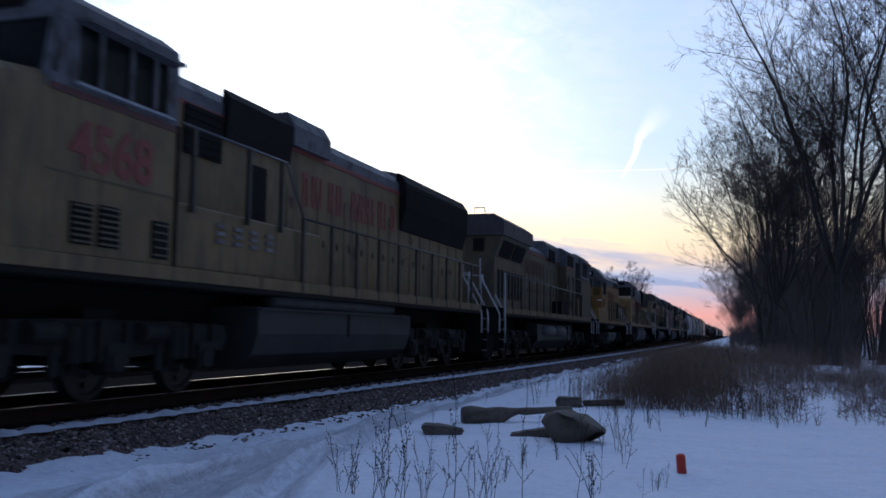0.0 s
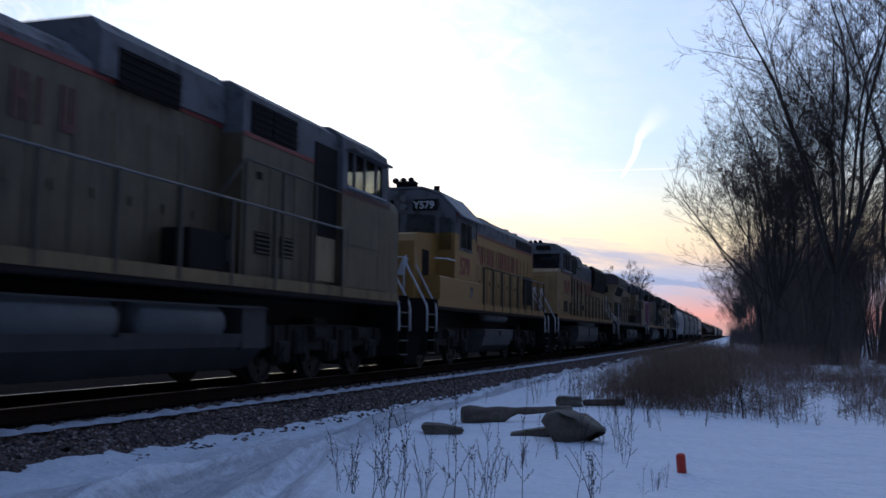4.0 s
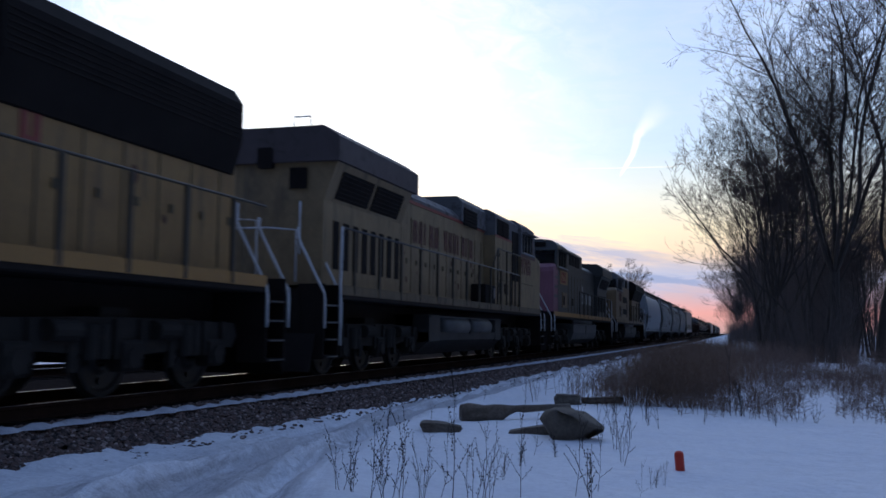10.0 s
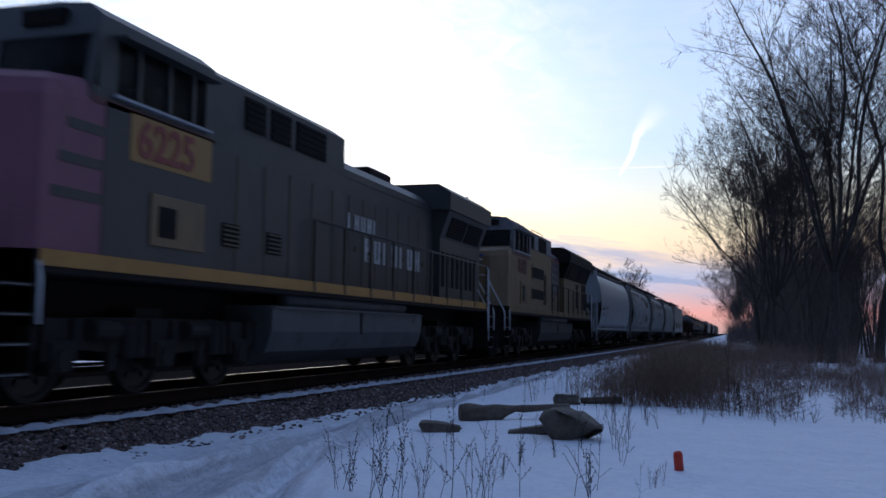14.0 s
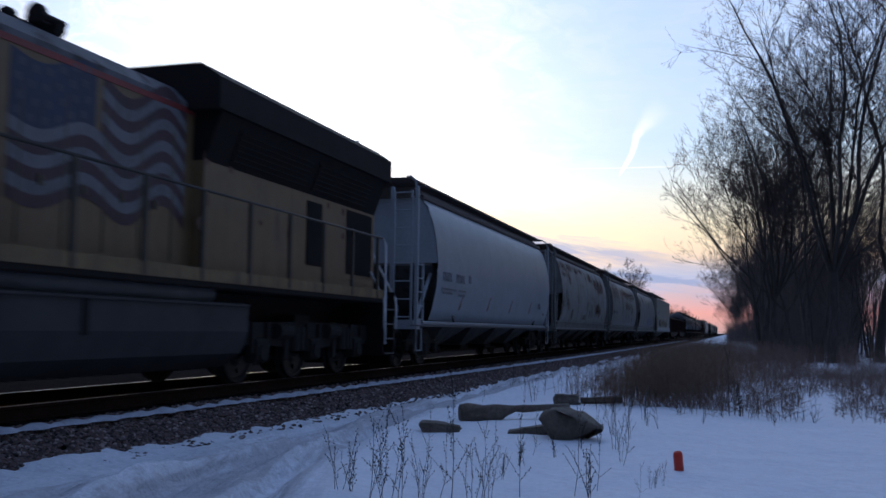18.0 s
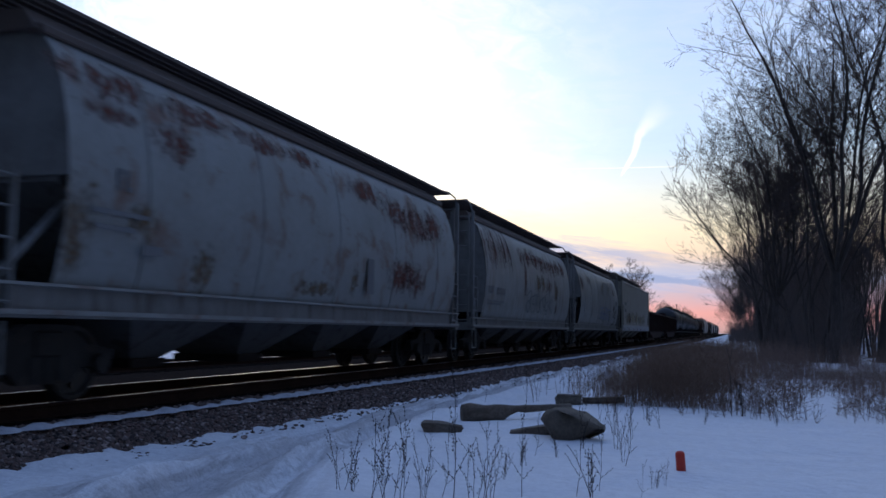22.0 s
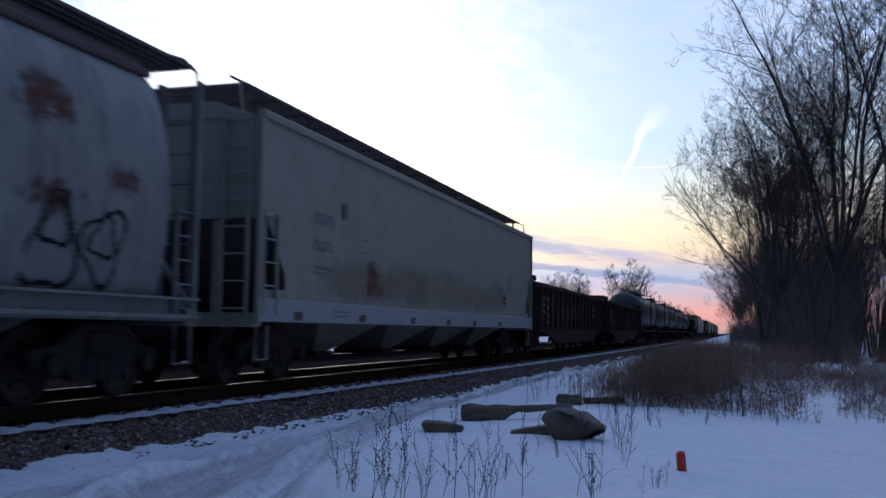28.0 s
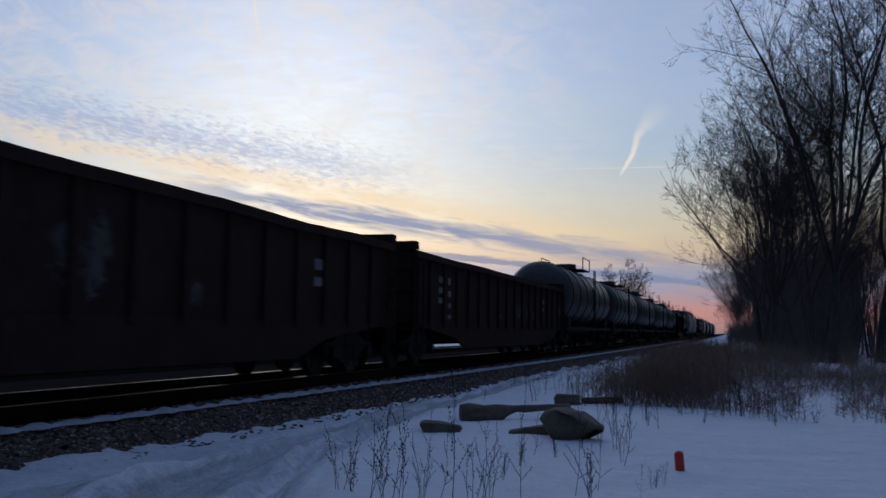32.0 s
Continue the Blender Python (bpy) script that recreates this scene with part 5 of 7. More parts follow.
paint_chips(E4, 14, 9.0, 19.5, 1.9, 3.6, 0.984, 8, RUST_PATCH)
paint_chips(E4, 5, 8.6, 14.0, 3.8, 4.2, 0.984, 9, DOORLINE)
paint_chips(E5, 14, 5.9, 13.9, 1.9, 3.9, 1.003, 10, RUST_PATCH)
for y0, y1 in ((5.74, 6.5), (8.2, 9.2)):
    part("grey_side_panel", boxes([(1.461, 1.475, y0, y1, 3.98, 4.5)]), GREY_SHEET, E7, "paler grey panel between the black screens")
handrail(E7, [(1.12, 6.9, 4.72), (1.12, 7.0, 4.84), (1.12, 9.1, 4.84), (1.12, 9.2, 4.72)], RAIL_GRIP, "roof_rail", 0.018)
number_on(E7, "8402", 0.72, 2.92, 2.95, 1.487, MAROON_LETTER)
painted_flag(E7, 10.25, 13.75, 2.3, 3.98, 1.002)
for s in (-1, 1):   # winged nose emblem as plain stripes
    for i in range(4):
        bm = bmesh.new()
        z = 3.32 - i * 0.13
        a0, a1 = 0.12 + i * 0.03, 0.80 - i * 0.06
        prism_y(bm, [(s * a0, z), (s * a1, z + 0.02), (s * (a1 - 0.04), z + 0.08), (s * a0, z + 0.07)], 0.82, 0.87)
        bmesh.ops.recalc_face_normals(bm, faces=bm.faces)
        part("nose_stripe", bm, BLUE_LETTER if i % 2 == 0 else WHITE_LETTER, E7)


def geep():
    """A four-axle road switcher with a low short nose."""
    L = 16.78
    root = vehicle("locomotive", "bright yellow four-axle switcher with low nose and red lettering", "locomotive", 54.62, "locomotives")
    deck = 1.72
    underframe(root, L, YELLOW_NEW)
    bm = bmesh.new()
    prism_x(bm, [(1.1, deck), (1.1, 3.16), (1.2, 3.34), (1.4, 3.40), (3.1, 3.52), (3.1, deck)], -0.98, 0.98)
    nose = part("nose", bm, YELLOW_NEW, root)
    part("nose_door", boxes([(0.982, 0.995, 1.75, 2.25, 1.78, 3.0)]), GRILLE, nose)
    for i in range(5):
        y0 = -0.75 + i * 0.32
        bm = bmesh.new()
        prism_y(bm, [(y0, 2.3), (y0 + 0.16, 2.3), (y0 + 0.32, 2.72), (y0 + 0.16, 2.72)], 1.07, 1.095)
        bmesh.ops.recalc_face_normals(bm, faces=bm.faces)
        part("warning_stripe", bm, RED_LETTER if i % 2 else WHITE_LETTER, nose)
    # cab with angled front panes and sloping roof
    part("cab", boxes([(-1.46, 1.46, 3.05, 5.2, deck, 3.55)]), YELLOW_NEW, root)
    bm = bmesh.new()
    prism_y(bm, [(-1.46, 3.55), (1.46, 3.55), (1.46, 4.12), (1.0, 4.58), (0.5, 4.74), (-0.5, 4.74), (-1.0, 4.58), (-1.46, 4.12)], 3.05, 5.2)
    upper = part("cab_roof", bm, GREY_ROOF, root)
    bm = bmesh.new()
    prism_y(bm, [(-1.66, 4.0), (-1.62, 3.97), (-1.0, 4.61), (-0.5, 4.77), (0.5, 4.77), (1.0, 4.61), (1.62, 3.97), (1.66, 4.0), (1.02, 4.67), (0.5, 4.83), (-0.5, 4.83), (-1.02, 4.67)], 3.1, 5.3)
    part("roof_sheet", bm, GREY_SHEET, upper)
    for s in (-1, 1):
        windshield(upper, [(s * 0.1, 3.03, 3.56), (s * 0.9, 3.03, 3.56), (s * 0.9, 3.03, 4.02), (s * 0.1, 3.03, 4.08)])
        windshield(upper, [(s * 1.04, 3.03, 3.1), (s * 1.36, 3.03, 3.1), (s * 1.36, 3.03, 3.92), (s * 1.04, 3.03, 3.98)])
        part("number_board", boxes([(s * 0.28, s * 0.98, 2.98, 3.03, 4.16, 4.46)]), GRILLE, upper)
        part("window_frame", boxes([(s * 1.45, s * 1.475, 3.5, 4.72, 3.12, 3.95)]), GREY_ROOF, upper)
        for a, b in ((3.57, 4.07), (4.15, 4.65)):
            part("side_window", boxes([(s * 1.476, s * 1.486, a, b, 3.2, 3.88)]), GLASS, upper)
        part("side_box", boxes([(s * 1.0, s * 1.475, 1.72, 6.0, 1.6, 2.33, 0.03)]), YELLOW_NEW, root)
        part("roof_edge_stripe", boxes([(s * 1.462, s * 1.470, 3.05, 5.2, 4.03, 4.10)]), RED_LETTER, upper)
    bm = bmesh.new()
    drum(bm, (-0.0, 3.0, 4.5), "y", 0.1, 0.06, 14)
    drum(bm, (-0.0, 3.0, 4.26), "y", 0.1, 0.06, 14)
    part("headlight", bm, LAMP_GLASS, upper)
    horns(root, 3.3, 4.82)
    bm = bmesh.new()
    drum(bm, (0.35, 4.9, 4.98), "z", 0.09, 0.26, 12)
    drum(bm, (0.35, 4.9, 4.85), "z", 0.16, 0.06, 12)
    part("beacon", bm, BLACK, root)
    hood(root, 5.2, 15.68, 0.95, 4.57, YELLOW_NEW, GREY_ROOF, roof_line=3.95)
    for s in (-1, 1):
        bm = bmesh.new()
        prism_y(bm, [(s * 0.9, 3.45), (s * 1.22, 3.3), (s * 1.28, 2.9), (s * 1.2, deck), (s * 0.9, deck)], 5.2, 6.35)
        bmesh.ops.recalc_face_normals(bm, faces=bm.faces)
        part("blower_duct", bm, YELLOW_MID, root)
        part("air_intake", boxes([(s * 0.95, s * 0.99, 5.7, 7.05, 3.62, 4.44)]), GRILLE, root)
        part("radiator", boxes([(s * 0.95, s * 0.97, 12.7, 15.4, 4.0, 4.30)]), GRILLE, root)
        part("vent", boxes([(s * 0.95, s * 0.985, 13.88, 15.5, 1.96, 3.02)]), GRILLE, root)
    for s in (-1, 1):
        part("belt_stripe", boxes([(s * 0.95, s * 0.96, 7.1, 15.68, 3.90, 3.97)]), RED_LETTER, root)
    panel_lines(root, [6.6 + 0.62 * i for i in range(14)], 0.95, deck + 0.1, 3.6, DOORLINE)
    latches(root, [6.9 + 0.62 * i for i in range(13)], 0.95, 2.4, DOORLINE)
    roof_fans(root, [12.9, 14.4], 4.56, 0.6)
    part("exhaust_stack", boxes([(-0.3, 0.3, 10.2, 11.2, 4.5, 4.82, 0.04)]), BLACK, root)
    number_on(root, "579", 0.66, 3.55, 2.48, 1.465, RED_LETTER)
    shield = part("shield", boxes([(1.476, 1.484, 4.58, 4.84, 1.88, 2.18, 0.003)]), FLAG_WHITE, root, "small pale shield with a blue band")
    part("shield_band", boxes([(1.4841, 1.488, 4.60, 4.82, 2.06, 2.15)]), FLAG_BLUE, shield)
    lettering_front(root, "Y579", 0.28, 0.30, 2.975, 4.21)
    road_name(root, 7.2, 3.05, 0.56, 6.0, NAME, 0.955, RED_LETTER)
    fuel_tank(root, 6.5, 10.2, TANK_GREY, 0.30, 1.02)
    loco_truck(root, 3.6, 2, 2.74)
    loco_truck(root, 13.15, 2, 2.74)
    steps_and_rails(root, 0.55, 1, RAIL_GRIP)
    steps_and_rails(root, L - 0.75, -1, RAIL_GRIP)
    walkway_rails(root, 6.0, L - 1.55, 1.15, RAIL_DARK)
    handrail(root, [(1.4, 1.5, 2.75), (1.45, 2.4, 2.8), (1.45, 3.1, 2.8)], RAIL_GRIP)
    coupler(root, 0.0, 1)
    coupler(root, L, -1)
    return root


def lettering_front(root, text, size, x, y, z):
    """Characters on a front that faces -y."""
    ob = lettering(text, size, WHITE_LETTER, root, 0, 0, 0, name="board_number")
    for v in ob.data.vertices:
        c, a, b = v.co
        v.co = (x + a, y - c, z + b)
    return ob


E3 = geep()


# ---- freight cars ----
def car_truck(root, yc):
    """Two-axle freight truck: cast side frames, bolster, springs."""
    bm = bmesh.new()
    for s in (-1, 1):
        prism_x(bm, [(yc - 1.2, 0.62), (yc - 1.15, 0.42), (yc - 0.62, 0.42), (yc - 0.42, 0.25), (yc + 0.42, 0.25), (yc + 0.62, 0.42), (yc + 1.15, 0.42), (yc + 1.2, 0.62), (yc + 0.75, 0.68), (yc + 0.35, 0.92), (yc - 0.35, 0.92), (yc - 0.75, 0.68)], min(s * 0.98, s * 1.12), max(s * 0.98, s * 1.12))
    box(bm, -1.15, 1.15, yc - 0.2, yc + 0.2, 0.55, 0.85, 0.03)
    tr = part("truck", bm, TRUCK, root)
    for y in (yc - 0.88, yc + 0.88):
        wheelset(tr, y, 0.457)
        for s in (-1, 1):
            bm = bmesh.new()
            drum(bm, (s * 1.16, y, 0.457), "x", 0.12, 0.14, 12)
            part("axle_cap", bm, TRUCK, tr)
    for s in (-1, 1):
        for dy in (-0.22, 0.0, 0.22):
            bm = bmesh.new()
            drum(bm, (s * 1.08, yc + dy, 0.42), "z", 0.085, 0.26, 10)
            part("spring", bm, TRUCK, tr)
    return tr


def ladder(root, x0, x1, y0, y1, z0, z1, mat, rungs=7):
    bm = bmesh.new()
    for i in (0, 1):
        x, y = (x0, x1)[i], (y0, y1)[i]
        box(bm, x - 0.025, x + 0.025, y - 0.025, y + 0.025, z0, z1)
    lad = part("ladder", bm, mat, root)
    for i in range(rungs):
        z = z0 + 0.1 + (z1 - z0 - 0.15) * i / (rungs - 1)
        bm = bmesh.new()
        tube(bm, [(x0, y0, z), (x1, y1, z)], 0.016, 5)
        part("rung", bm, mat, lad)
    return lad


def roof_walk(root, y0, y1, z, mat, half=0.42, open_bars=False):
    p = part("roof_walk", boxes([(-half - 0.03, -half, y0, y1, z, z + 0.05), (half, half + 0.03, y0, y1, z, z + 0.05)]), mat, root)
    bm = bmesh.new()
    if open_bars:
        for i in range(int((y1 - y0) / 1.15) + 1):
            box(bm, -half, half, y0 + 1.15 * i, y0 + 1.15 * i + 0.04, z - 0.02, z + 0.02)
        for k in range(39):
            x = -half + 0.04 + k * (2 * half - 0.08) / 38
            box(bm, x - 0.009, x + 0.009, y0, y1, z + 0.021, z + 0.04)
        part("grating", bm, mat, p, "open bar grating")
        return
    n = int((y1 - y0) / 0.15)
    for i in range(n + 1):
        y = y0 + (y1 - y0) * i / n
        box(bm, -half, half, y - 0.02, y + 0.02, z + 0.01, z + 0.045)
    for k in range(15):
        x = -half + 0.06 + k * (2 * half - 0.12) / 14
        box(bm, x - 0.04 * half, x + 0.04 * half, y0, y1, z + 0.012, z + 0.04)
    part("grating", bm, mat, p)


def end_frame(root, y0, face, mat, top, reach=1.9):
    """Platform, posts and braces at the open end of a hopper car."""
    yi = y0 + face * reach
    for s in (-1, 1):
        part("end_post", boxes([(s * 1.42, s * 1.5, y0 + face * 0.05, y0 + face * 0.13, 0.95, top)]), mat, root)
        part("side_brace", boxes([(s * 0.80, s * 0.88, y0 + face * 0.05, y0 + face * 0.13, 1.1, top)]), mat, root)
        bm = bmesh.new()
        tube(bm, [(s * 1.45, y0 + face * 0.1, 1.15), (s * 1.3, yi, 2.35)], 0.045, 6)
        part("diagonal_brace", bm, mat, root)
        bm = bmesh.new()
        tube(bm, [(s * 1.46, y0 + face * 0.12, 0.95), (s * 1.46, y0 + face * 0.12, 0.42), (s * 1.46, y0 + face * 0.5, 0.42), (s * 1.46, y0 + face * 0.5, 0.95)], 0.025, 6)
        part("sill_step", bm, mat, root)
    ladder(root, 1.47, 1.47, y0 + face * 0.12, y0 + face * 0.55, 1.05, 2.5, mat, 5)
    ladder(root, -1.47, -1.47, y0 + face * 0.12, y0 + face * 0.55, 1.05, 2.5, mat, 5)
    ladder(root, 0.9, 1.35, y0 + face * 0.04, y0 + face * 0.04, 1.1, top - 0.1, mat, 8)
    part("end_beam", boxes([(-1.5, 1.5, y0 + face * 0.02, y0 + face * 0.3, 0.92, 1.14)]), mat, root)
    part("end_sill", boxes([(-0.35, 0.35, y0 - face * 0.05, y0 + face * 3.0, 0.72, 1.1)]), BLACK, root)
    bm = bmesh.new()
    drum(bm, (0.5, y0 + face * 0.75, 1.3), "y", 0.2, 0.7, 14, 0.05)
    smooth(part("brake_reservoir", bm, BLACK, root))
    bm = bmesh.new()
    drum(bm, (-0.6, y0 + face * 0.1, 2.2), "y", 0.28, 0.03, 20)
    part("hand_brake_wheel", bm, BLACK, root)


def curved_section(z0=1.12, z1=4.25):
    """Right half of a round-sided hopper's cross-section, from sill to roof centre."""
    return [(1.36, z0), (1.48, z0 + 0.35), (1.58, z0 + 0.85), (1.62, (z0 + z1) / 2 - 0.1), (1.57, z1 - 1.15), (1.48, z1 - 0.7), (1.34, z1 - 0.3), (1.14, z1 - 0.05), (0.5, z1 + 0.08)]


def round_hopper(name, label, start, L, mat, end_mat, p):
    """Covered hopper with outward-curved sides, sloped discharge bays and a roof walk."""
    root = vehicle(name, label, "hopper car", start, "covered hoppers")
    e0, e1 = 0.72, L - 0.72
    b0, b1 = e0 + p.get("in0", 1.3), e1 - p.get("in1", 0.55)
    sec = curved_section()
    full = sec + [(-x, z) for x, z in reversed(sec)]
    bm = bmesh.new()
    rings = []
    for y in (b0, b0 + 0.02, b1 - 0.02, b1):
        rings.append([(x, y, z) for x, z in full])
    loft(bm, rings, cap=False)
    bmesh.ops.recalc_face_normals(bm, faces=bm.faces)
    shell = part("shell", bm, mat, root)
    for poly in shell.data.polygons:
        poly.use_smooth = abs(poly.normal.y) < 0.5
    # upper end bulkhead, lower slope sheet in the shade-darkened tone
    for face, y in ((1, b0), (-1, b1)):
        bm = bmesh.new()
        top = [(x * 0.985, z - 0.02) for x, z in full if z >= (1.3 if p.get("closed") else 2.4)]
        prism_y(bm, top, y + face * 0.04, y + face * 0.12)
        bmesh.ops.recalc_face_normals(bm, faces=bm.faces)
        part("end_bulkhead", bm, end_mat, root)
        bm = bmesh.new()
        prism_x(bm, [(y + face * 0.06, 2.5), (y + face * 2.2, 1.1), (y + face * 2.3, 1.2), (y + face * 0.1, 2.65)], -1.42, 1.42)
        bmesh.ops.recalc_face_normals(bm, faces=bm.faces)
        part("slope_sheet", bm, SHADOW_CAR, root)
        end_frame(root, e0 if face > 0 else e1, face, end_mat, 4.3, abs(y - (e0 if face > 0 else e1)) + 0.4)
    # side sill and ribs
    for s in (-1, 1):
        zs = p.get("sill", 1.12)
        if "sill" in p:   # open channel: recessed web between two flanges
            sill = part("side_sill", boxes([(s * 1.34, s * 1.43, e0, e1, 1.02, zs - 0.002)]), end_mat, root)
            part("top_flange", boxes([(s * 1.431, s * 1.52, e0, e1, zs - 0.035, zs)]), mat, sill)
            part("bottom_flange", boxes([(s * 1.431, s * 1.52, e0, e1, 1.02, 1.075)]), mat, sill)
        else:
            part("side_sill", boxes([(s * 1.36, s * 1.42, e0, e1, 1.02, zs, 0.02)]), mat, root)
        # thin dark strip painting the shaded line below the sill
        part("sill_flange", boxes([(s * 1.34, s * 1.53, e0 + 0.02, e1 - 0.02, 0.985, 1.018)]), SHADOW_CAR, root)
        part("roof_chord", boxes([(s * 1.02, s * 1.22, b0 - 0.05, b1 + 0.05, 4.16, 4.27, 0.02)]), p.get("roof", ROOFWALK), root)
    if p.get("ribs"):
        for i in range(p["ribs"]):
            y = b0 + (b1 - b0) * (i + 0.5) / p["ribs"]
            bm = bmesh.new()
            for (xa, za), (xb, zb) in zip(sec[:-3], sec[1:-2]):
                prism_y(bm, [(xa - 0.01, za), (xa + 0.006, za), (xb + 0.006, zb), (xb - 0.01, zb)], y - 0.014, y + 0.014)
            bmesh.ops.recalc_face_normals(bm, faces=bm.faces)
            part("weld_seam", bm, end_mat, root)
    zw = p.get("walk", 4.56)
    roof_walk(root, e0 + p.get("w0", 0.6), e1 + 0.3, zw, p.get("roof", ROOFWALK), 1.08)
    bm = bmesh.new()
    prism_y(bm, [(-1.16, 4.2), (1.16, 4.2), (0.98, 4.45), (-0.98, 4.45)], b0 - 0.1, b1 + 0.1)
    part("roof", bm, p.get("roof", ROOFWALK), root)
    for i in range(4):
        y = b0 + (b1 - b0) * (i + 0.5) / 4
        part("hatch", boxes([(-0.35, 0.35, y - 1.2, y + 1.2, 4.44, 4.50, 0.02)]), p.get("roof", ROOFWALK), root)
    for s in (-1, 1):
        for face, y in ((1, e0 + 0.1), (-1, e1 - 0.1)):
            bm = bmesh.new()
            tube(bm, [(s * 1.45, y, 4.2), (s * 1.4, y, 4.45), (s * 1.25, y + face * 0.1, zw), (s * 1.08, y + face * 0.3, zw + 0.03)], 0.022, 6)
            part("roof_grab", bm, end_mat, root)
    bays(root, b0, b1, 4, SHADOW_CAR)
    car_truck(root, 2.3)
    car_truck(root, L - 2.3)
    coupler(root, 0.0, 1)
    coupler(root, L, -1)
    return root


def bays(root, b0, b1, count, mat):
    """Pyramid discharge bays with gates below."""
    a, b = b0 + 1.6, b1 - 1.6
    w = (b - a) / count
    for i in range(count):
        y0, y1 = a + w * i, a + w * (i + 1)
        m = (y0 + y1) / 2
        bm = bmesh.new()
        loft(bm, [[(-1.36, y0, 1.14), (1.36, y0, 1.14), (1.36, y1, 1.14), (-1.36, y1, 1.14)], [(-0.55, m - 0.35, 0.46), (0.55, m - 0.35, 0.46), (0.55, m + 0.35, 0.46), (-0.55, m + 0.35, 0.46)]])
        bmesh.ops.recalc_face_normals(bm, faces=bm.faces)
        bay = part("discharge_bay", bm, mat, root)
        part("outlet_gate", boxes([(-0.62, 0.62, m - 0.42, m + 0.42, 0.34, 0.46)]), BLACK, bay)


def marks(root, rows, x, mat, name="stencil"):
    """Unreadable stencilled lines as plain bars: y, z, length, height."""
    for y, z, ln, h in rows:
        if name == "stencil" and h >= 0.2 and ln > 0.4:
            for i in range(int(ln / 0.17)):
                a = y + i * 0.17
                part("stencil_block", boxes([(x, x + 0.006, a, a + 0.05, z, z + h)]), mat, root)
                part("stencil_block", boxes([(x, x + 0.006, a + 0.051, a + 0.12, z + h * (0.0 if i % 3 else 0.75), z + h * (0.25 if i % 3 else 1.0))]), mat, root)
            continue
        part(name, boxes([(x, x + 0.006, y, y + ln, z, z + h)]), mat, root)


SECTION = curved_section()


def shell_x(z):
    """Half width of the curved shell at a height."""
    for (xa, za), (xb, zb) in zip(SECTION, SECTION[1:]):
        if za <= z <= zb:
            return xa + (xb - xa) * (z - za) / max(zb - za, 1e-6)
    return SECTION[0][0]


def shell_paint(root, y0, y1, z0, z1, inside, mat, name, cell=0.06, off=0.008):
    """Thin ragged coat on the curved side wherever inside(u, v) holds."""
    v, f, grid = [], [], {}

    def corner(i, j):
        if (i, j) not in grid:
            y, z = y0 + i * cell, z0 + j * cell
            grid[i, j] = len(v)
            v.append((shell_x(z) + off, y, z))
        return grid[i, j]
    for i in range(int((y1 - y0) / cell)):
        for j in range(int((z1 - z0) / cell)):
            if inside((i + 0.5) * cell, (j + 0.5) * cell):
                f.append((corner(i, j), corner(i + 1, j), corner(i + 1, j + 1), corner(i, j + 1)))
    if f:
        smooth(raw(name, v, f, mat, root))


def rust_patch(root, y, z, w, h, mat=None, cell=0.08, x=None):
    """A rounded patch that carries its own fading weight from the middle to the rim."""
    v, f, wear = [], [], []
    w, h, y, z = w * 1.5, h * 1.4, y - w * 0.25, z - h * 0.2
    nu, nv = max(4, int(w / cell)), max(4, int(h / cell))
    for i in range(nu + 1):
        for j in range(nv + 1):
            a, b = 2 * i / nu - 1, 2 * j / nv - 1
            zz = z + h * j / nv
            v.append((x or shell_x(zz) + 0.008, y + w * i / nu, zz))
            wear.append(1.0 - (a * a + b * b) * 1.05)
            if i < nu and j < nv:
                k = i * (nv + 1) + j
                f.append((k, k + nv + 1, k + nv + 2, k + 1))
    ob = smooth(raw("rust_patch", v, f, mat or RUST_COAT, root))
    ob.data.attributes.new("wear", "FLOAT", "POINT").data.foreach_set("value", wear)


def scrawl(root, y, z, w, h, loops, seed, mat=None):
    """Spray-painted looping outlines that spell nothing."""
    rng = random.Random(seed)
    arcs = []
    for i in range(loops):
        arcs.append((w * (i + 0.5) / loops + rng.uniform(-0.1, 0.1), h * rng.uniform(0.38, 0.6), w / loops * rng.uniform(0.42, 0.62), h * rng.uniform(0.28, 0.46), rng.uniform(0, 3)))
        arcs.append((w * (i + 0.5) / loops + rng.uniform(-0.15, 0.15), h * rng.uniform(0.3, 0.7), w / loops * 0.25, h * 0.2, rng.uniform(0, 3)))

    def inside(a, b):
        for cx, cz, rx, rz, ph in arcs:
            du, dv = (a - cx) / rx, (b - cz) / rz
            r = math.hypot(du, dv) * (1 + 0.22 * math.sin(3 * math.atan2(dv, du) + ph))
            if abs(r - 1) * min(rx, rz) < 0.024:
                return True
        return False
    shell_paint(root, y, y + w, z, z + h, inside, mat or SPRAY, "scrawl", 0.028, 0.012)


END_CAR = surface("grimy_car_end_paint", (0.20, 0.205, 0.20), (0.14, 0.145, 0.14), dirt=(0.08, 0.07, 0.06), dirt_amount=0.4, streak=True, rough=0.65)
SMEAR = surface("orange_rust_smear", (0.24, 0.15, 0.08), (0.28, 0.20, 0.13), rough=0.8, grain=0.3, scale=14)
H1 = round_hopper("hopper_car", "clean white round-sided covered hopper car", 159.92, 18.28, WHITE_CAR, WHITE_CAR, dict())
H2 = round_hopper("hopper_car", "pale grey covered hopper car with large rust patches", 178.2, 18.4, RUSTY_CAR, END_CAR, dict(in0=1.2, in1=0.75, ribs=5, walk=4.59, sill=1.36))
H3 = round_hopper("hopper_car", "grey covered hopper car with rust streaks and spray-painted scrawl", 196.6, 17.7, PALE_CAR, END_CAR, dict(in0=1.08, in1=0.4, w0=0.45, walk=4.65, sill=1.28, closed=True))
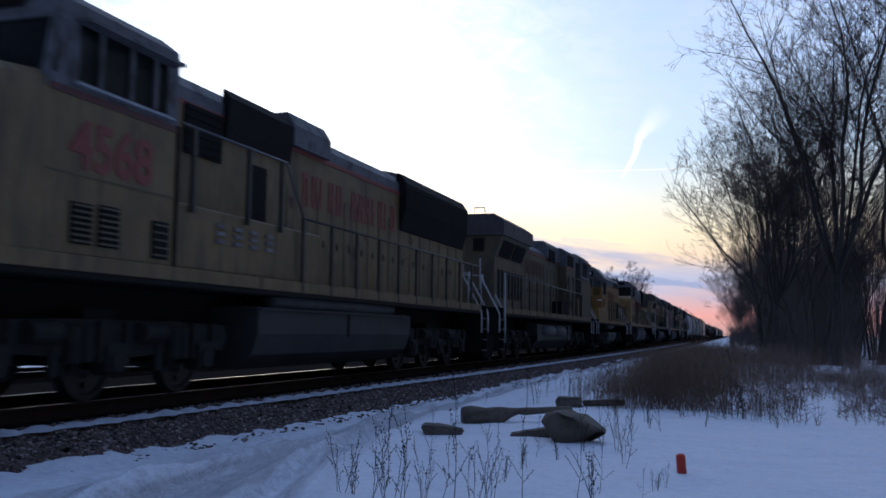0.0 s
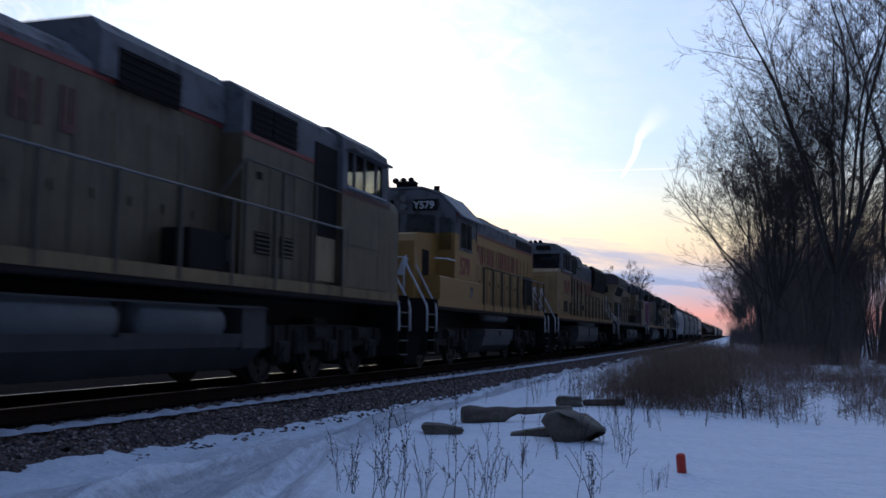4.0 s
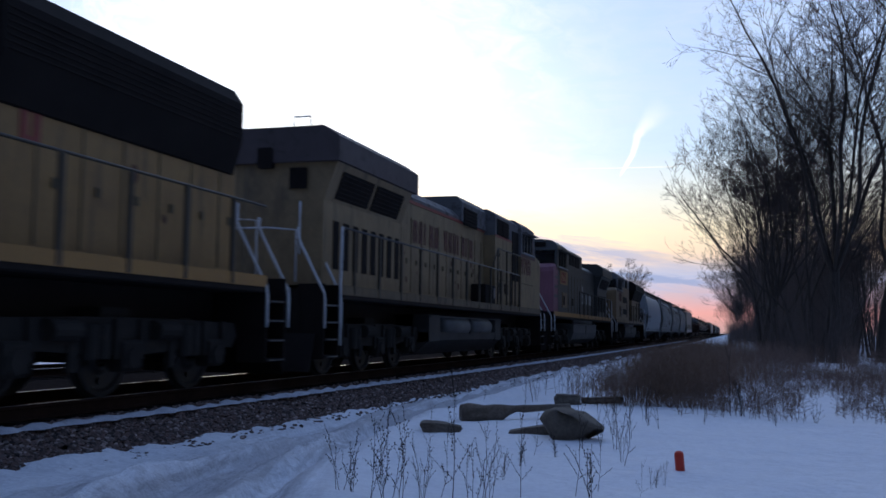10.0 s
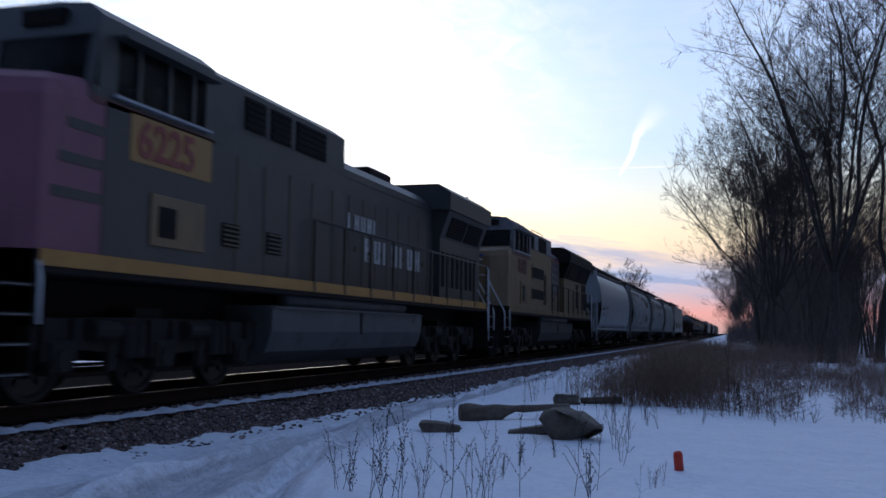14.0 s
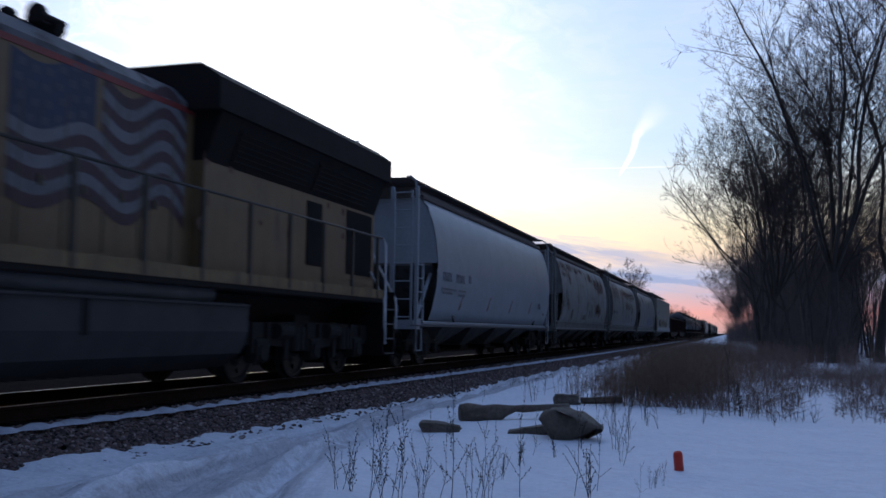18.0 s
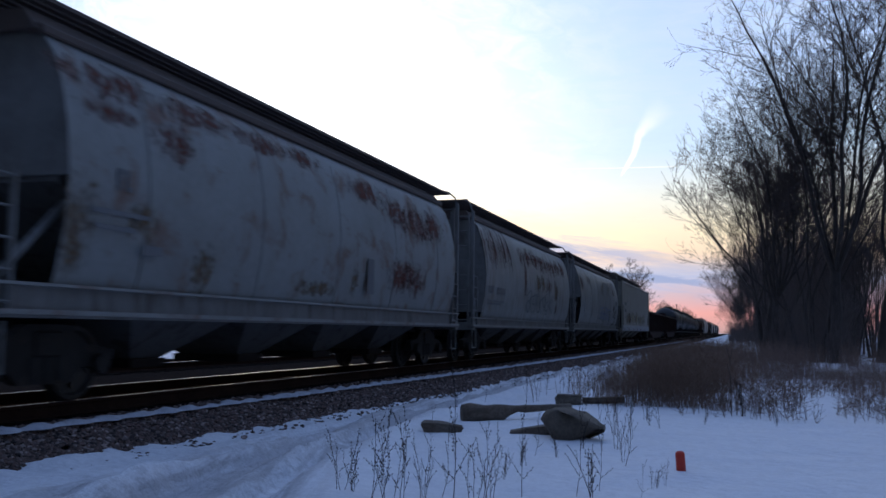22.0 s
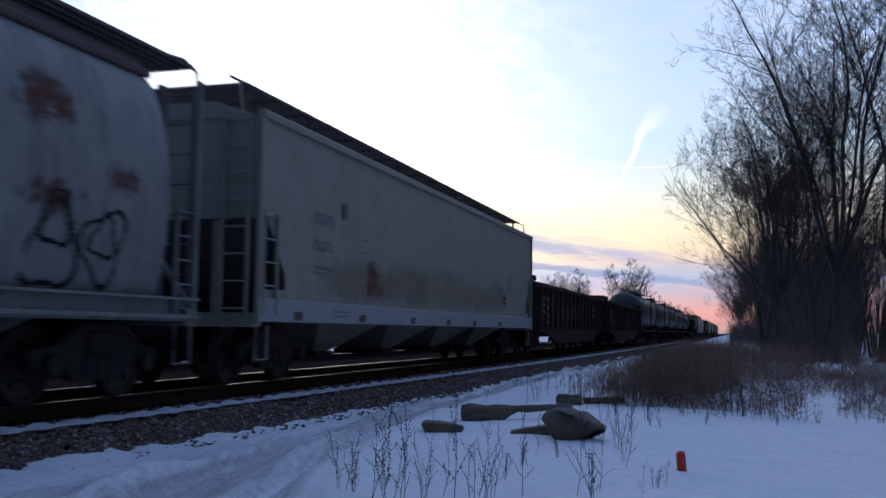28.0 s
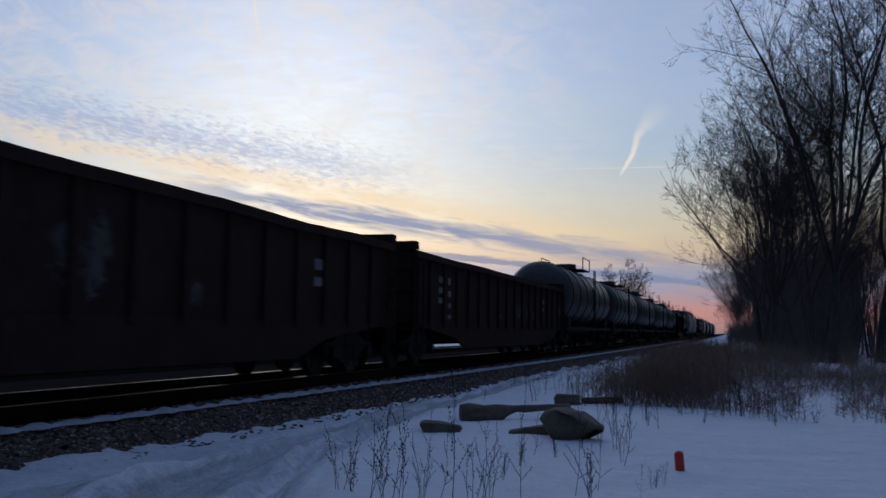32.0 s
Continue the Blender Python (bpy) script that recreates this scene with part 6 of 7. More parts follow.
H4 = round_hopper("hopper_car", "pale covered hopper car with welded seams, rust spots and scrawl", 214.3, 19.08, PALE_CAR, END_CAR, dict(in0=1.58, in1=0.95, w0=1.0, walk=4.61, ribs=6, sill=1.3))

marks(H1, [(2.48, 2.15, 0.9, 0.22), (3.7, 2.15, 1.0, 0.22), (4.95, 2.2, 0.2, 0.2), (2.4, 1.92, 1.3, 0.05), (3.9, 1.92, 0.7, 0.05), (2.4, 1.82, 0.9, 0.05), (3.9, 1.80, 0.6, 0.05), (14.9, 1.72, 0.25, 0.2), (15.6, 1.5, 0.2, 0.08)], 1.612, MARK)
SMEARS = ((4.3, 1.45), (7.35, 1.48), (10.3, 1.48), (13.4, 1.52))
marks(H2, [(2.75, 2.5, 0.5, 0.26), (3.3, 1.78, 0.4, 0.12), (2.3, 2.2, 1.1, 0.06), (2.35, 2.02, 0.8, 0.06), (10.75, 1.6, 0.32, 0.7)], 1.632, MARK)
marks(H3, [(2.12, 2.02, 0.8, 0.22), (3.15, 2.02, 1.2, 0.22), (2.1, 1.78, 2.0, 0.05), (2.1, 1.69, 1.5, 0.05)], 1.605, MARK)
marks(H4, [(12.6, 3.0, 1.6, 0.75), (9.9, 2.9, 1.8, 0.75)], 1.632, PALE_CAR, "painted_out_panel")
for y, z in SMEARS:
    shell_paint(H1, y, y + 0.36, z, z + 0.44, lambda a, b: 0.0 < a - 0.5 * b < 0.13 + 0.03 * math.sin(b * 17), SMEAR, "rust_smear", 0.02)
# rust along the roof edge, a cloud at the far end, blocks and smears below
for y, z, w, h in ((2.0, 3.62, 2.0, 0.36), (3.9, 3.66, 1.9, 0.32), (5.8, 3.66, 1.5, 0.32), (7.4, 3.7, 1.3, 0.28), (2.2, 3.3, 0.9, 0.24), (3.6, 3.06, 0.75, 0.5), (11.9, 3.15, 1.7, 0.55), (13.3, 3.0, 1.5, 0.7), (14.4, 3.1, 1.4, 0.6), (12.2, 1.7, 1.2, 0.6), (13.1, 1.72, 1.3, 0.62), (10.2, 3.45, 1.5, 0.4)):
    rust_patch(H2, y, z, w, h)
for y, z, w, h in ((1.95, 1.6, 0.4, 0.9), (3.1, 1.95, 0.45, 0.4), (4.6, 1.4, 0.5, 0.6), (7.9, 1.5, 1.3, 0.22), (10.1, 1.6, 0.3, 0.5)):
    rust_patch(H2, y, z, w, h, SMEAR_COAT)
for i in range(14):
    rust_patch(H3, 1.9 + i * 0.26 + 0.1 * math.sin(i * 2.3), 2.75 + 0.35 * math.sin(i * 1.7) ** 2, 0.16 + 0.07 * (i % 3), 1.25 - 0.3 * math.sin(i * 1.1) ** 2)
for i in range(9):
    rust_patch(H3, 6.7 + i * 0.97, 3.2 + 0.07 * math.sin(i), 1.15, 0.52)
for y, z, w, h, m in ((7.1, 2.3, 0.55, 0.95, RUST_COAT), (9.1, 2.4, 0.8, 0.5, SMEAR_COAT), (10.1, 2.42, 0.7, 0.5, SMEAR_COAT), (11.2, 2.38, 0.9, 0.55, RUST_COAT), (12.9, 2.2, 0.7, 0.65, SMEAR_COAT), (13.2, 1.6, 0.5, 0.4, RUST_COAT)):
    rust_patch(H3, y, z, w, h, m)
scrawl(H3, 7.6, 1.55, 5.2, 0.85, 6, 3)
for y, z, w, h in ((14.7, 3.08, 0.85, 0.5), (14.85, 2.15, 0.75, 0.32), (5.0, 3.3, 0.9, 0.5), (2.5, 3.0, 0.7, 0.6), (16.2, 2.5, 0.5, 0.3)):
    rust_patch(H4, y, z, w, h)
scrawl(H4, 8.8, 1.4, 5.2, 0.95, 5, 8)
scrawl(H4, 14.95, 1.25, 1.65, 1.12, 2, 9, BLACK)
scrawl(H4, 9.4, 1.5, 4.0, 0.8, 4, 12, BLUE_LETTER)


def flat_hopper():
    """Straight-sided covered hopper with cut-out end panels."""
    L = 21.4
    root = vehicle("hopper_car", "off-white straight-sided covered hopper car", "hopper car", 233.38, "covered hoppers")
    e0, e1 = 0.8, L - 0.18
    W, zb, zt = 1.57, 1.02, 4.16
    # side sheet with a triangular opening at each end
    for s in (-1, 1):
        bm = bmesh.new()
        prism_x(bm, [(e0, zb), (e1, zb), (e1, 1.50), (e1 - 0.95, 1.52), (e1 - 0.95, 1.75), (e1 - 0.12, 2.75), (e1, 2.8), (e1, zt), (e0, zt), (e0, 2.8), (e0 + 0.2, 2.75), (e0 + 0.95, 1.75), (e0 + 0.95, 1.52), (e0, 1.50)], min(s * W, s * (W - 0.04)), max(s * W, s * (W - 0.04)))
        bmesh.ops.recalc_face_normals(bm, faces=bm.faces)
        part("side_sheet", bm, CREAM_CAR, root)
        part("side_sill", boxes([(s * W, s * (W + 0.05), e0, e1, zb - 0.02, zb + 0.35, 0.01)]), WHITE_CAR, root)
        part("top_chord", boxes([(s * (W - 0.06), s * (W + 0.06), e0, e1, zt, zt + 0.14, 0.02)]), CREAM_CAR, root)
        for y in (e0 + 0.03, e1 - 0.03):
            part("corner_post", boxes([(s * (W - 0.02), s * (W + 0.04), y - 0.06, y + 0.06, 0.95, zt + 0.1)]), CREAM_CAR, root)
        for y in (2.0, 4.85, 7.9, 10.65, 13.2, 16.2):
            part("jacking_pad", boxes([(s * (W + 0.05), s * (W + 0.06), y, y + 0.3, zb + 0.02, zb + 0.16)]), RUST_PATCH, root)
    bm = bmesh.new()
    prism_y(bm, [(-W, zt + 0.02), (W, zt + 0.02), (0.75, 4.46), (-0.75, 4.46)], e0, e1)
    part("roof", bm, CREAM_CAR, root)
    for face, y in ((1, e0), (-1, e1)):
        bm = bmesh.new()
        prism_x(bm, [(y + face * 0.02, 2.6), (y + face * 2.6, 1.15), (y + face * 2.8, 1.2), (y + face * 0.1, 2.75)], -1.46, 1.46)
        bmesh.ops.recalc_face_normals(bm, faces=bm.faces)
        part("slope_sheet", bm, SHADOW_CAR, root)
        part("end_sheet", boxes([(-W + 0.03, W - 0.03, y + face * 0.02, y + face * 0.08, 2.6, zt + 0.02)]), CREAM_CAR, root)
        part("end_beam", boxes([(-1.5, 1.5, y + face * 0.02, y + face * 0.25, 0.92, 1.14)]), CREAM_CAR, root)
        part("end_sill", boxes([(-0.35, 0.35, y - face * 0.05, y + face * 3.0, 0.72, 1.1)]), BLACK, root)
        for x in (-0.8, 0.8):
            part("side_brace", boxes([(x - 0.05, x + 0.05, y + face * 0.05, y + face * 0.14, 1.1, 2.65)]), CREAM_CAR, root)
        ladder(root, 0.95, 1.4, y - face * 0.03, y - face * 0.03, 1.1, 4.2, CREAM_CAR, 8)
        ladder(root, W + 0.04, W + 0.04, y + face * 0.1, y + face * 0.55, 1.1, 2.7, CREAM_CAR, 5)
        for s in (-1, 1):
            bm = bmesh.new()
            tube(bm, [(s * 1.5, y + face * 0.12, 0.95), (s * 1.5, y + face * 0.12, 0.42), (s * 1.5, y + face * 0.5, 0.42), (s * 1.5, y + face * 0.5, 0.95)], 0.025, 6)
            part("sill_step", bm, CREAM_CAR, root)
            bm = bmesh.new()
            tube(bm, [(s * 1.3, y - face * 0.1, 4.2), (s * 1.25, y - face * 0.15, 4.72), (s * 1.05, y - face * 0.1, 4.82), (s * 1.05, y + face * 0.5, 4.82)], 0.022, 6)
            part("roof_grab", bm, CREAM_CAR, root)
    roof_walk(root, e0 + 0.3, e1 + 0.2, 4.79, ROOFWALK, 1.05, True)
    for i in range(9):
        y = e0 + 0.5 + (e1 - e0 - 1.0) * i / 8
        for s in (-1, 1):
            part("walk_bracket", boxes([(s * 0.98, s * 1.03, y - 0.03, y + 0.03, 4.22, 4.80)]), ROOFWALK, root)
    for i in range(3):
        y = e0 + (e1 - e0) * (i + 0.5) / 3
        part("hatch", boxes([(-0.4, 0.4, y - 2.4, y + 2.4, 4.45, 4.56, 0.02)]), CREAM_CAR, root)
    bays(root, e0 + 1.2, e1 - 1.2, 4, CREAM_CAR)
    marks(root, [(2.86, 2.74, 1.0, 0.2), (2.8, 2.26, 0.9, 0.2), (2.8, 1.95, 0.9, 0.05), (2.8, 1.85, 0.8, 0.05)], W + 0.002, MARK)
    marks(root, [(17.5, 2.60 - 0.095 * i, (0.5, 0.62, 0.4, 0.58, 0.6, 0.45)[i], 0.05) for i in range(6)], W + 0.002, MARK)
    part("notice", boxes([(W, W + 0.006, 16.95, 17.3, 1.72, 1.98)]), GRILLE, root, "small dark notice panel")
    part("notice_edge", boxes([(W + 0.006, W + 0.009, 17.05, 17.2, 1.8, 1.92)]), FLAG_WHITE, root)
    car_truck(root, 2.3)
    car_truck(root, L - 2.3)
    coupler(root, 0.0, 1)
    coupler(root, L, -1)
    return root


H5 = flat_hopper()
for y, z, w, h, m in ((5.35, 1.62, 0.55, 0.6, RUST_COAT), (5.2, 1.58, 0.95, 0.3, RUST_COAT), (3.5, 1.45, 3.4, 0.75, TAN_COAT), (6.2, 1.45, 3.6, 0.85, TAN_COAT), (9.2, 1.45, 3.4, 0.9, TAN_COAT), (12.0, 1.45, 3.6, 0.7, TAN_COAT), (15.0, 1.5, 2.2, 0.8, TAN_COAT)):
    rust_patch(H5, y, z, w, h, m, x=1.573 if m is TAN_COAT else 1.577)
marks(H5, [(4.95, 2.62, 0.22, 0.03), (4.9, 2.38, 0.28, 0.03), (3.6, 1.2, 0.8, 0.025), (3.6, 1.12, 0.7, 0.025), (4.0, 2.95, 0.16, 0.3)], 1.622, MARK, "stencil_bar")


def gondola(start, L, zt, label, load=False):
    """Brown steel gondola with outside posts, rim and end walls."""
    root = vehicle("gondola", label, "gondola car", start, "gondolas")
    e0, e1 = 0.72, L - 0.72
    W = 1.45
    for s in (-1, 1):
        part("side_sheet", boxes([(s * W, s * (W - 0.04), e0, e1, 0.95, zt)]), BROWN_CAR, root)
        # a battered rim and a fish-bellied sill
        bm = bmesh.new()
        rim = []
        for i in range(41):
            y = e0 + (e1 - e0) * i / 40
            dz, dx = 0.03 * noise.noise((y * 0.35, start, 1.0)) + 0.012 * noise.noise((y * 1.7, start, 5.0)), 0.03 * noise.noise((y * 0.6, start, 9.0))
            rim.append([(s * (W - 0.06) + dx, y, zt - 0.04), (s * (W + 0.12) + dx, y, zt - 0.04 + dz), (s * (W + 0.12) + dx, y, zt + 0.12 + dz), (s * (W - 0.06) + dx, y, zt + 0.14 + dz)])
        loft(bm, rim)
        bmesh.ops.recalc_face_normals(bm, faces=bm.faces)
        part("top_rim", bm, BROWN_CAR, root)
        bm = bmesh.new()
        prism_x(bm, [(e0 + 0.6, 0.98), (e0 + 3.4, 0.72), (e0 + 4.6, 0.40), (e1 - 4.6, 0.40), (e1 - 3.4, 0.72), (e1 - 0.6, 0.98), (e1 - 0.6, 1.03), (e0 + 0.6, 1.03)], min(s * (W - 0.02), s * (W + 0.035)), max(s * (W - 0.02), s * (W + 0.035)))
        bmesh.ops.recalc_face_normals(bm, faces=bm.faces)
        part("side_sill", bm, BROWN_CAR, root)
        n = 17
        for i in range(n + 1):
            y = e0 + 0.1 + (e1 - e0 - 0.2) * i / n
            bm = bmesh.new()
            prism_x(bm, [(y - 0.08, 0.95), (y + 0.08, 0.95), (y + 0.06, zt), (y - 0.06, zt)], min(s * W, s * (W + 0.07)), max(s * W, s * (W + 0.07)))
            part("side_post", bm, BROWN_CAR, root)
    for face, y in ((1, e0), (-1, e1)):
        part("end_wall", boxes([(-W, W, y, y + face * 0.12, 0.9, zt + 0.28)]), BROWN_CAR, root)
        part("end_rim", boxes([(-W - 0.1, W + 0.1, y - face * 0.05, y + face * 0.17, zt + 0.141, zt + 0.34, 0.02)]), BROWN_CAR, root)
        for k in range(3):
            part("end_rib", boxes([(-W, W, y - face * 0.06, y, 1.3 + 0.5 * k, 1.45 + 0.5 * k)]), BROWN_CAR, root)
        ladder(root, 1.57, 1.57, y + face * 0.1, y + face * 0.5, 0.6, zt - 0.1, BROWN_CAR, 6)
        bm = bmesh.new()
        box(bm, -1.2, -1.1, y - face * 0.12, y - face * 0.06, zt - 0.3, zt + 0.55)
        part("hand_brake", bm, BLACK, root)
    part("floor", boxes([(-W + 0.04, W - 0.04, e0, e1, 0.95, 1.05), (-0.4, 0.4, 0.5, L - 0.5, 0.66, 0.95)]), BROWN_CAR, root)
    car_truck(root, 2.2)
    car_truck(root, L - 2.2)
    coupler(root, 0.0, 1)
    coupler(root, L, -1)
    return root


G1 = gondola(254.75, 21.05, 2.62, "dark oxide-brown steel gondola with faded white lettering")
G2 = gondola(275.8, 21.7, 2.62, "plain dark brown steel gondola with side posts")
G_MARKS = [(2.78, 2.10, 0.34, 0.16), (2.78, 1.84, 0.34, 0.14), (2.78, 1.58, 0.34, 0.14), (3.6, 2.08, 0.22, 0.18), (3.6, 1.76, 0.26, 0.16), (3.6, 1.48, 0.26, 0.12), (3.62, 1.2, 0.26, 0.1), (16.4, 1.95, 0.34, 0.2), (16.4, 1.66, 0.34, 0.16)]
for g in (G1, G2):
    marks(g, G_MARKS, 1.456, FADED, "faded_mark")


def worn_patch(root, y, z, w, h, seed, x=1.453):
    """A ragged pale patch of worn paint on a flat side."""
    v, f, cell = [], [], 0.045
    for i in range(int(w / cell)):
        for j in range(int(h / cell)):
            u, t = (i + 0.5) * cell / w * 2 - 1, (j + 0.5) * cell / h * 2 - 1
            if u * u + t * t < 0.55 + 0.9 * noise.noise((i * 0.35 + seed, j * 0.16, seed)) + 0.5 * noise.noise((i * 0.9, j * 0.5, seed)):
                k, a, b = len(v), y + i * cell, z + j * cell
                v += [(x, a, b), (x, a + cell, b), (x, a + cell, b + cell), (x, a, b + cell)]
                f.append((k, k + 1, k + 2, k + 3))
    if f:
        raw("worn_patch", v, f, WORN, root)


WORN = surface("pale_worn_paint", (0.085, 0.078, 0.075), (0.05, 0.04, 0.036), dirt=(0.03, 0.02, 0.017), dirt_amount=0.5, rough=0.85, grain=0.3, scale=14)
for i, (y, z, w, h) in enumerate(((1.7, 1.45, 0.85, 0.85), (4.35, 1.5, 0.55, 0.75), (5.7, 1.35, 0.5, 0.6), (7.2, 1.3, 0.5, 0.7), (8.25, 1.3, 0.5, 0.75), (9.6, 1.25, 0.6, 1.0), (10.1, 1.2, 0.6, 1.1), (12.3, 1.2, 0.5, 0.4))):
    worn_patch(G1, y, z, w, h, i * 2.7 + 1)
    worn_patch(G2, 21.7 - y, z, w * 0.7, h * 0.6, i * 3.1 + 40)


def tank_car(start, L, mat, label):
    """Cylinder on saddles with strap bands, dome platform and end ladders."""
    root = vehicle("tank_car", label, "tank car", start, "tank cars")
    R, zc = 1.52, 2.62
    bm = bmesh.new()
    k = 32
    prof = [(1.05, 0.3), (1.12, 0.62), (1.3, 0.88), (1.6, 1.0), (L - 1.6, 1.0), (L - 1.3, 0.88), (L - 1.12, 0.62), (L - 1.05, 0.3)]
    loft(bm, [[(R * s * math.cos(2 * math.pi * j / k), y, zc + R * s * math.sin(2 * math.pi * j / k)) for j in range(k)] for y, s in prof])
    bmesh.ops.recalc_face_normals(bm, faces=bm.faces)
    smooth(part("tank", bm, mat, root))
    for i in range(7):
        y = 1.9 + (L - 3.8) * i / 6
        bm = bmesh.new()
        rings = [[((R + d) * math.cos(2 * math.pi * j / k), yy, zc + (R + d) * math.sin(2 * math.pi * j / k)) for j in range(k)] for yy, d in ((y - 0.06, -0.01), (y - 0.05, 0.03), (y + 0.05, 0.03), (y + 0.06, -0.01))]
        loft(bm, rings, cap=False)
        part("strap_band", bm, BLACK, root)
    bm = bmesh.new()
    drum(bm, (0, L / 2, zc + R + 0.1), "z", 0.55, 0.5, 20)
    part("manway", bm, mat, root)
    part("platform", boxes([(-1.1, 1.1, L / 2 - 1.2, L / 2 + 1.2, zc + R - 0.02, zc + R + 0.03)]), BLACK, root)
    for s in (-1, 1):
        for yy in (L / 2 - 1.2, L / 2 + 1.2):
            bm = bmesh.new()
            tube(bm, [(s * 1.1, yy, zc + R), (s * 1.1, yy, zc + R + 0.62)], 0.03, 6)
            part("platform_post", bm, BLACK, root)
        bm = bmesh.new()
        tube(bm, [(s * 1.1, L / 2 - 1.2, zc + R + 0.62), (s * 1.1, L / 2 + 1.2, zc + R + 0.62)], 0.025, 6)
        part("platform_rail", bm, BLACK, root)
        ladder(root, s * 1.55, s * 1.55, L / 2 - 0.25, L / 2 + 0.25, 1.1, zc + R, BLACK, 7)
        part("side_sill", boxes([(s * 1.25, s * 1.4, 0.8, L - 0.8, 0.95, 1.12)]), BLACK, root)
    for y in (2.2, L - 2.2):
        part("saddle", boxes([(-1.3, 1.3, y - 0.4, y + 0.4, 0.8, 1.55)]), BLACK, root)
    part("centre_sill", boxes([(-0.35, 0.35, 0.5, L - 0.5, 0.75, 1.12)]), BLACK, root)
    car_truck(root, 2.2)
    car_truck(root, L - 2.2)
    coupler(root, 0.0, 1)
    coupler(root, L, -1)
    return root


place = 297.5
for i in range(5):
    tank_car(place, 17.6, TANK_CAR, "black cylindrical tank car with strap bands and dome platform")
    place += 17.6
NEAR_END = len(WHEELS)
for i in range(17):
    kind = "BTHHBTTHBHTTHBTHT"[i]
    if kind == "T":
        tank_car(place, 17.6, TANK_CAR, "dark tank car far down the train")
        place += 17.6
    elif kind == "H":
        round_hopper("hopper_car", "grey covered hopper car far down the train", place, 18.3, PALE_CAR, PALE_CAR, dict())
        place += 18.3
    else:
        gondola(place, 18.6, 3.2, "dark brown high-sided gondola far down the train")
        place += 18.6


# ---- vegetation ----
TWIG_DARK = surface("grey_brown_twig", (0.085, 0.068, 0.064), (0.12, 0.096, 0.086), rough=0.9, spec=0.15)


class Sticks:
    """Many thin tapered sticks gathered into one mesh."""

    def __init__(self):
        self.v, self.f = [], []

    def stick(self, a, b, ra, rb, k=3):
        d = Vector(b) - Vector(a)
        if d.length < 1e-5:
            return
        d.normalize()
        u = d.orthogonal().normalized()
        w = d.cross(u)
        base = len(self.v)
        for p, r in ((a, ra), (b, rb)):
            for j in range(k):
                an = 2 * math.pi * j / k
                q = Vector(p) + (u * math.cos(an) + w * math.sin(an)) * r
                self.v.append((q.x, q.y, q.z))
        for j in range(k):
            j2 = (j + 1) % k
            self.f.append((base + j, base + j2, base + k + j2, base + k + j))

    def bud(self, p, r):
        base = len(self.v)
        x, y, z = p
        self.v += [(x + r, y, z), (x - r * 0.6, y + r * 0.8, z), (x - r * 0.6, y - r * 0.8, z), (x, y, z + r * 1.5), (x, y, z - r)]
        self.f += [(base, base + 1, base + 3), (base + 1, base + 2, base + 3), (base + 2, base, base + 3), (base + 1, base, base + 4), (base + 2, base + 1, base + 4), (base, base + 2, base + 4)]


FINE = [1.0]  # thickness of the last twigs
CROWN = [0.0, 0.0, 0.0]  # half width, middle height and half height of the crown being grown


def grow(wood, twigs, p, d, length, r, level, rng, pull):
    """One limb that bends as it goes and sends out shorter and shorter shoots."""
    step = (1.0, 0.7, 0.5, 0.4, 0.34)[level]
    n = max(2, int(length / step))
    step = length / n
    for i in range(n):
        u = (i + 1) / n
        k = (0.08, 0.10, 0.10, 0.07, 0.05)[level]
        d = (d + Vector((rng.gauss(0, k), rng.gauss(0, k), rng.gauss(0, k * 0.8))) + Vector((pull[0], pull[1], (0.03, 0.05, 0.06, 0.05, 0.04)[level]))).normalized()
        q = p + d * step
        if CROWN[0] and ((q.x / CROWN[0]) ** 2 + (q.y / CROWN[0]) ** 2 + ((q.z - CROWN[1]) / CROWN[2]) ** 2) > rng.uniform(0.88, 1.12):
            return
        r2 = max(r * (1 - 0.85 / (n - i + 0.6)) if u > 0.5 else r * 0.95, 0.0044 * FINE[0])
        (wood if level < 2 else twigs).stick(p, q, r, r2, (7, 5, 4, 3, 3)[level])
        p, r = q, r2
        if level < 4 and u > (0.22, 0.18, 0.12, 0.1)[level]:
            for _ in range(2 if rng.random() < (0.42, 0.55, 0.8, 0.8)[level] else 1):
                side = d.orthogonal()
                side.rotate(Matrix.Rotation(rng.uniform(0, 2 * math.pi), 3, d))
                nd = (d + side * (rng.uniform(0.4, 0.85) if level < 2 else rng.uniform(0.3, 0.62))).normalized()
                ln = length * (1.06 - u) * rng.uniform(0.28, 0.55) + (0.7, 0.6, 0.42, 0.28)[level]
                if ln > 0.22:
                    grow(wood, twigs, p.copy(), nd, ln, max(r * rng.uniform(0.28, 0.46), 0.0062 * FINE[0]), level + 1, rng, pull)


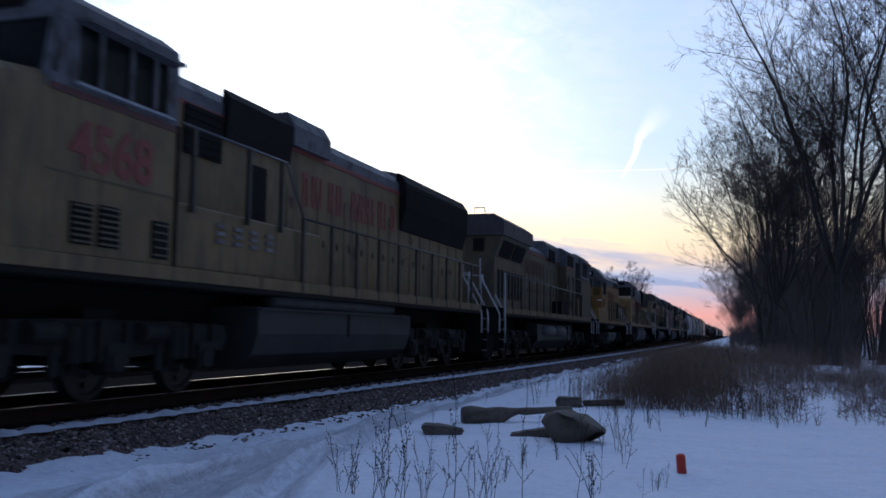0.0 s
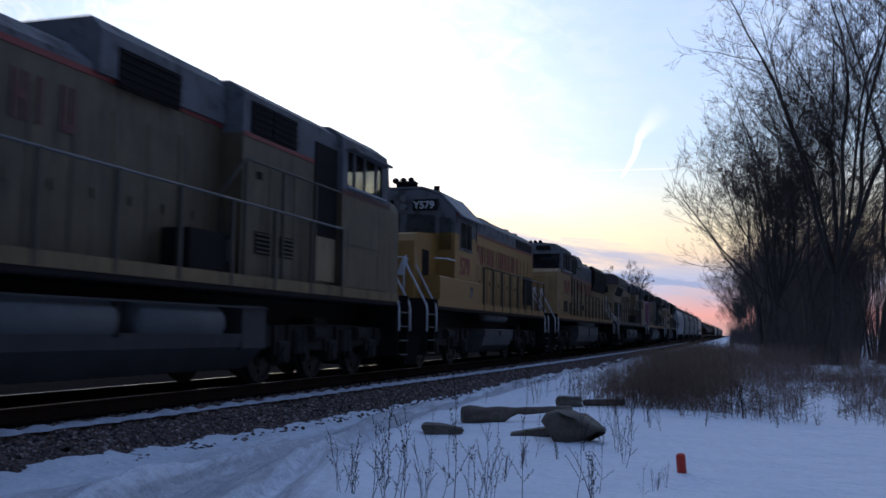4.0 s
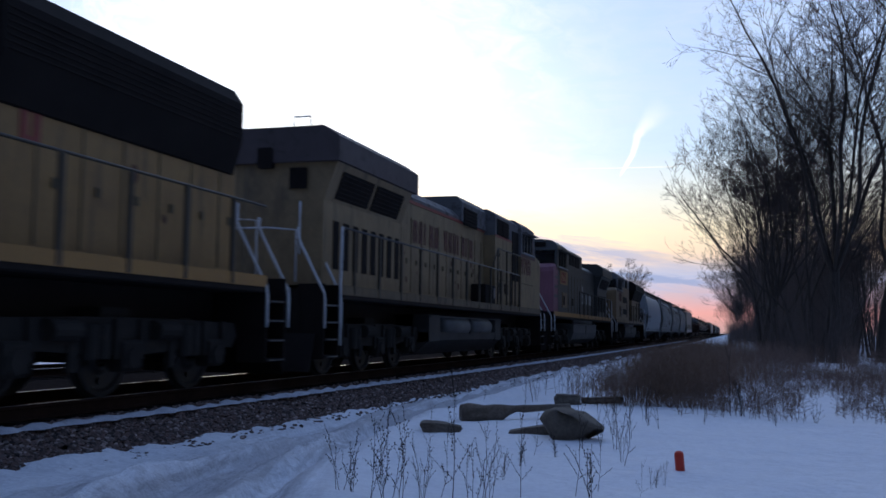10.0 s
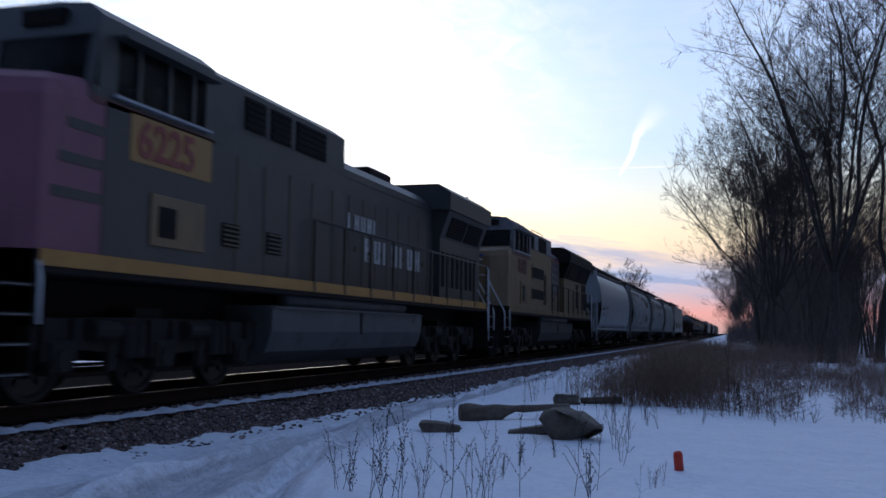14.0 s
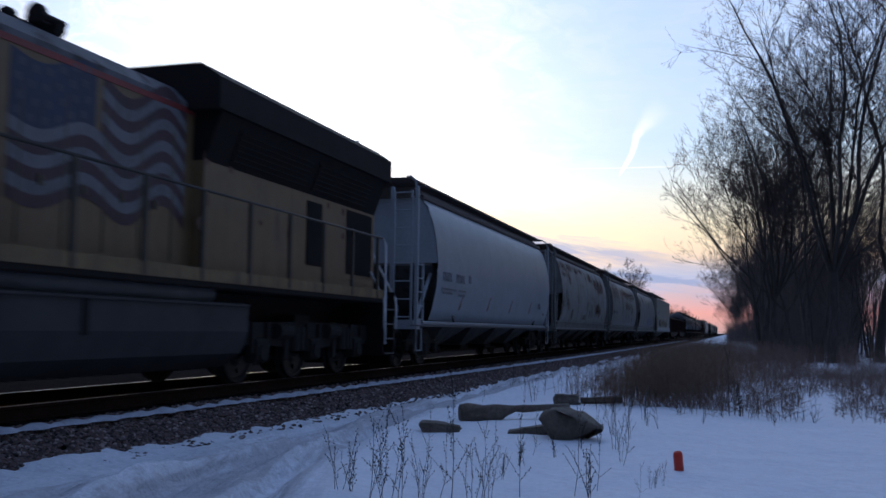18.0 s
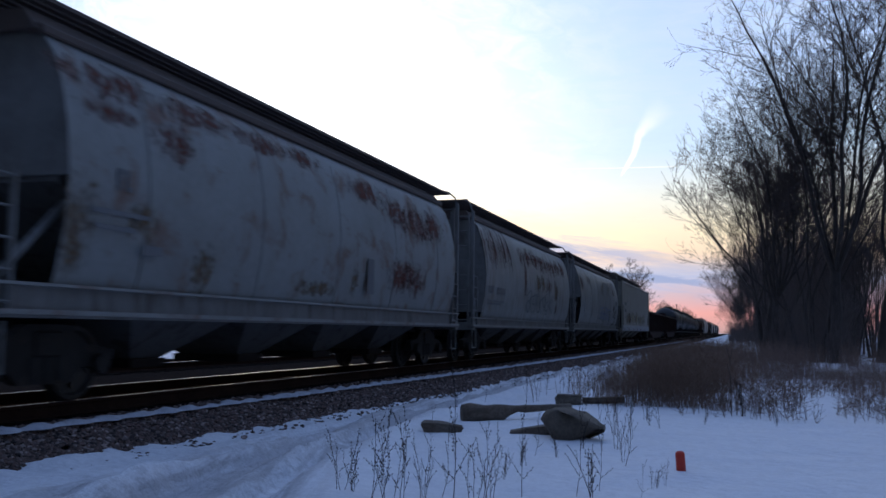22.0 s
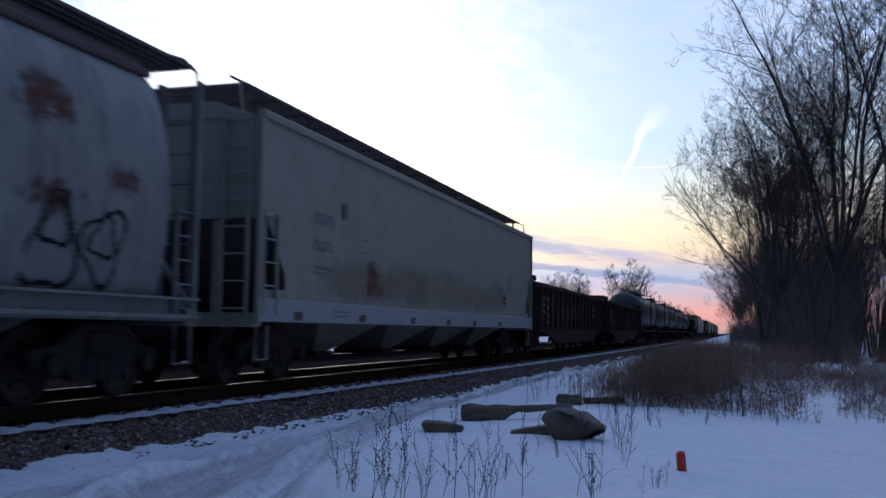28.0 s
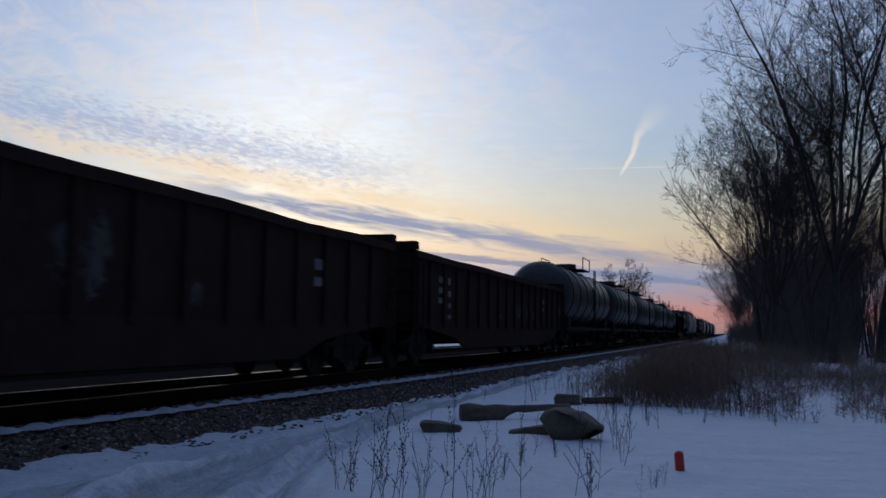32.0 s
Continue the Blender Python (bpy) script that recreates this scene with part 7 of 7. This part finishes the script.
def bare_tree(seed, height, label, fork=4.0, limbs=6, spread=0.6, r=0.3, stems=1, pull=(0.0, 0.0), group="bare trees by the line"):
    """A leafless tree: one or more stems that fork into arching limbs."""
    rng = random.Random(seed)
    CROWN[:] = (height * 0.44, height * 0.52, height * 0.47)
    wood, twigs = Sticks(), Sticks()
    for s in range(stems):
        a = 2 * math.pi * s / stems + rng.uniform(-0.4, 0.4)
        p = Vector((math.cos(a), math.sin(a), 0)) * (0.45 if stems > 1 else 0.0) + Vector((0, 0, -0.25))
        d = Vector((math.cos(a) * 0.16 * (stems > 1) + pull[0] * 2, math.sin(a) * 0.16 * (stems > 1) + pull[1] * 2, 1)).normalized()
        rr = r * rng.uniform(0.75, 1.0)
        m = 5
        for i in range(m):
            q = p + d * fork / m
            wood.stick(p, q, rr * (1.25 if i == 0 else 1.0), rr * 0.95, 9)
            p, rr = q, rr * 0.95
            d = (d + Vector((rng.gauss(0, 0.05), rng.gauss(0, 0.05), 0))).normalized()
        count = max(2, limbs // stems)
        turn = rng.uniform(0, 6.28)
        for j in range(count):
            an = turn + 2 * math.pi * j / count + rng.uniform(-0.3, 0.3)
            lean = spread * rng.uniform(0.45, 1.15) if j else spread * 0.2
            nd = (d + Vector((math.cos(an) * lean, math.sin(an) * lean, 0))).normalized()
            grow(wood, twigs, p - d * rng.uniform(0.0, 0.2) * fork, nd, (height - fork) * rng.uniform(0.78, 1.02), rr * rng.uniform(0.36, 0.52), 0, rng, pull)
    root = thing("bare_tree", label, "tree", group)
    raw("trunk", wood.v, wood.f, BARK, root)
    raw("crown", twigs.v, twigs.f, TWIG_DARK, root, "leafless twigs")
    return root


def on_ground(x, y):
    return ground_height(x, y)


def tree_line():
    kinds = [bare_tree(11, 22.0, "tall leafless tree with arching grey limbs", 4.6, 7, 0.55, 0.33),
             bare_tree(23, 15.5, "leafless many-stemmed tree at the edge of the snow", 3.2, 8, 0.42, 0.15, 4, (-0.012, 0.0)),
             bare_tree(37, 22.0, "tall leafless tree leaning towards the line", 4.2, 6, 0.45, 0.32, 1, (-0.012, 0.0))]
    # x, y, size, kind, turn
    spots = [(5.0, 52.0, 1.08, 0, 1.2), (7.4, 54.0, 1.15, 2, 2.2), (4.0, 53.9, 1.12, 1, 4.34), (8.5, 64.6, 0.71, 1, 2.91), (2.5, 68.0, 1.18, 1, 3.2), (10.1, 45.0, 0.61, 0, 4.35), (14.1, 47.8, 1.18, 2, 0.16), (12.2, 70.0, 0.83, 1, 1.37), (7.1, 64.4, 0.6, 1, 4.69), (1.9, 62.0, 0.88, 2, 2.43), (2.3, 56.5, 0.76, 0, 2.6), (3.4, 80, 0.85, 1, 0.5), (9.0, 84, 0.6, 0, 4.0),
             (3.2, 104, 1.0, 1, 3.0), (5.4, 118, 0.65, 2, 0.6), (3.0, 132, 1.1, 1, 4.4), (5.4, 150, 0.75, 0, 5.1), (2.9, 165, 1.2, 1, 2.4), (2.8, 200, 1.2, 1, 0.9),
             (4.0, 225, 0.85, 0, 3.5), (2.6, 250, 1.2, 1, 5.6), (2.4, 310, 1.2, 1, 1.2), (2.6, 370, 0.9, 0, 0.2), (0.2, 430, 1.2, 1, 3.9), (2.5, 520, 1.0, 0, 2.9)]
    used = set()
    for x, y, s, k, turn in spots:
        m = Matrix.Translation((x, y, on_ground(x, y) - 0.05)) @ Matrix.Rotation(turn, 4, "Z")
        ob = kinds[k] if k not in used else copy_thing(kinds[k], m)
        used.add(k)
        ob.matrix_basis = m
        ob.scale = (s, s, s)
    FINE[0] = 1.7
    far = bare_tree(51, 16, "leafless tree in the fields beyond the railway", 3.0, 7, 0.8, 0.3)
    for i, (x, y, s) in enumerate(((-28, 255, 1.40), (-43, 258, 1.25), (-48, 272, 1.25), (-33, 520, 1.25), (-37, 530, 1.2), (-28, 560, 1.1))):
        m = Matrix.Translation((x, y, -0.6)) @ Matrix.Rotation(i * 1.3, 4, "Z")
        ob = far if i == 0 else copy_thing(far, m)
        ob.matrix_basis = m
        ob.scale = (s, s, s)


tree_line()


def undergrowth():
    """Saplings and brush filling the foot of the tree line."""
    rng = random.Random(9)
    st = Sticks()
    for _ in range(9000):
        y = 46 + 320 * rng.random() ** 1.7
        x = rng.uniform(1.9, 30.0) if y < 90 else rng.uniform(-0.4, 22.0)
        h = rng.uniform(1.0, 4.2)
        if x > 0.116 * y and rng.random() < 0.95:
            continue
        p = Vector((x, y, GROUND - 0.1))
        d = Vector((rng.gauss(0, 0.16), rng.gauss(0, 0.16), 1)).normalized()
        q = p + d * h * 0.5
        e = q + (d + Vector((rng.gauss(0, 0.2), rng.gauss(0, 0.2), 0.2))).normalized() * h * 0.5
        r = rng.uniform(0.008, 0.022)
        st.stick(p, q, r, r * 0.7)
        st.stick(q, e, r * 0.7, r * 0.2)
        for _ in range(7):
            u = rng.uniform(0.3, 1.0)
            b = p.lerp(e, u)
            st.stick(b, b + Vector((rng.gauss(0, 0.35), rng.gauss(0, 0.35), rng.uniform(0.1, 0.7))), r * 0.4, 0.003)
    return tagged(raw("undergrowth", st.v, st.f, BRUSH), "dense leafless saplings and brush under the trees", "brush", kind="stuff")


undergrowth()


def far_wood():
    """The depth of the wood behind the first trees: thin stems and branches."""
    rng = random.Random(31)
    st = Sticks()
    for _ in range(4600):
        y = rng.uniform(68, 260)
        x = rng.uniform(0.02 * y + 1.0, 0.17 * y + 3)
        h = y * (0.03 + 0.16 * rng.random() ** 2.2)
        h = min(h, 19.0) * (1.0 if x > 0.05 * y else 0.55 + 9.0 * x / y)
        if x > 0.118 * y and rng.random() < (0.55 if h > 0.12 * y else 0.96):
            continue
        p = Vector((x, y, GROUND - 0.1))
        d = Vector((rng.gauss(0, 0.10), rng.gauss(0, 0.10), 1)).normalized()
        e = p + d * h
        r = rng.uniform(0.02, 0.065)
        st.stick(p, e, r, 0.01)
        for _ in range(12):
            b = p.lerp(e, rng.uniform(0.15 if x < 0.118 * y else 0.55, 1.0))
            t = b + Vector((rng.gauss(0, 0.8), rng.gauss(0, 0.8), rng.uniform(0.3, 1.6)))
            st.stick(b, t, 0.02, 0.008)
            st.stick(t, t + Vector((rng.gauss(0, 0.5), rng.gauss(0, 0.5), rng.uniform(0.1, 0.8))), 0.01, 0.005)
    return tagged(raw("far_wood", st.v, st.f, BRUSH), "dense leafless wood behind the first trees", "wood", kind="stuff")


far_wood()


def thicket():
    """Brown dead weeds massed beside the line."""
    rng = random.Random(17)
    st = Sticks()
    for _ in range(4300):
        y = 18.5 + 45 * rng.random() ** 1.6
        mid = -1.35 - 0.018 * (y - 18)
        x = rng.gauss(mid, 0.55 + 0.012 * y)
        edge = noise.noise((x * 1.2, y * 0.4, 0.0))
        h = rng.uniform(0.5, 1.12) * (1.0 + 0.35 * edge) * (0.7 if x < mid - 0.5 else 1.0)
        p = Vector((x, y, on_ground(x, y) - 0.03))
        d = Vector((rng.gauss(0, 0.14), rng.gauss(0, 0.14), 1)).normalized()
        e = p + d * h
        r = rng.uniform(0.003, 0.006)
        st.stick(p, e, r, r * 0.4)
        for _ in range(5):
            b = p.lerp(e, rng.uniform(0.3, 1.0))
            st.stick(b, b + Vector((rng.gauss(0, 0.14), rng.gauss(0, 0.14), rng.uniform(0.05, 0.28))), 0.0032, 0.0015)
    return tagged(raw("dead_weed_thicket", st.v, st.f, DRY), "thick clump of brown dead weeds standing in snow", "weeds", kind="stuff")


thicket()


def field_weeds():
    """Sparse stalks in the snow and a denser belt before the trees."""
    rng = random.Random(21)
    st = Sticks()
    for i in range(13500):
        if i < 3900:
            y = rng.uniform(16.8, 34)
            x = rng.uniform(-1.0, 8.5)
            if noise.noise((x * 0.9, y * 0.3, 5.0)) < -0.2:
                continue
            h = rng.uniform(0.15, 0.6)
        else:
            y = rng.uniform(31, 60)
            x = rng.uniform(-0.8, 16.0)
            if x > 3.0 and noise.noise((x * 0.45, y * 0.16, 2.0)) < -0.08 or x > 0.117 * y and y > 36 and rng.random() < 0.8:
                continue
            h = rng.uniform(0.4, 1.0) * (1.1 + 0.8 * noise.noise((x * 0.5, y * 0.2, 9.0)))
        p = Vector((x, y, on_ground(x, y) - 0.03))
        d = Vector((rng.gauss(0, 0.16), rng.gauss(0, 0.16), 1)).normalized()
        e = p + d * h
        st.stick(p, e, 0.0036, 0.0018)
        for _ in range(7):
            b = p.lerp(e, rng.uniform(0.15, 1.0))
            st.stick(b, b + Vector((rng.gauss(0, 0.11), rng.gauss(0, 0.11), rng.uniform(0.0, 0.16))), 0.003, 0.0015)
    return tagged(raw("field_weeds", st.v, st.f, DRY_PALE), "thin dry stalks poking through the snow", "weeds", kind="stuff")


field_weeds()


def weed_plant(seed, h, stems):
    """A dark dry weed: forked stalks with seed buds."""
    rng = random.Random(seed)
    root = thing("dried_weed", "dark dried weed with seed buds standing in the snow", "weed", "weeds in the foreground")
    for _ in range(stems):
        st = Sticks()
        p = Vector((rng.gauss(0, 0.03), rng.gauss(0, 0.03), -0.03))
        d = Vector((rng.gauss(0, 0.2), rng.gauss(0, 0.2), 1)).normalized()
        hh = h * rng.uniform(0.75, 1.1)
        r = 0.0036
        for i in range(6):
            q = p + d * hh / 6
            st.stick(p, q, r, r * 0.85, 4)
            if i > 0:
                for _ in range(1 if rng.random() < 0.8 else 2):
                    b = p.lerp(q, rng.random())
                    tip = b + (d + Vector((rng.gauss(0, 0.42), rng.gauss(0, 0.42), 0.15))).normalized() * hh * rng.uniform(0.12, 0.34)
                    st.stick(b, tip, r * 0.6, 0.0017)
                    n = int((tip - b).length / 0.034)
                    for j in range(1, n + 1):
                        st.bud(b.lerp(tip, j / n) + Vector((rng.gauss(0, 0.006), rng.gauss(0, 0.006), 0)), rng.uniform(0.004, 0.009))
            if i > 2:
                for j in range(3):
                    st.bud(p.lerp(q, (j + 0.5) / 3) + Vector((rng.gauss(0, 0.008), rng.gauss(0, 0.008), 0)), rng.uniform(0.004, 0.008))
            p, r = q, r * 0.85
            d = (d + Vector((rng.gauss(0, 0.08), rng.gauss(0, 0.08), 0.05))).normalized()
        raw("stem", st.v, st.f, DARK_STALK, root)
    return root


def near_weeds():
    kinds = [weed_plant(1, 0.8, 2), weed_plant(2, 0.65, 3), weed_plant(3, 0.9, 1), weed_plant(4, 0.45, 4)]
    # x, y, size, kind
    spots = [(-3.07, 7.3, 0.75, 1), (-3.0, 7.35, 0.85, 3), (-2.72, 7.1, 0.95, 0), (-2.66, 7.33, 0.9, 1), (-2.51, 7.25, 1.0, 0), (-2.46, 7.53, 0.8, 1), (-2.37, 7.71, 0.7, 2), (-2.2, 7.63, 1.15, 2),
             (-2.0, 7.32, 0.8, 1), (-1.95, 7.73, 0.85, 0), (-1.9, 7.6, 0.75, 1), (-2.06, 8.77, 0.6, 3), (-2.1, 9.72, 0.6, 3), (-2.15, 10.53, 0.6, 2), (-1.89, 10.49, 0.65, 3), (-1.32, 8.11, 0.9, 2),
             (-1.17, 8.46, 0.75, 2), (-1.36, 11.49, 0.9, 1), (-1.11, 10.12, 0.8, 2), (-0.77, 8.19, 0.35, 2), (-0.67, 8.88, 0.4, 3), (-0.6, 9.0, 0.35, 1), (-3.58, 11.14, 0.5, 2), (-3.14, 10.75, 0.5, 0),
             (-5.08, 22.45, 0.7, 2), (-4.35, 20.65, 0.8, 0), (-4.39, 22.8, 0.9, 2), (-1.71, 11.35, 0.8, 3), (-1.36, 15.68, 0.9, 1), (-0.43, 15.6, 0.5, 3), (0.0, 17.41, 1.35, 2), (0.64, 16.08, 0.6, 3),
             (1.29, 16.89, 0.6, 1), (-1.08, 14.39, 0.8, 0), (-1.55, 13.2, 0.9, 1), (-1.3, 12.6, 0.9, 0), (-3.9, 19.4, 0.8, 1), (-3.5, 21.0, 0.9, 0), (-2.9, 17.2, 0.7, 2), (-4.7, 18.2, 0.6, 2)]
    rng = random.Random(2)
    spots += [(x + rng.uniform(-0.22, 0.22), y + rng.uniform(-0.2, 0.35), s * rng.uniform(0.7, 1.1), rng.randrange(4)) for x, y, s, k in spots[:34:3]]
    used = set()
    for x, y, s, k in spots:
        m = Matrix.Translation((x, y, on_ground(x, y))) @ Matrix.Rotation(rng.uniform(0, 6.28), 4, "Z")
        ob = kinds[k] if k not in used else copy_thing(kinds[k], m)
        used.add(k)
        ob.matrix_basis = m
        ob.scale = (s, s, s)


near_weeds()


# ---- things in the snow ----
OLD_WOOD = surface("weathered_brown_timber", (0.17, 0.125, 0.09), (0.24, 0.20, 0.16), dirt=(0.07, 0.055, 0.04), dirt_amount=0.4, streak=True, rough=0.92, scale=8, grain=0.3, bump=0.6)


def slab(name, label, size, at, turn, seed, mat=TIMBER, cut=0.3, taper=0.0):
    """A broken, rounded lump of concrete or timber, half sunk."""
    bm = bmesh.new()
    bmesh.ops.create_cube(bm, size=1.0)
    bmesh.ops.subdivide_edges(bm, edges=bm.edges, cuts=5, use_grid_fill=True)
    for v in bm.verts:
        n0 = v.co.copy()
        rnd = n0.normalized() * 0.56
        v.co = n0.lerp(rnd, cut)
        w = noise.noise_vector(n0 * 2.2 + Vector((seed, 0, 0)))
        v.co += w * 0.10 + noise.noise_vector(n0 * 6.0 + Vector((seed, 3, 0))) * 0.035
        k = 1.0 - taper * n0.x
        v.co = Vector((v.co.x * size[0], v.co.y * size[1] * k, v.co.z * size[2] * k))
    me = bpy.data.meshes.new(name)
    bm.to_mesh(me)
    bm.free()
    me.materials.append(mat)
    ob = new(name, me)
    ob.matrix_basis = pose(*at, *turn)
    return tagged(ob, label, "debris", "debris in the snow")


slab("timber_baulk", "short brown broken timber baulk lying in snow", (0.52, 0.26, 0.17), (-3.80, 12.5, GROUND + 0.07), (0, -3, 12), 1, OLD_WOOD, 0.12, 1.0)


def log(label, length, r0, r1, at, turn, seed):
    """A sawn log, thick at the butt and thin at the far end, weathered and uneven."""
    bm = bmesh.new()
    k, rings = 18, []
    for i in range(15):
        u = i / 14
        r = (r1 + (r0 - r1) * max(0.0, min(1.0, (0.50 - u) / 0.22)) ** 1.1) * (1 + 0.10 * math.sin(u * 23))
        r *= 0.86 if i == 0 else 1.0
        rise = (r0 - r) * 0.75
        bend = 0.03 * math.sin(u * 5 + seed)
        rings.append([(u * length, r * 1.15 * math.cos(2 * math.pi * j / k) * (1 + 0.14 * noise.noise((j * 0.7, u * 6, seed))) + bend, rise + r * math.sin(2 * math.pi * j / k) * (1 + 0.22 * noise.noise((j * 0.6, u * 7, seed + 9)))) for j in range(k)])
    loft(bm, rings)
    bmesh.ops.recalc_face_normals(bm, faces=bm.faces)
    ob = smooth(part("log", bm, OLD_WOOD))
    for poly in ob.data.polygons:
        poly.use_smooth = len(poly.vertices) == 4
    ob.matrix_basis = pose(*at, *turn)
    return tagged(ob, label, "log", "debris in the snow")


def boulder(label, at, turn):
    """A flat-topped lump that slopes to one side, hollow underneath at the front."""
    outline = ((-0.37, 0.17), (-0.31, 0.235), (-0.16, 0.25), (-0.02, 0.235), (0.12, 0.18), (0.28, 0.09), (0.39, 0.01), (0.37, -0.05), (0.24, -0.12), (0.06, -0.20), (-0.12, -0.20), (-0.24, -0.12), (-0.34, 0.0), (-0.40, 0.08))
    bm = bmesh.new()
    rings = []
    for i in range(11):
        u = i / 10 * 2 - 1
        sc = 0.55 + 0.45 * math.sqrt(1 - (0.94 * u) ** 2)
        ring = []
        for x, z in outline:
            y = 0.30 * u
            if u < 0 and z < 0.06 and x > -0.05:
                y += 0.52 * -u * min(1.0, (0.06 - z) * 9)
            d = noise.noise_vector(Vector((x * 4, y * 4, z * 4))) * 0.05
            ring.append((x * sc + d.x, y + d.y, z * (0.75 + 0.25 * sc) + d.z))
        rings.append(ring)
    loft(bm, rings)
    bmesh.ops.recalc_face_normals(bm, faces=bm.faces)
    ob = smooth(part("boulder", bm, TIMBER))
    ob.matrix_basis = pose(*at, *turn)
    return tagged(ob, label, "debris", "debris in the snow")


log("long grey log, thick at its sawn butt, half sunk in snow", 1.75, 0.155, 0.055, (-4.02, 14.2, GROUND + 0.11), (0, -1.5, 26), 2)
boulder("large grey lump with a flat top and a dark hollow", (-1.97, 12.2, GROUND + 0.19), (0, 0, -6))
slab("timber_baulk", "thin grey timber leaning into the snow", (0.62, 0.26, 0.13), (-2.55, 12.6, GROUND + 0.08), (0, -10, 8), 5, OLD_WOOD, 0.15)
slab("concrete_block", "small grey concrete block beyond the timbers", (0.46, 0.36, 0.20), (-3.1, 18.6, GROUND + 0.09), (0, 0, 25), 6)
slab("timber_baulk", "grey timber at the foot of the dead weeds", (0.8, 0.3, 0.12), (-2.5, 19.2, GROUND + 0.06), (0, -3, 12), 7, OLD_WOOD, 0.15)


def marker():
    root = thing("marker_stake", "short red plastic marker stake in the snow", "marker")
    bm = bmesh.new()
    loft(bm, [[(r * math.cos(2 * math.pi * j / 20), r * math.sin(2 * math.pi * j / 20), z) for j in range(20)] for r, z in ((0.048, -0.1), (0.048, 0.17), (0.046, 0.195), (0.036, 0.212), (0.015, 0.22))])
    smooth(part("cap", bm, RED_CAP, root))
    root.matrix_basis = pose(-0.52, 10.06, GROUND, 0, -4, 0)


marker()
ties()


# ---- vapour trails, far off in the sky ----
def vapour():
    """Thin sunlit ice cloud, fading out sideways and along the trail."""
    m = bpy.data.materials.new("sunlit_vapour")
    m.use_nodes = True
    m.node_tree.nodes.clear()
    n = Nodes(m.node_tree)
    body = n.add("ShaderNodeAttribute")
    body.attribute_name = "cover"
    pos = n.add("ShaderNodeNewGeometry").outputs["Position"]
    thin = n.math("MULTIPLY", body.outputs["Fac"], n.ramp(n.noise(pos, 0.02, 5.0, 0.6), ((0.25, 0.65), (0.6, 1.0))))
    e = n.add("ShaderNodeEmission", {"Color": (1.0, 0.90, 0.74, 1), "Strength": 1.5})
    t = n.add("ShaderNodeBsdfTransparent")
    mixed = n.add("ShaderNodeMixShader", {0: thin, 1: t.outputs[0], 2: e.outputs[0]})
    n.add("ShaderNodeOutputMaterial", {"Surface": mixed.outputs[0]})
    return m


VAPOUR = vapour()


def contrail(label, pts):
    """A soft ribbon through rows of azimuth left of the line, height and half width in degrees, and cover."""
    R, k = 3600.0, 9
    v, f, cover = [], [], []
    way = lambda a, e: Vector((-math.sin(radians(a)) * math.cos(radians(e)), math.cos(radians(a)) * math.cos(radians(e)), math.sin(radians(e))))
    for i, (az, el, w, c) in enumerate(pts):
        p, q = pts[max(i - 1, 0)], pts[min(i + 1, len(pts) - 1)]
        run = way(q[0], q[1]) - way(p[0], p[1])
        here = way(az, el)
        side = here.cross(run).normalized()
        for j in range(k):
            u = 2 * j / (k - 1) - 1
            v.append(tuple((here + side * radians(w) * u) * R))
            cover.append(c * (1 - u * u) ** 1.5)
    for i in range(len(pts) - 1):
        for j in range(k - 1):
            f.append((i * k + j, i * k + j + 1, (i + 1) * k + j + 1, (i + 1) * k + j))
    ob = raw("contrail", v, f, VAPOUR)
    at = ob.data.attributes.new("cover", "FLOAT", "POINT")
    at.data.foreach_set("value", cover)
    return tagged(ob, label, "contrail", "vapour trails", "structure")


contrail("short bright vapour trail in the evening sky", [(6.38, 9.2, 0.05, 0.0), (6.22, 9.5, 0.12, 0.8), (5.95, 9.95, 0.17, 0.95), (5.62, 10.5, 0.20, 0.95), (5.42, 11.1, 0.24, 0.85), (5.32, 11.6, 0.30, 0.7), (5.0, 12.1, 0.45, 0.38), (4.4, 12.7, 0.75, 0.22), (3.6, 13.6, 0.9, 0.0)])
contrail("thin vapour trail high in the evening sky", [(28.9, 19.9, 0.07, 1.0), (28.7, 18.4, 0.08, 1.0), (28.4, 17.0, 0.07, 1.0), (28.1, 15.5, 0.04, 0.5)])
contrail("faint level vapour trail", [(11.5, 9.7, 0.03, 0.0), (9.6, 9.75, 0.04, 0.25), (6.8, 9.76, 0.045, 0.4), (4.6, 9.77, 0.045, 0.45), (3.0, 9.77, 0.045, 0.4)])
contrail("faint slanting vapour trail", [(27.6, 13.9, 0.08, 0.0), (25.4, 12.7, 0.10, 0.35), (23.0, 11.3, 0.08, 0.5), (20.6, 9.95, 0.05, 0.4), (19.0, 9.1, 0.03, 0.0)])
contrail("short bright vapour trail low in the sky", [(17.5, 7.85, 0.02, 0.0), (17.1, 7.6, 0.06, 0.8), (16.75, 7.35, 0.06, 0.8), (16.45, 7.15, 0.02, 0.0)])
contrail("broad faded vapour trail", [(28.0, 19.9, 0.5, 0.12), (24.5, 18.9, 0.55, 0.22), (21.5, 17.4, 0.4, 0.30), (20.0, 16.3, 0.4, 0.05), (17.0, 14.0, 0.5, 0.12), (13.0, 11.0, 0.6, 0.0)])


# ---- movement ----
def motions():
    times = [0.5 * i for i in range(65)]
    for ob, start in TRAIN:
        walk(ob, [(t, pose(-D, start - travel(t), 0.004)) for t in times])
    ticks = [i / 15 for i in range(481)]
    for ob, y, r in WHEELS[:NEAR_END]:
        walk(ob, [(t, Matrix.Translation((0, y, r)) @ Matrix.Rotation(travel(t) / r, 4, "X")) for t in ticks])


motions()
